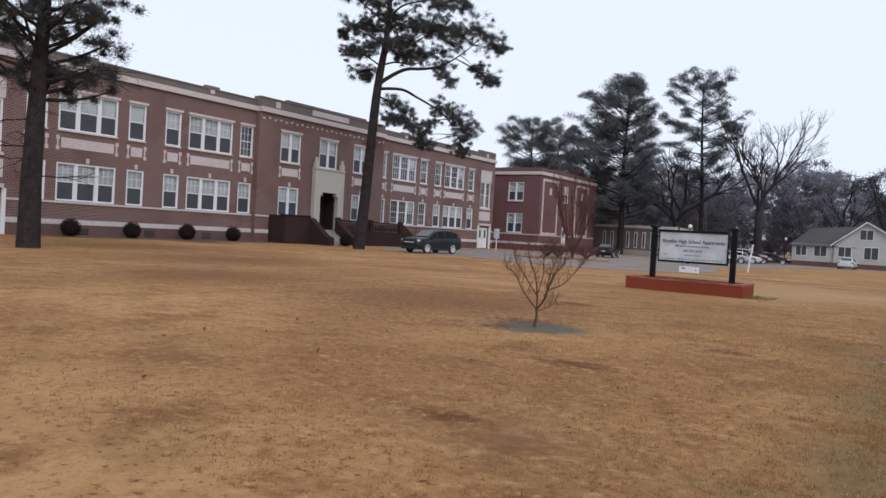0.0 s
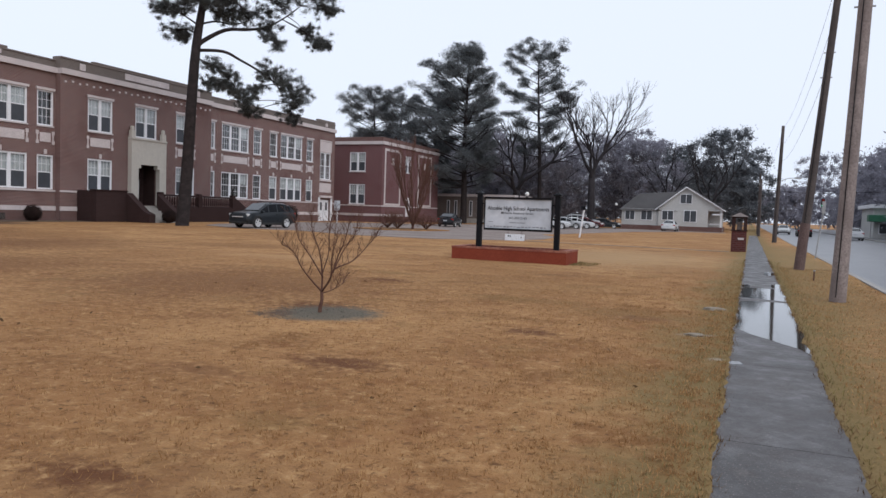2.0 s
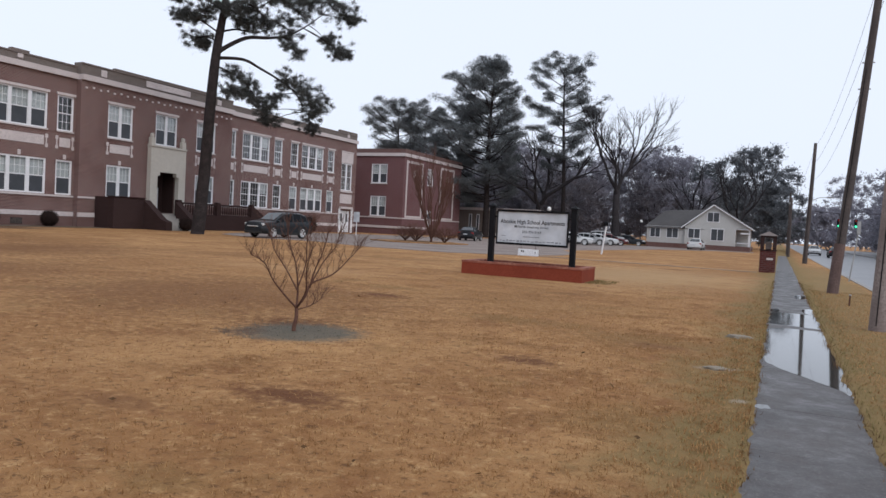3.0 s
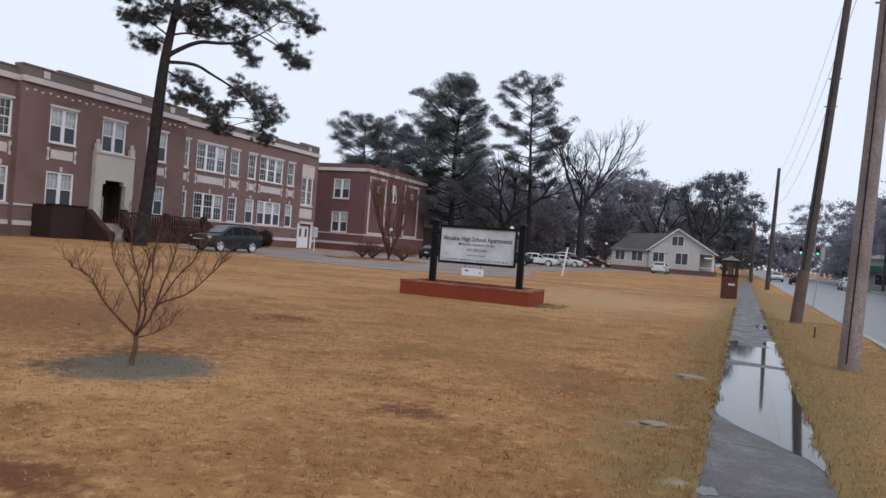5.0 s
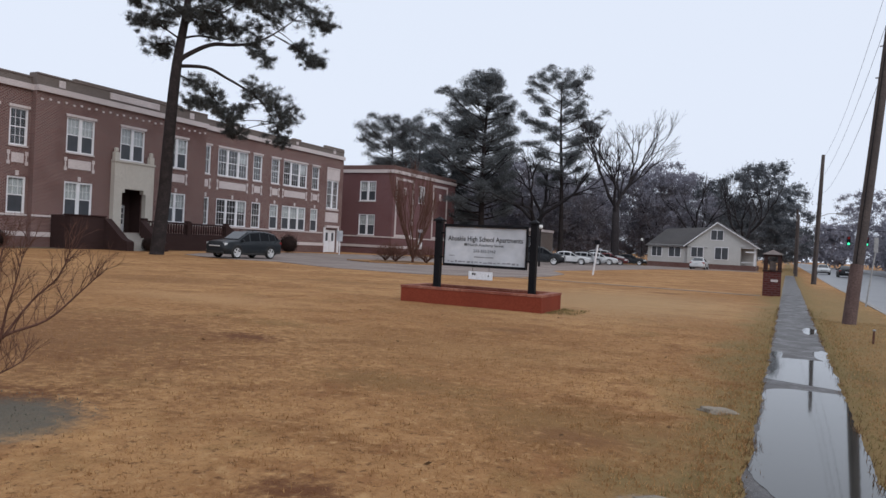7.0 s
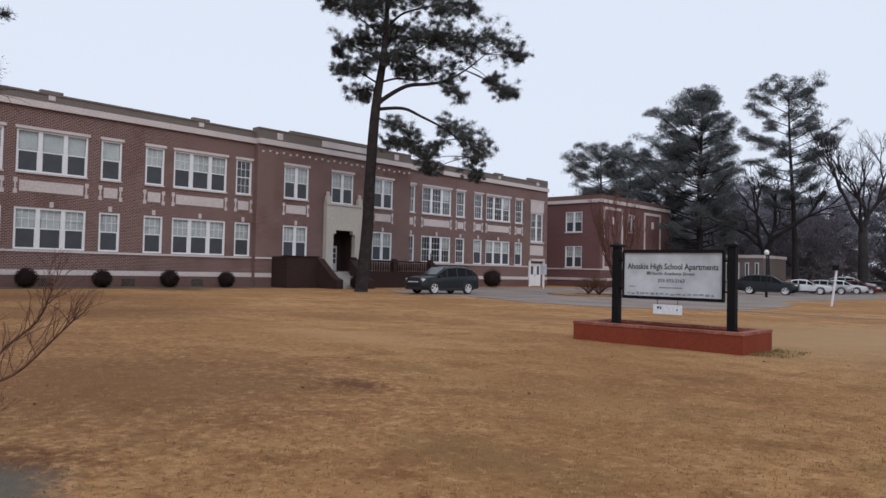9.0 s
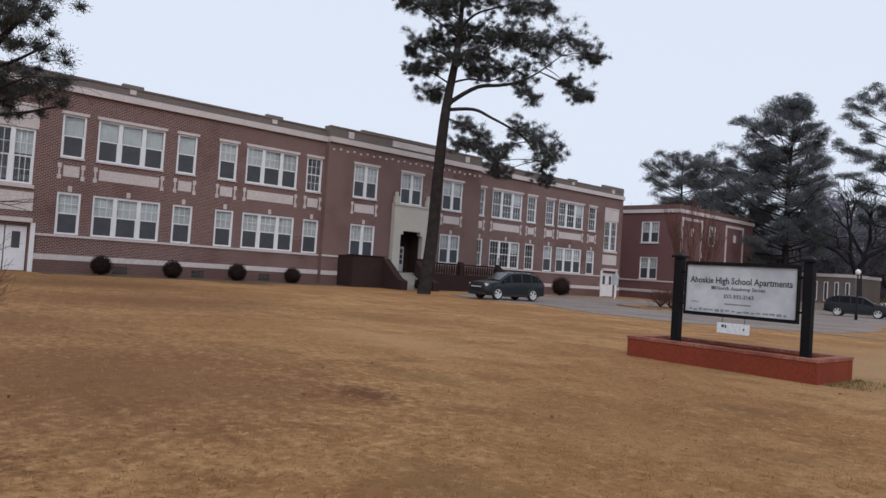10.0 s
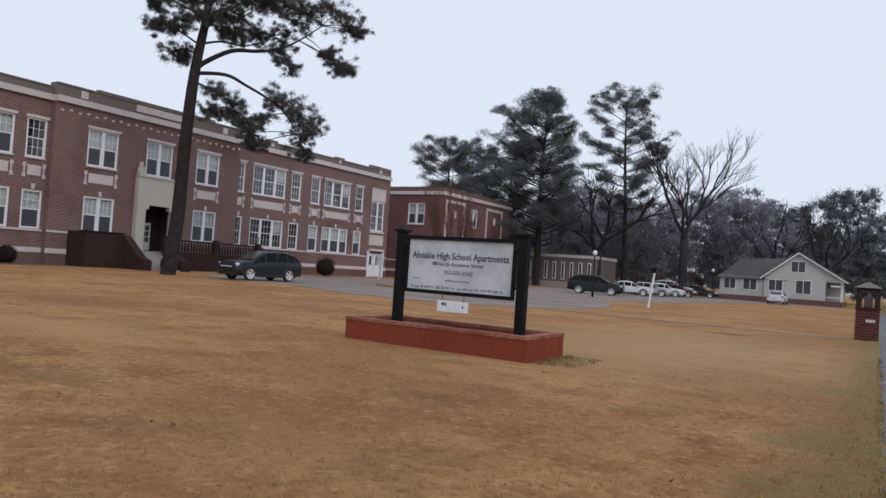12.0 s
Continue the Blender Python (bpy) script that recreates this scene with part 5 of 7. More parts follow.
def build_pine(base, h, r, seed, crown_from, spread, label, n_limbs=26, needles=260, leaf=0.42, w=0.03, material=None):
    """A pine with whorled rising limbs; spread: the crown's half width."""
    z0 = G(*base)
    tree = thing("pine_tree", (base[0], base[1], z0), label, "tree")
    rnd = random.Random(seed)
    rng = np.random.default_rng(seed)
    bx, by = base
    tops = [Vector((bx + 0.6 * math.sin(seed + 2 * t) * t, by + 0.5 * math.cos(seed + 3 * t) * t, z0 - 0.2 + (h + 0.2) * t)) for t in (0, 0.04, 0.2, 0.4, 0.6, 0.8, 1)]
    bm = bmesh.new()
    path = bezier(tops, 4)
    k = len(path) - 1
    tube(bm, path, [r * (1.25 if i < 2 else 1) * (1 - 0.85 * (i / k) ** 1.3) for i in range(k + 1)], 10)
    part("trunk", bm, M_BARK_PINE, tree, smooth=True)
    centres, sizes = [path[-1], path[-2]], [spread * 0.25, spread * 0.25]
    bm = bmesh.new()
    for i in range(n_limbs):
        f = crown_from + (0.97 - crown_from) * (i + rnd.random() * 0.7) / n_limbs
        p = path[min(int(f * k), k - 1)].lerp(path[min(int(f * k), k - 1) + 1], f * k - int(f * k))
        u = (f - crown_from) / (1 - crown_from)
        reach = spread * (0.35 + 0.65 * math.sin(math.pi * min(1, 0.28 + 0.72 * u))) * rnd.uniform(0.65, 1.1)
        rise = rnd.uniform(0.15, 0.75)
        a = rnd.uniform(0, 2 * math.pi)
        tip = p + Vector((math.cos(a) * reach, math.sin(a) * reach, reach * rise))
        lp = tapered(bm, [p, p.lerp(tip, 0.5) - Vector((0, 0, reach * 0.06)), tip], 0.3 * r * (1 - 0.6 * f), 0.03, 5)
        side = Vector((-math.sin(a), math.cos(a), 0))
        for q in lp[len(lp) // 2::2] + [lp[-1]]:
            for _ in range(2):
                centres.append(q + side * rnd.gauss(0, 0.16) * reach + Vector((rnd.gauss(0, 0.3), rnd.gauss(0, 0.3), rnd.gauss(0.15, 0.4))))
                sizes.append(spread * rnd.uniform(0.06, 0.16))
    part("branchwork", bm, M_BARK_PINE, tree)
    soup("crown", tri_cloud(rng, centres, sizes, needles, leaf, w, 0.25, 0.66), 3, material or M_NEEDLE, tree)
    return tree


build_pine((-31.2, 15.3), 17, 0.5, 11, 0.46, 3.3, "dark pine with thick trunk standing on the lawn", 62, 300, 0.17, 0.014)

def pad_cloud(rng, centres, sizes, count, length, width):
    """Needles in flat cushions, domed on top and ragged below, as pines carry them at their limb ends."""
    c = np.repeat(np.asarray(centres, float), count, axis=0)
    s = np.repeat(np.asarray(sizes, float).reshape(-1, 1), count, axis=0)
    n = len(c)
    o = rng.normal(size=(n, 3))
    o *= rng.random((n, 1)) ** 0.6 / np.linalg.norm(o, axis=1, keepdims=True) * np.array([1, 1, 0.5])
    o[:, 2] -= 0.3 * (o[:, 0] ** 2 + o[:, 1] ** 2)
    p = c + o * s
    q = o * np.array([0.9, 0.9, 0.4]) + rng.normal(size=(n, 3)) * 0.45
    q[:, 2] += 0.35
    q /= np.linalg.norm(q, axis=1, keepdims=True)
    e = np.cross(q, rng.normal(size=(n, 3)))
    e /= np.linalg.norm(e, axis=1, keepdims=True)
    L = length * (0.6 + 0.8 * rng.random((n, 1)))
    W = width * (0.6 + 0.8 * rng.random((n, 1)))
    return np.stack([p - e * W, p + e * W, p + q * L], axis=1).reshape(-1, 3)


def pad_pine(base, h, r, seed, crown_from, profile, label, limbs, pad, needles, material, lean=(0, 0), bias=0.0, leaf=0.3, w=0.026):
    """A pine whose limbs end in flat needle cushions; profile: half widths of the crown from its foot to its top."""
    z0 = G(*base)
    tree = thing("pine_tree", (base[0], base[1], z0), label, "tree")
    rnd, rng = random.Random(seed), np.random.default_rng(seed)
    foot = Vector((base[0], base[1], z0 - 0.2))
    path = bezier([foot + Vector((lean[0] * t * t + 0.25 * math.sin(seed + 5 * t) * t, lean[1] * t * t + 0.25 * math.cos(seed + 4 * t) * t, (h + 0.2) * t)) for t in (0, 0.04, 0.2, 0.4, 0.6, 0.8, 1)], 4)
    k = len(path) - 1
    bm = bmesh.new()
    tube(bm, path, [r * (1.25 if i < 2 else 1) * (1 - 0.86 * (i / k) ** 1.25) for i in range(k + 1)], 10)
    part("trunk", bm, M_BARK_PINE, tree, smooth=True)
    centres, sizes = [path[-1], path[-1] - Vector((0.3, 0.2, 0.5))], [pad * 0.7, pad * 0.9]
    bm = bmesh.new()
    a = rnd.uniform(0, 6.28)
    for i in range(limbs):
        u = min((i + rnd.random()) / limbs, 0.97)
        f = (crown_from + (1 - crown_from) * u) * k
        p = path[int(f)].lerp(path[min(int(f) + 1, k)], f - int(f))
        a += 2.4 + rnd.uniform(-0.5, 0.5)
        g = u * (len(profile) - 1)
        wide_here = profile[int(g)] + (profile[min(int(g) + 1, len(profile) - 1)] - profile[int(g)]) * (g - int(g))
        reach = wide_here * rnd.uniform(0.55, 1.08) * (1 + bias * math.cos(a - 3.51))
        rise = rnd.uniform(0.05, 0.45) + 0.3 * u
        out = Vector((math.cos(a), math.sin(a), 0))
        tip = p + out * reach + Vector((0, 0, reach * rise))
        lp = tapered(bm, [p, p.lerp(tip, 0.5) - Vector((0, 0, reach * 0.05)), tip], 0.26 * r * (1 - 0.55 * u), 0.03, 5)
        side = Vector((-out.y, out.x, 0))
        for m in range(4 + int(reach)):
            t = rnd.uniform(0.5, 1.0)
            q = lp[int(t * (len(lp) - 1))] + side * rnd.gauss(0, 0.13) * reach + Vector((0, 0, rnd.gauss(0.15, 0.25)))
            centres.append(q)
            sizes.append(pad * rnd.uniform(0.6, 1.25))
            if m % 2 == 0:
                tapered(bm, [lp[int(t * (len(lp) - 1) * 0.8)], q], 0.05, 0.02, 4)
    part("branchwork", bm, M_BARK_PINE, tree)
    soup("crown", pad_cloud(rng, centres, sizes, needles, leaf, w), 3, material, tree)
    return tree


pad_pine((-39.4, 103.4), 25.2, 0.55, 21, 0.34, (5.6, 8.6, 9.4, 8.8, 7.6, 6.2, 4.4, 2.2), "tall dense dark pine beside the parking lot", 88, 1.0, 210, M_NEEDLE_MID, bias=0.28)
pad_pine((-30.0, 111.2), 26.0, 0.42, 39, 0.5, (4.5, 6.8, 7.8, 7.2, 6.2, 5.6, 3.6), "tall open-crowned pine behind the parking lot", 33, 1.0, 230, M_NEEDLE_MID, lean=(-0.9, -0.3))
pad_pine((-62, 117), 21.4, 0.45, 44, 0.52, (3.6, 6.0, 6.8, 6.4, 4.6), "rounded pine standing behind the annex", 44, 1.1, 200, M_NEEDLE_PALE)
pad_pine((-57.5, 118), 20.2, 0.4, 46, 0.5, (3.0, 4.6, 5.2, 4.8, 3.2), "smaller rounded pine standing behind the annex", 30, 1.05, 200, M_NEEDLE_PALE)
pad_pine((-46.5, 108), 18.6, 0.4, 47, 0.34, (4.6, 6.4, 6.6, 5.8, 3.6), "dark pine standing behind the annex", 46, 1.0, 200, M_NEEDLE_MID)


def snags(base, seed, z_lo, z_hi, n, reach):
    """Dead lower branches of a pine."""
    rnd = random.Random(seed)
    t = thing("dead_branches", (base[0], base[1], z_lo), "thin dead lower branches of the lawn pine", "branches")
    for i in range(n):
        z = z_lo + (z_hi - z_lo) * i / n
        a = rnd.uniform(0, 6.28)
        bm = bmesh.new()
        grow(bm, rnd, Vector((base[0], base[1], z)), Vector((math.cos(a), math.sin(a), -0.05)).normalized(), reach * rnd.uniform(0.4, 0.7), 0.035, 3, 0.3, -0.05, 5)
        part("branch", bm, M_BARK_PINE, t)


def grow(bm, rnd, p, d, length, r, depth, spread, up, n=5):
    """Bare branches that fork again and again."""
    q = p + d * length
    m = p.lerp(q, 0.5) + Vector((rnd.uniform(-1, 1), rnd.uniform(-1, 1), rnd.uniform(-0.5, 0.8))) * length * 0.08
    tube(bm, [p, m, q], [r, r * 0.85, r * 0.68], n, cap=False)
    if depth == 0:
        return
    for i in range(rnd.choice((2, 2, 3))):
        nd = (d + Vector((rnd.gauss(0, 1), rnd.gauss(0, 1), rnd.gauss(0, 0.7))) * spread + Vector((0, 0, up))).normalized()
        grow(bm, rnd, q if i < 2 else m, nd, length * rnd.uniform(0.62, 0.9), r * 0.64, depth - 1, spread, up, max(3, n - 1))


def bare_tree(base, trunk_h, r, seed, depth, first, spread, up, label, name="bare_tree", arms=4, material=None, category="tree", tilt=0.7, slim=0.55):
    z0 = G(*base)
    tree = thing(name, (base[0], base[1], z0), label, category)
    rnd = random.Random(seed)
    b = Vector((base[0], base[1], z0))
    top = b + Vector((rnd.uniform(-0.05, 0.05) * trunk_h, rnd.uniform(-0.05, 0.05) * trunk_h, trunk_h))
    bm = bmesh.new()
    tube(bm, [b - Vector((0, 0, 0.1)), b + Vector((0, 0, trunk_h * 0.12)), b.lerp(top, 0.5), top], [r * 1.4, r * 1.1, r * 0.95, r * 0.85], 10)
    part("trunk", bm, material or M_BARK_GREY, tree, smooth=True)
    for i in range(arms):
        a = 2 * math.pi * (i + rnd.uniform(-0.2, 0.2)) / arms
        bm = bmesh.new()
        d = Vector((math.cos(a) * tilt, math.sin(a) * tilt, 1)).normalized()
        grow(bm, rnd, top - Vector((0, 0, trunk_h * 0.12 * (i % 2))), d, first * rnd.uniform(0.8, 1.1), r * slim, depth, spread, up, 7)
        part("branch", bm, material or M_BARK_GREY, tree)
    return tree


snags((-31.2, 15.3), 4, 3.0, 8.2, 9, 2.4)
big_tree = bare_tree((-20.9, 106.0), 7.6, 0.55, 5, 7, 3.65, 0.29, 0.12, "large leafless hardwood tree with spreading crown", arms=4, tilt=0.5, slim=0.46)
big_tree.rotation_euler.z = radians(190)
bare_tree((-32.8, 108.5), 5.2, 0.6, 8, 6, 3.9, 0.42, 0.08, "leafless spreading hardwood beside the tall pine", arms=4, tilt=1.2)


def near_myrtle():
    """Small crape myrtle: one short stem, a few crooked main stems, upswept twigs with seed heads."""
    base = Vector((-5.62, 11.48, 0.0))
    tree = thing("crape_myrtle", base, "small leafless crape myrtle in a mulch ring", "shrub")
    R, D, up = Vector((0.68, 0.73, 0)), Vector((-0.73, 0.68, 0)), Vector((0, 0, 1))
    rnd = random.Random(12)

    def at(side, depth, z):
        return base + R * 0.86 * side + D * 0.86 * depth + up * 0.92 * z

    trunk = bmesh.new()
    tapered(trunk, [at(0, 0, -0.08), at(0.0, 0, 0.06), at(0.03, 0, 0.2), at(0.02, 0.01, 0.36)], 0.031, 0.022, 9)
    part("trunk", trunk, M_TWIG, tree, smooth=True)
    stems = [
        ([(0.02, 0.0, 0.33), (-0.16, -0.05, 0.5), (-0.36, -0.12, 0.72), (-0.52, -0.16, 0.98), (-0.72, -0.2, 1.08)], 0.019),
        ([(0.02, 0.0, 0.34), (0.05, 0.1, 0.6), (0.02, 0.2, 0.95), (-0.08, 0.3, 1.25), (-0.1, 0.34, 1.5)], 0.019),
        ([(0.03, 0.0, 0.34), (0.16, 0.02, 0.5), (0.25, 0.05, 0.68), (0.6, 0.1, 0.82), (0.88, 0.12, 1.08), (1.02, 0.14, 1.22)], 0.021),
        ([(0.22, 0.04, 0.62), (0.28, -0.05, 0.9), (0.36, -0.16, 1.15), (0.42, -0.2, 1.42)], 0.015),
        ([(0.24, 0.05, 0.66), (0.45, 0.2, 0.98), (0.66, 0.32, 1.2), (0.74, 0.36, 1.42)], 0.014),
        ([(0.05, 0.05, 0.55), (-0.1, 0.3, 0.85), (-0.28, 0.5, 1.15), (-0.32, 0.6, 1.4)], 0.014),
        ([(0.03, -0.02, 0.34), (0.1, -0.28, 0.6), (0.05, -0.5, 0.92), (0.1, -0.62, 1.2)], 0.016),
        ([(0.03, 0.0, 0.3), (0.24, 0.02, 0.36), (0.42, 0.04, 0.46)], 0.011),
        ([(0.04, 0.05, 0.62), (0.16, 0.12, 0.95), (0.17, 0.14, 1.3), (0.22, 0.16, 1.52)], 0.013),
    ]
    for steps, r in stems:
        bm = bmesh.new()
        path = tapered(bm, [at(*p) for p in steps], r * 0.85, 0.004, 6)
        for q in path[len(path) // 3:]:
            for _ in range(2 if q is not path[-1] else 4):
                d = (R * rnd.gauss(0, 0.5) + D * rnd.gauss(0, 0.5) + up * rnd.uniform(0.35, 1.1) + (q - base).normalized() * 0.5).normalized()
                grow(bm, rnd, q, d, rnd.uniform(0.08, 0.17), 0.0036, 2, 0.34, 0.08, 4)
        part("branch", bm, M_TWIG, tree, smooth=True)


near_myrtle()
bare_tree((-26.0, 57.6), 0.3, 0.12, 15, 5, 2.0, 0.14, 0.3, "tall leafless crape myrtle on the grass island", "crape_myrtle", 11, M_TWIG, "shrub", 0.38)
for i, (x, y) in enumerate(((-28.2, 57.2), (-26.6, 56.0), (-24.3, 56.6))):
    bare_tree((x, y), 0.12, 0.05, 150 + i, 5, 0.5, 0.42, 0.05, "low twiggy reddish-brown shrub on the grass island", "twiggy_shrub", 22, M_TWIG, "shrub", 1.1, 0.5)


# ---- cars ----
def lathe(profile, n, bm=None):
    """Turns a (radius, y) outline about the y axis."""
    bm = bm or bmesh.new()
    rings = [[bm.verts.new((r * math.cos(2 * math.pi * k / n), y, r * math.sin(2 * math.pi * k / n))) for k in range(n)] for r, y in profile]
    for a, b in zip(rings, rings[1:]):
        for k in range(n):
            bm.faces.new((a[k], a[(k + 1) % n], b[(k + 1) % n], b[k]))
    return bm


def wheel_meshes():
    tyre = lathe([(0.255, -0.095), (0.335, -0.115), (0.36, -0.085), (0.36, 0.08), (0.335, 0.11), (0.255, 0.09)], 24)
    rim = lathe([(0.26, -0.09), (0.26, -0.035), (0.05, -0.03), (0.001, -0.03)], 24)
    for k in range(5):
        b = bmesh.new()
        box(b, 0.02, 0.25, -0.1, -0.045, -0.038, 0.038)
        bmesh.ops.rotate(b, verts=b.verts[:], cent=(0, 0, 0), matrix=Matrix.Rotation(radians(72 * k), 3, "Y"))
        me = bpy.data.meshes.new("spoke")
        b.to_mesh(me), b.free()
        rim.from_mesh(me)
        bpy.data.meshes.remove(me)
    hub = lathe([(0.235, -0.098), (0.262, -0.108), (0.27, -0.09)], 24, rim)
    return raw(tyre, "tyre", M_RUBBER), raw(hub, "rim", M_ALLOY)


TYRE, RIM = wheel_meshes()
SHAPES = {
    "suv": dict(w=0.98, wt=0.79, wb=(1.5, -1.5), r=1.08, st=[(2.56, 0.4, 0.84, 0.9), (2.44, 0.28, 0.98, 1.06), (1.85, 0.26, 1.06, 1.15), (1.25, 0.26, 1.08, 1.18), (0.35, 0.26, 1.1, 1.74), (-0.55, 0.26, 1.13, 1.82), (-1.4, 0.27, 1.16, 1.8), (-2.0, 0.3, 1.2, 1.66), (-2.5, 0.36, 1.16, 1.26), (-2.58, 0.45, 0.85, 0.95)], cab=(3, 8)),
    "sedan": dict(w=0.9, wt=0.6, wb=(1.38, -1.36), r=0.9, st=[(2.35, 0.36, 0.6, 0.66), (2.2, 0.24, 0.74, 0.8), (1.5, 0.2, 0.84, 0.91), (0.95, 0.2, 0.9, 0.96), (0.15, 0.2, 0.94, 1.4), (-0.6, 0.2, 0.95, 1.45), (-1.2, 0.2, 0.96, 1.38), (-1.85, 0.22, 0.97, 1.02), (-2.3, 0.3, 0.92, 0.98), (-2.38, 0.38, 0.7, 0.76)], cab=(3, 7)),
}


def build_car(kind, at, heading, paint, label, name="car", rack=False):
    s = SHAPES[kind]
    z0 = (G(*at) if at[0] < 3 else G(0, at[1]) - 0.15) + 0.03
    car = thing(name, (at[0], at[1], z0), label, "car")
    W, WT = s["w"], s["wt"]
    rows = []
    c0, c1 = s["cab"]
    for i, (x, zb, zl, zt) in enumerate(s["st"]):
        nose = 0.86 if i in (0, len(s["st"]) - 1) else 0.96 if i in (1, len(s["st"]) - 2) else 1.0
        w = W * nose
        cabin = c0 < i < c1
        wt = WT if cabin else w * 0.86
        rows.append([(x, 0, zb), (x, w * 0.86, zb), (x, w, zb + 0.16), (x, w * 1.0, zb + 0.55 * (zl - zb)), (x, w * 0.965, zl), (x, wt, zt - (0.07 if cabin else 0.02)), (x, wt * 0.82, zt), (x, 0, zt + 0.02)])
    bm = bmesh.new()
    glass = []
    n = len(rows[0])
    vl = [[bm.verts.new(p) for p in r] for r in rows]
    vr = [[v if p[1] == 0 else bm.verts.new((p[0], -p[1], p[2])) for p, v in zip(r, vv)] for r, vv in zip(rows, vl)]
    for sgn, vv in ((1, vl), (-1, vr)):
        for i in range(len(rows) - 1):
            for j in range(n - 1):
                q = (vv[i][j], vv[i][j + 1], vv[i + 1][j + 1], vv[i + 1][j])
                bm.faces.new(q if sgn > 0 else q[::-1])
                if c0 <= i < c1 and j == 4:
                    glass.append(("side_window", [v.co.copy() for v in q], sgn))
    for i, nm in ((c0, "windscreen"), (c1 - 1, "rear_window")):
        a, b = rows[i][5], rows[i + 1][5]
        if nm == "windscreen":
            q = [Vector((a[0], -a[1] * 0.9, rows[i][7][2])), Vector((a[0], a[1] * 0.9, rows[i][7][2])), Vector((b[0], b[1] * 0.95, rows[i + 1][6][2])), Vector((b[0], -b[1] * 0.95, rows[i + 1][6][2]))]
        else:
            q = [Vector((a[0], -a[1] * 0.95, rows[i][6][2])), Vector((a[0], a[1] * 0.95, rows[i][6][2])), Vector((b[0], b[1] * 0.85, rows[i + 1][7][2])), Vector((b[0], -b[1] * 0.85, rows[i + 1][7][2]))]
        glass.append((nm, q, 0))
    bm.faces.new([v for v in vl[0]] + [v for v in vr[0][-2:0:-1]]), bm.faces.new([v for v in vl[-1][::-1]] + [v for v in vr[-1][1:-1]])
    bmesh.ops.recalc_face_normals(bm, faces=bm.faces[:])
    for e in bm.edges:
        e.smooth = e.is_manifold and e.calc_face_angle(0) < radians(38)
    part("body", bm, paint, car, smooth=True, local=True)
    for nm, q, sgn in glass:
        c = sum(q, Vector()) / 4
        nrm = (q[1] - q[0]).cross(q[3] - q[0]).normalized()
        out = Vector((0, sgn, 0.2)) if sgn else Vector((0.3 if nm == "windscreen" else -0.3, 0, 1))
        if nrm.dot(out) < 0:
            nrm = -nrm
        g = bmesh.new()
        k = 0.88 if sgn else 0.92
        lo = [g.verts.new(c + (p - c) * k + nrm * 0.004) for p in q]
        hi = [g.verts.new(c + (p - c) * (k - 0.03) + nrm * (0.02 if sgn else 0.045)) for p in q]
        g.faces.new(hi)
        for i in range(4):
            g.faces.new((lo[i], lo[(i + 1) % 4], hi[(i + 1) % 4], hi[i]))
        part(nm, g, M_CARGLASS if sgn else M_WINDSCREEN, car, local=True)
    for x in s["wb"]:
        for sgn in (1, -1):
            wh = share("wheel", TYRE, car, (x, sgn * (W - 0.09), 0.36 * s["r"]))
            wh.scale = (s["r"],) * 3
            wh.rotation_euler.z = math.pi if sgn > 0 else 0
            share("rim", RIM, wh)
            arch = bmesh.new()
            tube(arch, [(x + 0.43 * s["r"] * math.cos(a), sgn * W * 0.985, 0.36 * s["r"] + 0.43 * s["r"] * math.sin(a)) for a in (math.pi * k / 12 for k in range(-1, 14))], [0.045] * 15, 6)
            part("wheel_arch", arch, M_RUBBER, car, local=True)
    x0, zb, zl, zt = s["st"][1]
    for sgn in (1, -1):
        part("headlight", a_box(x0 - 0.32, x0 + 0.06, sgn * W * 0.74 - 0.2, sgn * W * 0.74 + 0.2, zl - 0.16, zl + 0.02, 0.04), M_LENS, car, local=True)
        xe, _, ze, _ = s["st"][-2]
        part("tail_light", a_box(xe - 0.06, xe + 0.14, sgn * W * 0.8 - 0.14, sgn * W * 0.8 + 0.14, ze - 0.22, ze - 0.02, 0.03), M_RED, car, local=True)
        xm = s["st"][c0][0] - 0.15
        part("mirror", a_box(xm - 0.1, xm + 0.06, sgn * (W + 0.08) - 0.1, sgn * (W + 0.08) + 0.1, s["st"][c0][2], s["st"][c0][2] + 0.15, 0.04), paint, car, local=True)
        for xh in (s["st"][5][0] + 0.1, s["st"][6][0] + 0.2):
            part("door_handle", a_box(xh - 0.09, xh + 0.09, sgn * W * 0.985 - 0.02, sgn * W * 0.985 + 0.02, zl * 1.0 + 0.02, zl + 0.06, 0.01), paint, car, local=True)
        part("rocker", a_box(-1.0, 1.0, sgn * W * 0.96 - 0.04, sgn * W * 0.96 + 0.04, s["st"][4][1] - 0.03, s["st"][4][1] + 0.14, 0.03), M_RUBBER, car, local=True)
        if rack:
            part("roof_rail", a_tube([(0.0, sgn * 0.66, 1.78), (-0.2, sgn * 0.66, 1.87), (-1.5, sgn * 0.66, 1.86), (-1.8, sgn * 0.66, 1.77)], [0.025] * 4, 6), M_BLACK, car, local=True)
    xf = s["st"][0][0]
    part("grille", a_box(xf - 0.1, xf + 0.02, -0.5, 0.5, zl - 0.28, zl - 0.12, 0.02), M_BLACK, car, local=True)
    part("grille_bar", a_box(xf - 0.02, xf + 0.035, -0.52, 0.52, zl - 0.235, zl - 0.165, 0.012), M_ALLOY, car, local=True)
    part("front_bumper", a_box(xf - 0.2, xf + 0.03, -W * 0.85, W * 0.85, zb + 0.0, zb + 0.16, 0.04), M_RUBBER, car, local=True)
    xr = s["st"][-1][0]
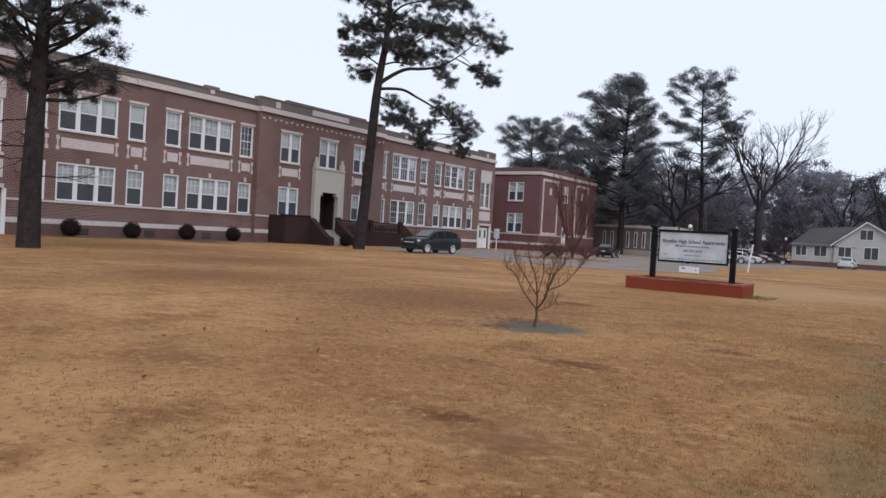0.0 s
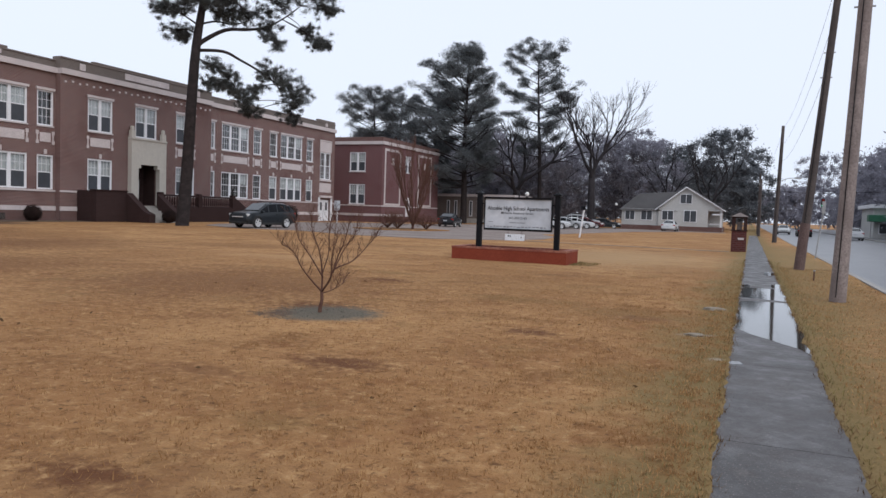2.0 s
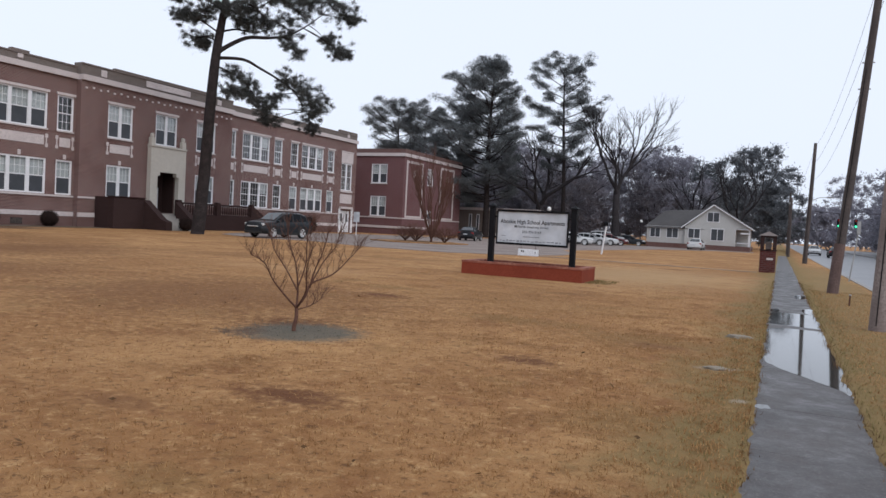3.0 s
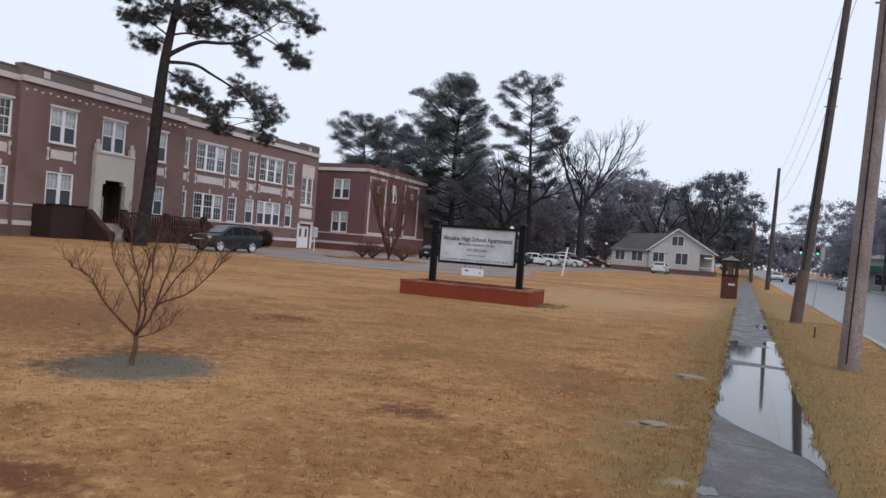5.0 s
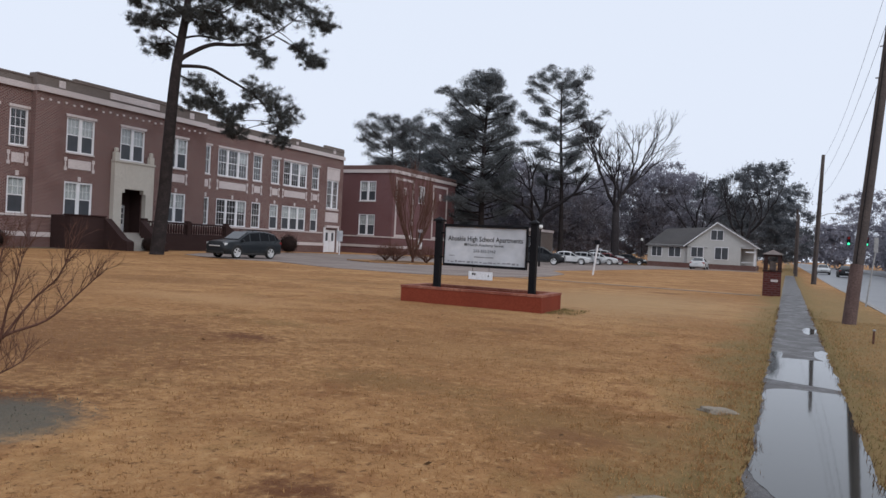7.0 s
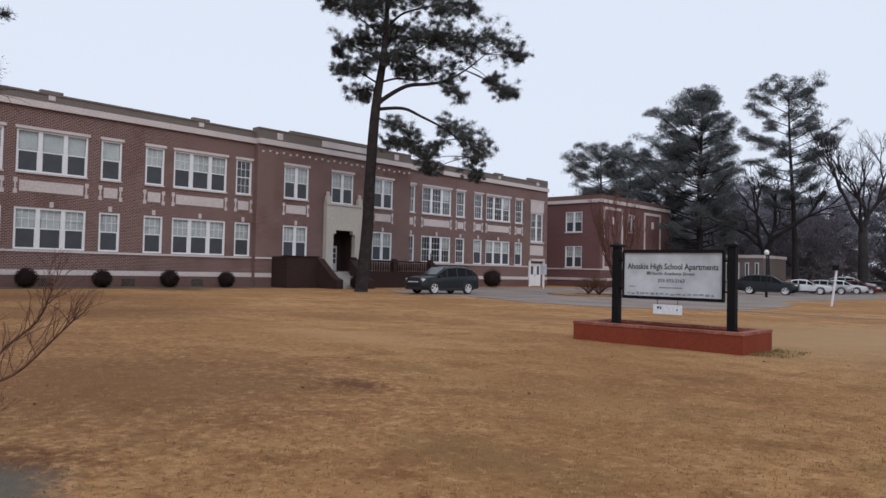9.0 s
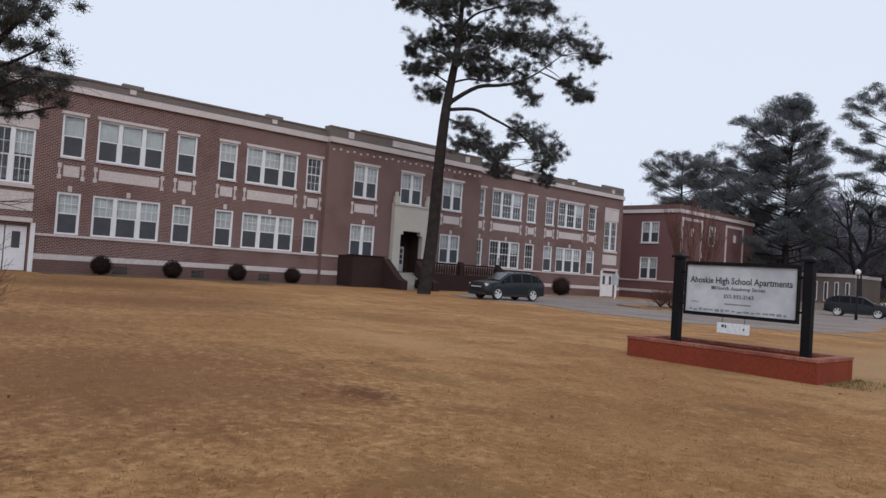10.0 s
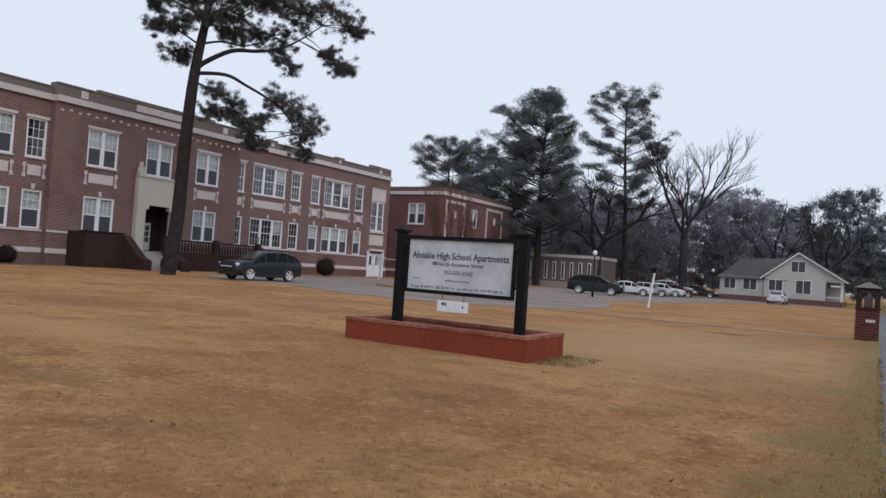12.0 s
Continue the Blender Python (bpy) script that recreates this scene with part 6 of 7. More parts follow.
    part("rear_bumper", a_box(xr - 0.05, xr + 0.2, -W * 0.85, W * 0.85, 0.36, 0.55, 0.04), paint, car, local=True)
    part("number_plate", a_box(xr - 0.062, xr - 0.03, -0.2, 0.2, 0.62, 0.74, 0.004), M_SIGN, car, local=True)
    car.rotation_euler.z = radians(heading)
    return car


P_SUV = car_paint("grey_green_paint", (0.017, 0.021, 0.025))
P_BLACK = car_paint("black_car_paint", (0.01, 0.011, 0.014))
P_WHITE = car_paint("white_car_paint", (0.62, 0.63, 0.64))
P_SILVER = car_paint("silver_car_paint", (0.36, 0.37, 0.38))
P_MAROON = car_paint("maroon_car_paint", (0.12, 0.025, 0.025))
build_car("suv", (-32.35, 45.7), -97.5, P_SUV, "dark grey-green sport utility vehicle parked before the school", rack=True).scale = (0.96, 0.97, 1.0)
build_car("sedan", (-29.8, 75.0), 100, P_BLACK, "dark sedan parked behind the grass island")
build_car("suv", (-22.8, 79.5), 12, P_BLACK, "black sport utility vehicle parked in the lot")
build_car("sedan", (-22.0, 88.0), 8, P_WHITE, "white sedan parked in the lot")
build_car("sedan", (-21.4, 93.0), 8, P_SILVER, "pale silver sedan parked in the lot")
build_car("sedan", (-20.9, 97.0), 8, P_WHITE, "white sedan parked near the lot's edge")
build_car("sedan", (-20.4, 101.0), 8, P_MAROON, "maroon sedan parked in the lot")
build_car("suv", (-21.9, 104.8), 8, P_SILVER, "silver sport utility vehicle at the back of the lot")
build_car("sedan", (-19.4, 108.5), 8, P_BLACK, "black sedan parked near the white house")
build_car("sedan", (-9.7, 103.0), 89, P_WHITE, "white sedan seen from behind near the house")
build_car("sedan", (4.9, 128.0), -90, P_WHITE, "white car on the street far off")
build_car("sedan", (6.8, 112.0), 90, P_BLACK, "dark car on the street far off")
build_car("sedan", (11.3, 100.0), 90, P_WHITE, "white car at the far kerb of the street")


# ---- round clipped bushes ----
def leaf_ball(rng, c, r, n, size):
    d = rng.normal(size=(n, 3))
    d /= np.linalg.norm(d, axis=1, keepdims=True)
    lump = 1 + 0.08 * np.sin(d[:, :1] * 7 + c[1]) * np.cos(d[:, 1:2] * 6)
    p = np.asarray(c) + d * r * lump * (0.82 + 0.2 * rng.random((n, 1)))
    a = np.cross(d + 0.5 * rng.normal(size=(n, 3)), rng.normal(size=(n, 3)))
    a /= np.linalg.norm(a, axis=1, keepdims=True)
    b = np.cross(a, d)
    s = size * (0.6 + 0.8 * rng.random((n, 1)))
    return np.stack([p - a * s, p + a * s, p + b * s * 1.6], axis=1).reshape(-1, 3)


def bush(x, y, r, seed, squash=0.95):
    z0 = G(x, y)
    b = thing("clipped_bush", (x, y, z0), "round clipped dark evergreen bush by the school wall", "bush", "round bushes")
    core = bmesh.new()
    bmesh.ops.create_icosphere(core, subdivisions=2, radius=r * 0.86)
    for v in core.verts:
        v.co *= 1 + 0.08 * noise.noise(v.co * 2.5)
        v.co.z *= squash
    bmesh.ops.translate(core, verts=core.verts[:], vec=(x, y, z0 + r * 0.92))
    part("core", core, M_HEDGE, b, "dense inner twigs")
    soup("leaves", leaf_ball(np.random.default_rng(seed), (x, y, z0 + r * 0.95), r, 2600, 0.035), 3, M_HEDGE, b)


for i, (x, y, r) in enumerate(((-45.9, 24.9, 0.62), (-45.9, 29.2, 0.6), (-45.9, 33.6, 0.63), (-45.9, 37.8, 0.6), (-43.4, 64.8, 0.95), (-43.8, 60.4, 0.8), (-42.0, 46.6, 0.55))):
    bush(x, y, r, i)


# ---- white house behind the lot ----
def build_house():
    h = thing("white_house", (-10.5, 116, -0.07), "white sided bungalow with grey shingle roof and front gable", "house")
    y0, y1, base = 112.0, 124.0, 0.15
    xl, xg, xr = -17.6, -12.3, -3.6
    part("foundation", a_box(xl + 0.02, xr - 0.02, y0 + 0.02, y1, base - 0.5, base + 0.45), M_BRICK_DARK, h)
    bm = bmesh.new()
    box(bm, xl, xg, y0 + 0.3, y1, base + 0.45, 3.0)
    part("wall", bm, M_SIDING, h, "white siding wall")
    bm = bmesh.new()
    px = (xg + xr) / 2 - 0.6
    prof = [(xg, base + 0.45), (xr - 1.9, base + 0.45), (xr - 1.9, 3.05), (xr, 3.05), (px, 6.2), (xg, 3.05)]
    a, b = [bm.verts.new((x, y0, z)) for x, z in prof], [bm.verts.new((x, y1, z)) for x, z in prof]
    bm.faces.new(a), bm.faces.new(b[::-1])
    for i in range(6):
        bm.faces.new((a[i], b[i], b[(i + 1) % 6], a[(i + 1) % 6]))
    part("gable_wall", bm, M_SIDING, h, "white gabled front wall")

    def slab(p, q, y_a, y_b, t, name="roof"):
        bm = bmesh.new()
        v = [bm.verts.new((x, y, z + dz)) for dz in (0, t) for x, z, y in ((p[0], p[1], y_a), (q[0], q[1], y_a), (q[0], q[1], y_b), (p[0], p[1], y_b))]
        for f in ((3, 2, 1, 0), (4, 5, 6, 7), (0, 1, 5, 4), (1, 2, 6, 5), (2, 3, 7, 6), (3, 0, 4, 7)):
            bm.faces.new([v[i] for i in f])
        return part(name, bm, M_PANEL_WOOD, h, "grey shingle roof")
    slab((xg - 0.4, 2.9), (px, 6.24), y0 - 0.4, y1 + 0.3, 0.16)
    slab((px + 0.001, 6.24), (xr + 0.4, 2.9), y0 - 0.4, y1 + 0.3, 0.16)
    bm = bmesh.new()
    yr = 118
    pts = [(xl - 0.4, y0 - 0.1, 2.75), (xg + 2.6, y0 - 0.1, 2.75), (px, yr, 5.9), (xl + 1.6, yr, 5.4), (xl - 0.4, y1 + 0.2, 2.75), (xg + 2.6, y1 + 0.2, 2.75)]
    v = [bm.verts.new(p) for p in pts]
    for f in ((0, 1, 2, 3), (3, 2, 5, 4), (0, 3, 4), (0, 4, 5, 1), (1, 5, 2)):
        bm.faces.new([v[i] for i in f])
    part("roof", bm, M_PANEL_WOOD, h, "grey shingle side roof")
    for k, (p, q) in enumerate((((xg - 0.45, 2.86), (px, 6.2)), ((px, 6.2), (xr + 0.45, 2.86)))):
        bm = bmesh.new()
        tube(bm, [(p[0], y0 - 0.42, p[1]), (q[0], y0 - 0.42, q[1])], [0.09, 0.09], 4)
        part("barge_board", bm, M_WHITE, h)

    def pane_pair(x, z, w, hh, y):
        wdw = part("window", a_box(x - w / 2 - 0.09, x + w / 2 + 0.09, y - 0.05, y - 0.002, z - 0.09, z + hh + 0.09, 0.01), M_WHITE, h)
        for a in (x - w / 2, x + 0.04):
            part("pane", a_box(a, a + w / 2 - 0.04, y - 0.062, y - 0.052, z, z + hh), M_SCREEN, wdw)
    pane_pair(-16.4, 1.4, 1.3, 1.25, y0 + 0.3), pane_pair(-14.0, 1.4, 1.5, 1.3, y0 + 0.3)
    pane_pair(-11.0, 1.5, 1.5, 1.25, y0), pane_pair(-7.9, 1.3, 1.6, 1.55, y0), pane_pair(px, 3.9, 1.5, 1.25, y0)
    part("porch_roof", a_box(xr - 1.88, xr, y0 + 0.1, y0 + 3, 2.9, 3.04), M_WHITE, h)
    for x in (xr - 0.16, ):
        part("porch_post", a_box(x - 0.12, x + 0.12, y0 + 0.15, y0 + 0.4, base - 0.4, 2.9), M_WHITE, h)
    part("porch_wall", a_box(xr - 1.88, xr, y0 + 3, y0 + 3.2, base - 0.4, 2.9), M_SIDING, h)
    part("porch_rail", a_box(xr - 1.86, xr - 0.3, y0 + 0.2, y0 + 0.3, 1.0, 1.1), M_WHITE, h)
    part("awning", a_box(xr - 1.3, xr - 0.3, y0 - 0.5, y0 + 0.1, 2.3, 2.5, 0.03), M_WHITE, h, "small pale awning")


build_house()


def build_low_wing():
    b = thing("low_brick_building", (-38, 108, -0.07), "single-storey brick building with tall white windows", "building")
    y0 = 107.0
    # grey brick here: distance haze put into the wall colour
    part("wall", a_box(-50, -32.6, y0, 116, -0.3, 4.0), M_BRICK_GREY, b)
    part("cornice", a_box(-50.1, -32.5, y0 - 0.12, 116.1, 4.002, 4.4), M_STONE, b, "pale flat eave")
    part("base", a_box(-50.04, -32.56, y0 - 0.05, y0 - 0.002, -0.3, 0.7), M_CONCRETE, b)
    for i in range(9):
        x = -43.6 + 1.25 * i
        w = part("window", a_box(x, x + 0.5, y0 - 0.06, y0 - 0.002, 1.0, 3.4, 0.01), M_WHITE, b)
        part("pane", a_box(x + 0.1, x + 0.4, y0 - 0.072, y0 - 0.062, 1.1, 3.3), M_SCREEN, w)


build_low_wing()


# ---- lamps, posts, signals ----
def lamp_post(x, y, h):
    z0 = G(x, y)
    p = thing("lamp_post", (x, y, z0), "dark metal lamp post with white globe", "street lamp", "globe lamps")
    part("pole", a_tube([(x, y, z0 - 0.1), (x, y, z0 + 0.5), (x, y, z0 + 0.55), (x, y, z0 + h - 0.45)], [0.1, 0.1, 0.055, 0.045], 10), M_BLACK, p, smooth=True)
    part("collar", a_tube([(x, y, z0 + h - 0.45), (x, y, z0 + h - 0.38)], [0.09, 0.13], 10), M_BLACK, p)
    bm = bmesh.new()
    bmesh.ops.create_uvsphere(bm, u_segments=14, v_segments=10, radius=0.19)
    for v in bm.verts:
        v.co.z *= 1.15
    bmesh.ops.translate(bm, verts=bm.verts[:], vec=(x, y, z0 + h - 0.18))
    part("globe", bm, M_GLOBE, p, "white lamp globe", smooth=True)
    part("cap", a_tube([(x, y, z0 + h + 0.02), (x, y, z0 + h + 0.12)], [0.06, 0.01], 8), M_BLACK, p)


lamp_post(-19.8, 70.0, 3.75), lamp_post(-18.0, 109.5, 3.7)

wp = thing("white_post", (-11.4, 55.8, -0.05), "slim white wooden marker post with small dark bracket", "post")
part("post", a_tube([(-11.5, 55.8, -0.25), (-11.25, 55.9, 2.0)], [0.06, 0.06], 4), M_WHITE, wp)
part("sign_plate", a_box(-11.45, -11.1, 55.78, 55.8, 2.02, 2.3, 0.01), M_BLACK, wp, "small dark plate")
ds = thing("drive_sign", (-40.0, 68.5, -0.07), "small white sign board on a post by the driveway", "sign")
part("post", a_tube([(-40, 68.5, -0.3), (-40, 68.5, 1.6)], [0.05, 0.05], 6), M_WHITE, ds)
part("board", a_box(-40.35, -39.65, 68.43, 68.47, 1.3, 2.35, 0.01), M_SIGN, ds, "white board")
rs = thing("road_sign", (2.85, 38.6, 0), "thin leaning metal sign post seen edge-on by the kerb", "road sign")
part("post", a_tube([(2.85, 38.6, -0.1), (3.1, 38.7, 2.2)], [0.03, 0.03], 6), M_METAL, rs)
part("plate", a_box(3.02, 3.16, 38.64, 38.68, 2.0, 2.55, 0.01), M_METAL, rs, "grey metal plate")
stake = thing("marker_stake", (1.78, 24.3, 0), "short rusty metal stake in the grass verge", "stake")
part("rod", a_tube([(1.78, 24.3, -0.1), (1.79, 24.32, 0.26)], [0.025, 0.02], 6), M_TWIG, stake)
part("cap", a_tube([(1.79, 24.32, 0.26), (1.79, 24.32, 0.29)], [0.032, 0.03], 6), M_METAL, stake)


def signal(x, y, z):
    s = thing("traffic_signal", (x, y, z), "dark hanging traffic signal showing green", "traffic light", "signals")
    part("housing", a_box(x - 0.2, x + 0.2, y - 0.12, y + 0.12, z, z + 1.1, 0.04), M_BLACK, s)
    for k, m in enumerate((M_GO, M_BLACK, M_RED)):
        bm = lathe([(0.15, -0.03), (0.12, -0.05), (0.001, -0.06)], 14)
        bmesh.ops.translate(bm, verts=bm.verts[:], vec=(x, y - 0.12, z + 0.2 + 0.35 * k))
        part("lens", bm, m, s)
    part("hanger", a_tube([(x, y, z + 1.1), (x, y, z + 1.75)], [0.03, 0.03], 6), M_BLACK, s)


signal(6.7, 108, 3.75), signal(8.6, 108, 3.75)
span = part("signal_wire", a_tube([(1.0, 108, 5.9), (6.7, 108, 5.5), (8.6, 108, 5.5), (16, 108, 5.9)], [0.025] * 4, 5), M_BLACK)
tagged(span, "dark span wire carrying the traffic signals", "wire")
for x in (1.0, 16.0):
    sp = thing("signal_pole", (x, 108, -0.07), "tall dark wooden pole carrying the signal wire", "utility pole", "signal poles")
    part("shaft", a_tube([(x, 108, -0.4), (x, 108, 8)], [0.15, 0.12], 10), M_POLE_DARK, sp)
    part("collar", a_tube([(x, 108, 6.5), (x, 108, 6.75)], [0.15, 0.15], 10), M_METAL, sp)
cross = thing("crossarm_pole", (17.5, 84, -0.07), "wooden power pole with crossarm across the street", "utility pole")
part("shaft", a_tube([(17.5, 84, -0.4), (17.5, 84, 9.2)], [0.15, 0.11], 10), M_POLE_DARK, cross)
part("crossarm", a_box(16.1, 18.9, 83.85, 83.97, 8.7, 8.85), M_POLE_DARK, cross)
for x in (16.25, 17.0, 18.0, 18.75):
    part("insulator", a_tube([(x, 83.91, 8.85), (x, 83.91, 9.02)], [0.05, 0.03], 8), M_STONE, cross)
arm = thing("street_light", (2.4, 80, -0.07), "cobra-head street light on a wooden pole", "street lamp")
part("pole", a_tube([(2.3, 80, -0.4), (2.38, 80, 6.2)], [0.13, 0.1], 10), M_POLE_DARK, arm)
part("arm", a_tube([(2.38, 80, 5.5), (3.2, 80, 5.85), (3.9, 80, 5.9)], [0.035, 0.03, 0.03], 6), M_METAL, arm)
part("head", a_box(3.8, 4.4, 79.88, 80.12, 5.83, 5.96, 0.04), M_METAL, arm)


# ---- across the street ----
def far_store():
    s = thing("roadside_building", (21, 112, -0.07), "low pale roadside building with green awning", "building")
    part("wall", a_box(15.0, 32, 112.5, 124, -0.3, 3.9), M_SIDING, s)
    part("roof", a_box(14.5, 32.5, 112, 124.5, 3.902, 4.4), M_WHITE, s)
    part("awning", a_box(14.2, 31, 110.4, 112.49, 2.1, 3.0, 0.06), M_GREEN, s, "green awning")
    for k in range(5):
        part("awning_post", a_box(14.4 + 4 * k, 14.5 + 4 * k, 110.5, 110.6, -0.3, 2.102), M_METAL, s)
        w = part("window", a_box(15.6 + 3.2 * k, 17.6 + 3.2 * k, 112.44, 112.498, 0.5, 1.95), M_WHITE, s)
        part("pane", a_box(15.7 + 3.2 * k, 17.5 + 3.2 * k, 112.425, 112.438, 0.6, 1.85), M_SCREEN, w)


far_store()
hedge = thing("dark_hedge", (20, 66, 0), "long dark clipped hedge across the street", "hedge")
bm = bmesh.new()
box(bm, 16.2, 24, 62, 65, -0.3, 1.5)
part("core", bm, M_HEDGE, hedge)
rng = np.random.default_rng(2)
q = np.column_stack([rng.uniform(16.1, 24, 90), rng.uniform(61.9, 65.1, 90), rng.uniform(0.3, 1.55, 90)])
soup("leaves", tri_cloud(rng, q, np.full(90, 0.5), 50, 0.16, 0.06), 3, M_HEDGE, hedge)


# ---- far woods ----
def woods(name, spots, seed, label, material, count=46, leaf=0.9, w=0.26, clusters=70):
    rng = np.random.default_rng(seed)
    allv = []
    for x, y, h, r in spots:
        n = clusters
        u = rng.random(n)
        a = rng.random(n) * 2 * np.pi
        z = h * (0.08 + 0.9 * u)
        reach = r * np.sqrt(np.clip(1.05 - (np.abs(u - 0.42) / 0.62) ** 2, 0.05, 1)) * rng.random(n) ** 0.4
        c = np.column_stack([x + np.cos(a) * reach, y + np.sin(a) * reach, 0.2 + z])
        allv.append(tri_cloud(rng, c, r * (0.16 + 0.16 * rng.random(n)), count, leaf, w))
    ob = soup(name, np.concatenate(allv), 3, material)
    return tagged(ob, label, "woods", kind="stuff")


rw = random.Random(9)
back = [(-95 + 5.2 * i + rw.uniform(-2, 2), 132 + rw.uniform(-6, 10), rw.uniform(11, 17), rw.uniform(4.5, 6.5)) for i in range(16)]
bare_back = [(x + 2.5, y - 4, h * 0.9, r) for x, y, h, r in back[::2]]
back += [(-92 + 7 * i + rw.uniform(-2, 2), 150 + rw.uniform(-5, 5), rw.uniform(15, 20), rw.uniform(5, 7)) for i in range(12)]
woods("far_woods", back, 1, "dark mixed winter woods behind the lot", M_FOLIAGE_HAZED, 130, 0.4, 0.085, 105)
woods("leafless_woods", bare_back, 6, "grey-brown leafless trees before the evergreen woods", M_TWIG_HAZED, 50, 1.0, 0.05)
woods("street_end_woods", [(-9, 150, 17, 5), (-3.5, 152, 19, 5.2), (-14, 146, 15, 5), (0, 172, 17, 5), (-6, 165, 20, 6), (-11, 158, 13, 5), (-1.2, 140, 12, 3.0)], 2, "dark evergreen trees beyond the white house", M_EVERGREEN_HAZED, 150, 0.4, 0.08, 100)
across = [(19 + rw.uniform(0, 5), 92 + 9 * i, rw.uniform(9, 15), rw.uniform(4, 5.5)) for i in range(11)]
across += [(27 + rw.uniform(0, 14), 66 + 10 * i, rw.uniform(9, 14), rw.uniform(4.5, 6)) for i in range(12)]
across += [(16, 200, 18, 5), (15.8, 235, 21, 5.5), (20, 180, 17, 6), (22, 160, 16, 6), (21, 142, 14, 5.5), (27, 132, 15, 6)]
woods("near_roadside_trees", [(20.5, 88, 10, 4), (25, 82, 11, 4.5), (31, 72, 11, 5), (27, 96, 13, 5), (36, 64, 10, 5)], 7, "dark evergreen trees behind the roadside building", M_NEEDLE_MID, 80, 0.4, 0.1, 80)
woods("roadside_woods", across, 3, "dark pines and bare trees across the street", M_FOLIAGE_HAZED, 75, 0.5, 0.1, 85)
far = [(-140 + 11 * i + rw.uniform(-4, 4), 270 + rw.uniform(-15, 25), rw.uniform(12, 20), rw.uniform(6, 9)) for i in range(30) if not -4 < -140 + 11 * i < 14]
far += [(3, 430, 15, 8), (11, 445, 17, 8), (20, 440, 19, 9)]
woods("distant_woods", far, 4, "distant tree line with haze in its grey colour", M_FOLIAGE_HAZED, 30, 1.6, 0.5, 50)
for i in range(5):
    bare_tree((-62 + 14 * i, 128 + 3 * (i % 2)), 4, 0.35, 60 + i, 5, 3.4, 0.32, 0.25, "leafless hardwood among the far woods", arms=4)
for i, (x, y) in enumerate(((-13, 127), (21, 96))):
    bare_tree((x, y), 4, 0.3, 80 + i, 5, 3.2, 0.32, 0.25, "leafless hardwood behind the roofs", arms=4)

# ---- grass, leaves, litter ----
def grass(name, x, y, material, label, length, width, seed, lie=0.9):
    rng = np.random.default_rng(seed)
    n = len(x)
    z = np.array([ground_z(a, b) for a, b in zip(x, y)])
    base = np.column_stack([x, y, z - 0.004])
    a = rng.random(n) * 2 * np.pi
    tilt = lie * rng.random(n) ** 0.6
    L = length * (0.5 + rng.random(n))
    tip = base + np.column_stack([np.cos(a) * np.sin(tilt * 1.4) * L, np.sin(a) * np.sin(tilt * 1.4) * L, np.cos(tilt * 1.4) * L])
    s = np.column_stack([-np.sin(a), np.cos(a), np.zeros(n)]) * (width * (0.6 + 0.8 * rng.random((n, 1))))
    ob = soup(name, np.stack([base - s, base + s, tip], axis=1).reshape(-1, 3), 3, material)
    return tagged(ob, label, "grass", kind="stuff")


rg = np.random.default_rng(31)
n = 620000
gx, gy = -0.02 - 10.5 * rg.random(n) ** 1.35, 3 + 24 * rg.random(n) ** 1.1
far_off = np.hypot(gx, gy - np.clip(gy, 1.5, 13.5))
keep = (rg.random(n) < np.exp(-(np.maximum(far_off, 0) ** 1.5) / 22)) & ~((gx > -9) & (gx < -5) & (gy > 24.5) & (gy < 26.4)) & ~((gx + 5.5) ** 2 + (gy - 11.5) ** 2 < 0.85)
for px, py, size, stretch, c in LAWN_PATCHES:
    if c in (EARTH, WORN, SAND):
        keep &= (((gx - px) / stretch) ** 2 + (gy - py) ** 2 > (size * 0.95 * (0.6 + 0.8 * rg.random(n))) ** 2) | (rg.random(n) < 0.1)
gx, gy = gx[keep], gy[keep]
# blades stand in clumps, with thinner turf between
tone = np.array([noise.noise((a * 6.5, b * 6.5, 1.7)) + 0.6 * noise.noise((a * 15, b * 15, 5.1)) for a, b in zip(gx, gy)])
keep = rg.random(len(gx)) < np.clip(0.42 + 1.1 * tone, 0.1, 1)
gx, gy = gx[keep], gy[keep]
grass("lawn_grass", gx, gy, M_BLADE, "short matted dry tan grass blades", 0.034, 0.0036, 1, 1.05)
n = 26000
vx, vy = 1.0 + 2.0 * rg.random(n), 4 + 26 * rg.random(n)
grass("verge_grass", vx, vy, M_BLADE, "short dry grass of the roadside verge", 0.034, 0.005, 2, 1.05)
n = 9000
grass("verge_weeds", 0.95 + 2.0 * rg.random(n) ** 1.4, 4 + 26 * rg.random(n), M_GREENBLADE, "dull green weeds in the roadside verge", 0.034, 0.005, 12, 1.0)
n = 7000
ex = np.where(rg.random(n) < 0.5, -0.02 - 0.5 * rg.random(n) ** 2.2, 0.9 + 0.45 * rg.random(n) ** 2.2)
ey = 3 + 30 * rg.random(n)
grass("edge_grass", ex, ey, M_GREENBLADE, "green weeds along the sidewalk edges", 0.045, 0.005, 3, 1.0)


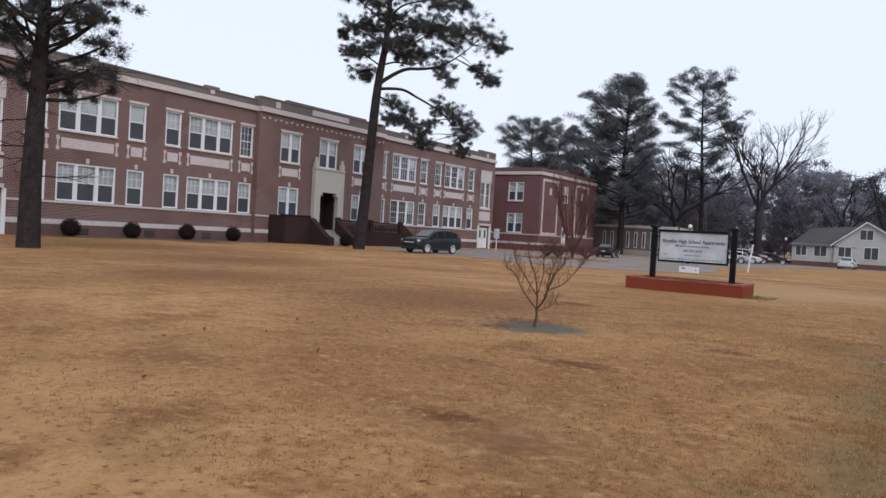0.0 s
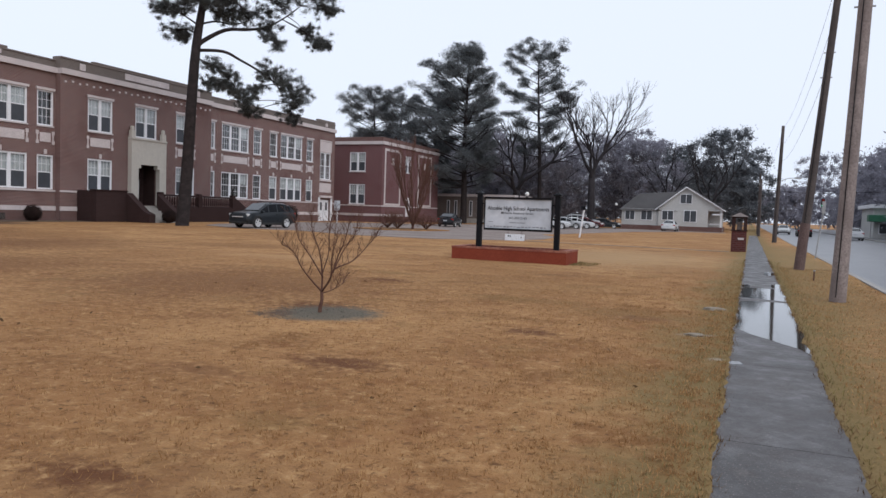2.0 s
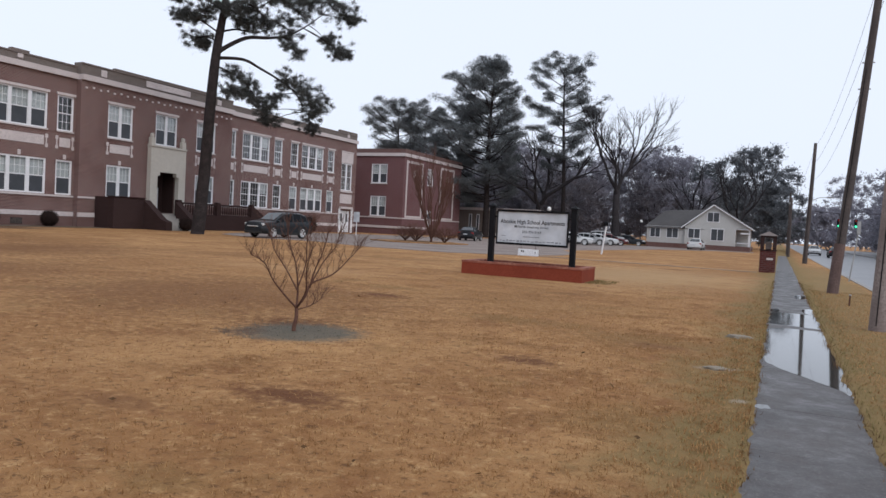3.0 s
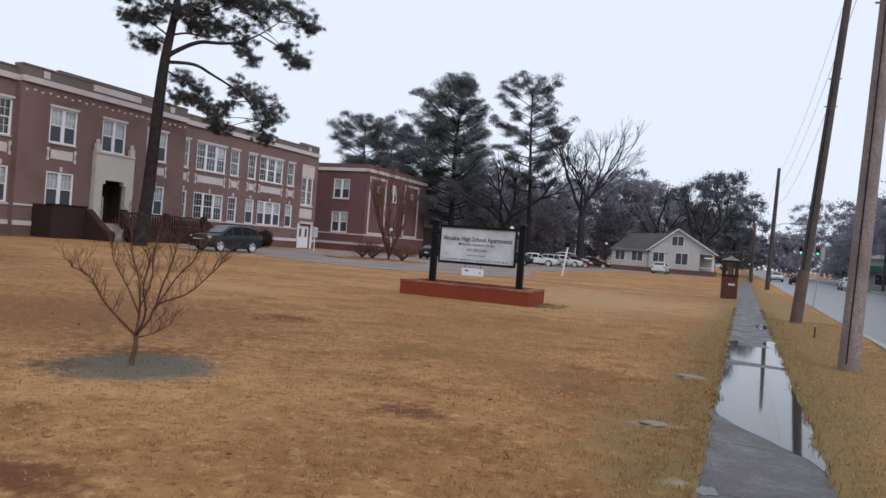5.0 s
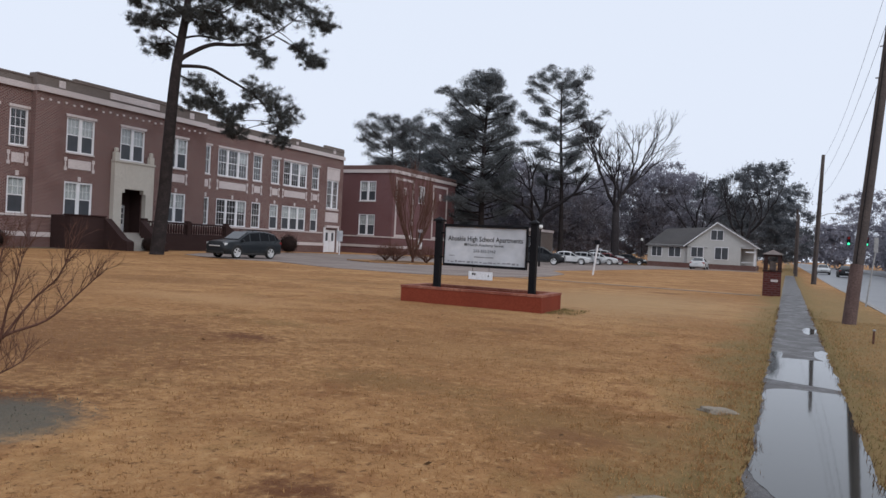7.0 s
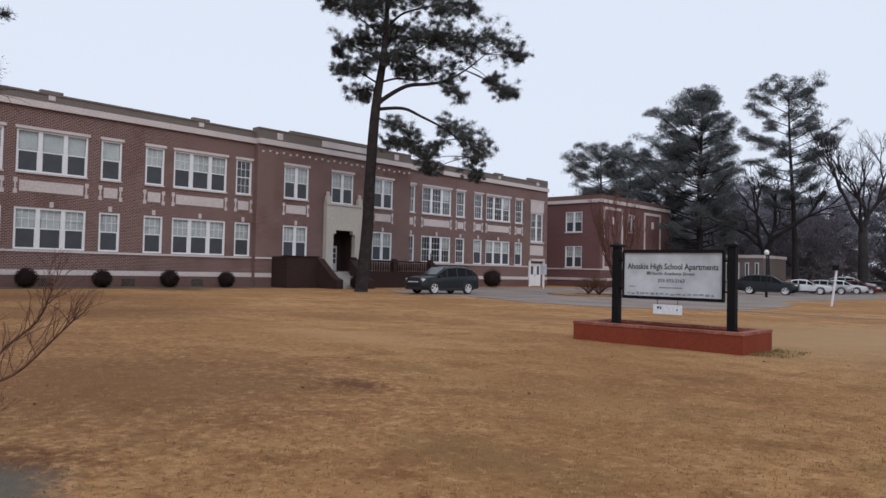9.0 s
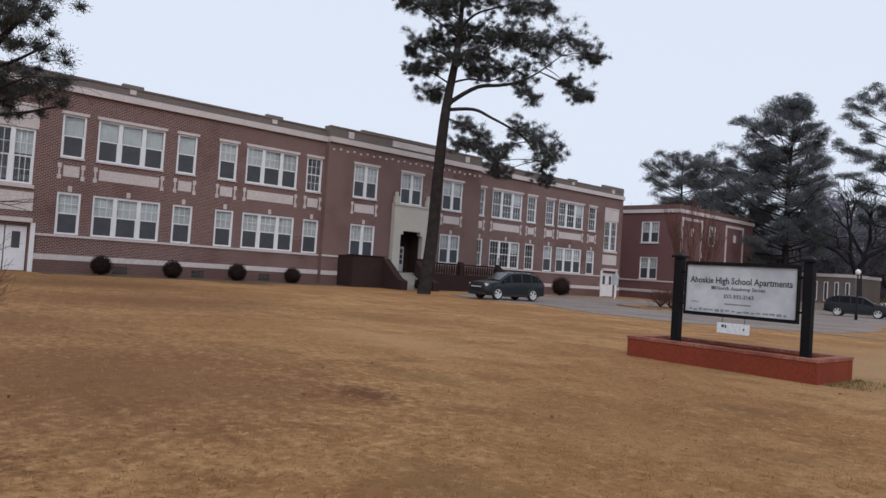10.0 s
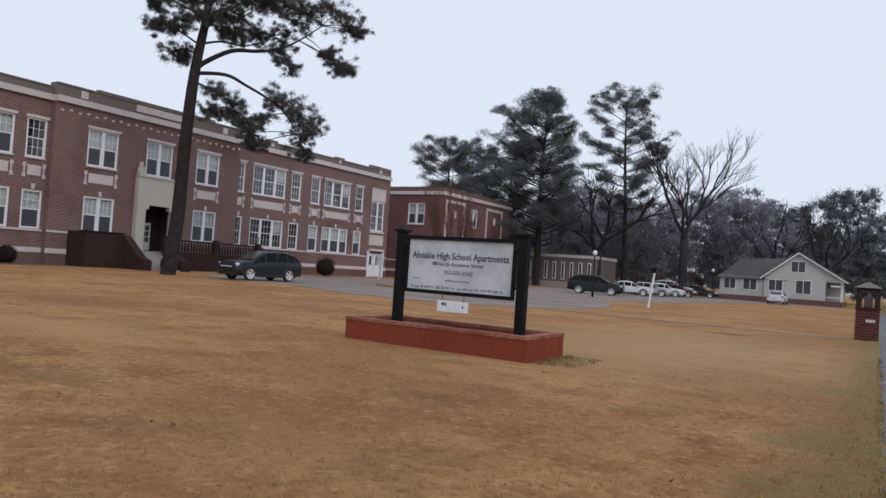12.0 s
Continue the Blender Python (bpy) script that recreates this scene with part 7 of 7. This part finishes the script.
# tufts that creep over the slab edges, in clumps
n = 5000
side = rg.random(n) < 0.55
cy = 2.5 + 32 * rg.random(300)
ky = cy[rg.integers(0, 300, n)] + 0.09 * rg.normal(size=n)
kx = np.where(side, 0.03 + 0.045 * rg.normal(size=n), 0.85 + 0.04 * rg.normal(size=n))
grass("edge_tufts", kx, ky, M_DEADLEAF, "dry brown grass tufts creeping over the slab edges", 0.06, 0.0045, 14, 1.1)
n = 1500
ra, rr_ = 6.28 * rg.random(n), 0.95 * rg.random(n) ** 0.6
grass("mulch_chips", -5.6 + ra * 0 + rr_ * np.cos(ra), 11.45 + rr_ * np.sin(ra), M_MULCH, "shredded grey mulch chips round the shrub", 0.022, 0.007, 15, 1.12)
n = 900
grass("planter_weeds", -5.0 + 0.7 * rg.random(n) ** 2, 24.7 + 1.7 * rg.random(n), M_GREENBLADE, "green weeds at the planter's foot", 0.06, 0.008, 9)


dug = [(px, py, size, stretch) for px, py, size, stretch, c in LAWN_PATCHES if c is EARTH and size < 0.6]
n = 70
tx = np.concatenate([px + stretch * size * (0.75 + 0.35 * rg.normal(size=n)) * np.cos(6.28 * rg.random(n)) for px, py, size, stretch in dug])
ty = np.concatenate([py + size * (0.75 + 0.35 * rg.normal(size=n)) * np.sin(6.28 * rg.random(n)) for px, py, size, stretch in dug])
grass("dry_tufts", tx, ty, M_BLADE, "taller dry grass tufts round the bare spots", 0.055, 0.004, 41, 1.0)


def field_stone(x, y, rx, ry, h, turn, seed):
    """A half-buried slab of pale concrete rubble."""
    z0 = ground_z(x, y)
    bm = bmesh.new()
    bmesh.ops.create_icosphere(bm, subdivisions=3, radius=1)
    for v in bm.verts:
        v.co *= 1 + 0.4 * noise.noise(v.co * 1.9 + Vector((seed, 0, 0))) + 0.14 * noise.noise(v.co * 5)
        v.co = Vector((v.co.x * rx, v.co.y * ry, (min(v.co.z, 0.75)) * h))
    bmesh.ops.rotate(bm, verts=bm.verts[:], cent=(0, 0, 0), matrix=Matrix.Rotation(radians(turn), 3, "Z"))
    bmesh.ops.translate(bm, verts=bm.verts[:], vec=(x, y, z0 + 0.01))
    return tagged(part("rubble_stone", bm, M_SOILSTONE, smooth=True), "pale half-buried rubble stone in the lawn edge", "stone", "rubble stones")


field_stone(-0.36, 15.6, 0.21, 0.10, 0.05, -12, 3)
field_stone(-0.45, 12.55, 0.13, 0.09, 0.022, 10, 8)


def litter(seed, n):
    rng = np.random.default_rng(seed)
    x, y = -0.3 - 9 * rng.random(n), 4 + 22 * rng.random(n)
    z = np.array([ground_z(a, b) for a, b in zip(x, y)]) + 0.03
    c = np.column_stack([x, y, z])
    a = rng.random((n, 1)) * 6.28
    s = 0.014 + 0.02 * rng.random((n, 1))
    u = np.hstack([np.cos(a), np.sin(a), 0.4 * rng.normal(size=(n, 1))]) * s
    v = np.hstack([-np.sin(a), np.cos(a), 0.4 * rng.normal(size=(n, 1))]) * s * 0.6
    ob = soup("fallen_leaves", np.stack([c - u, c - v, c + u, c + v], axis=1).reshape(-1, 3), 4, M_DEADLEAF)
    return tagged(ob, "scattered brown fallen leaves on the lawn", "leaves", kind="stuff")


litter(6, 130)
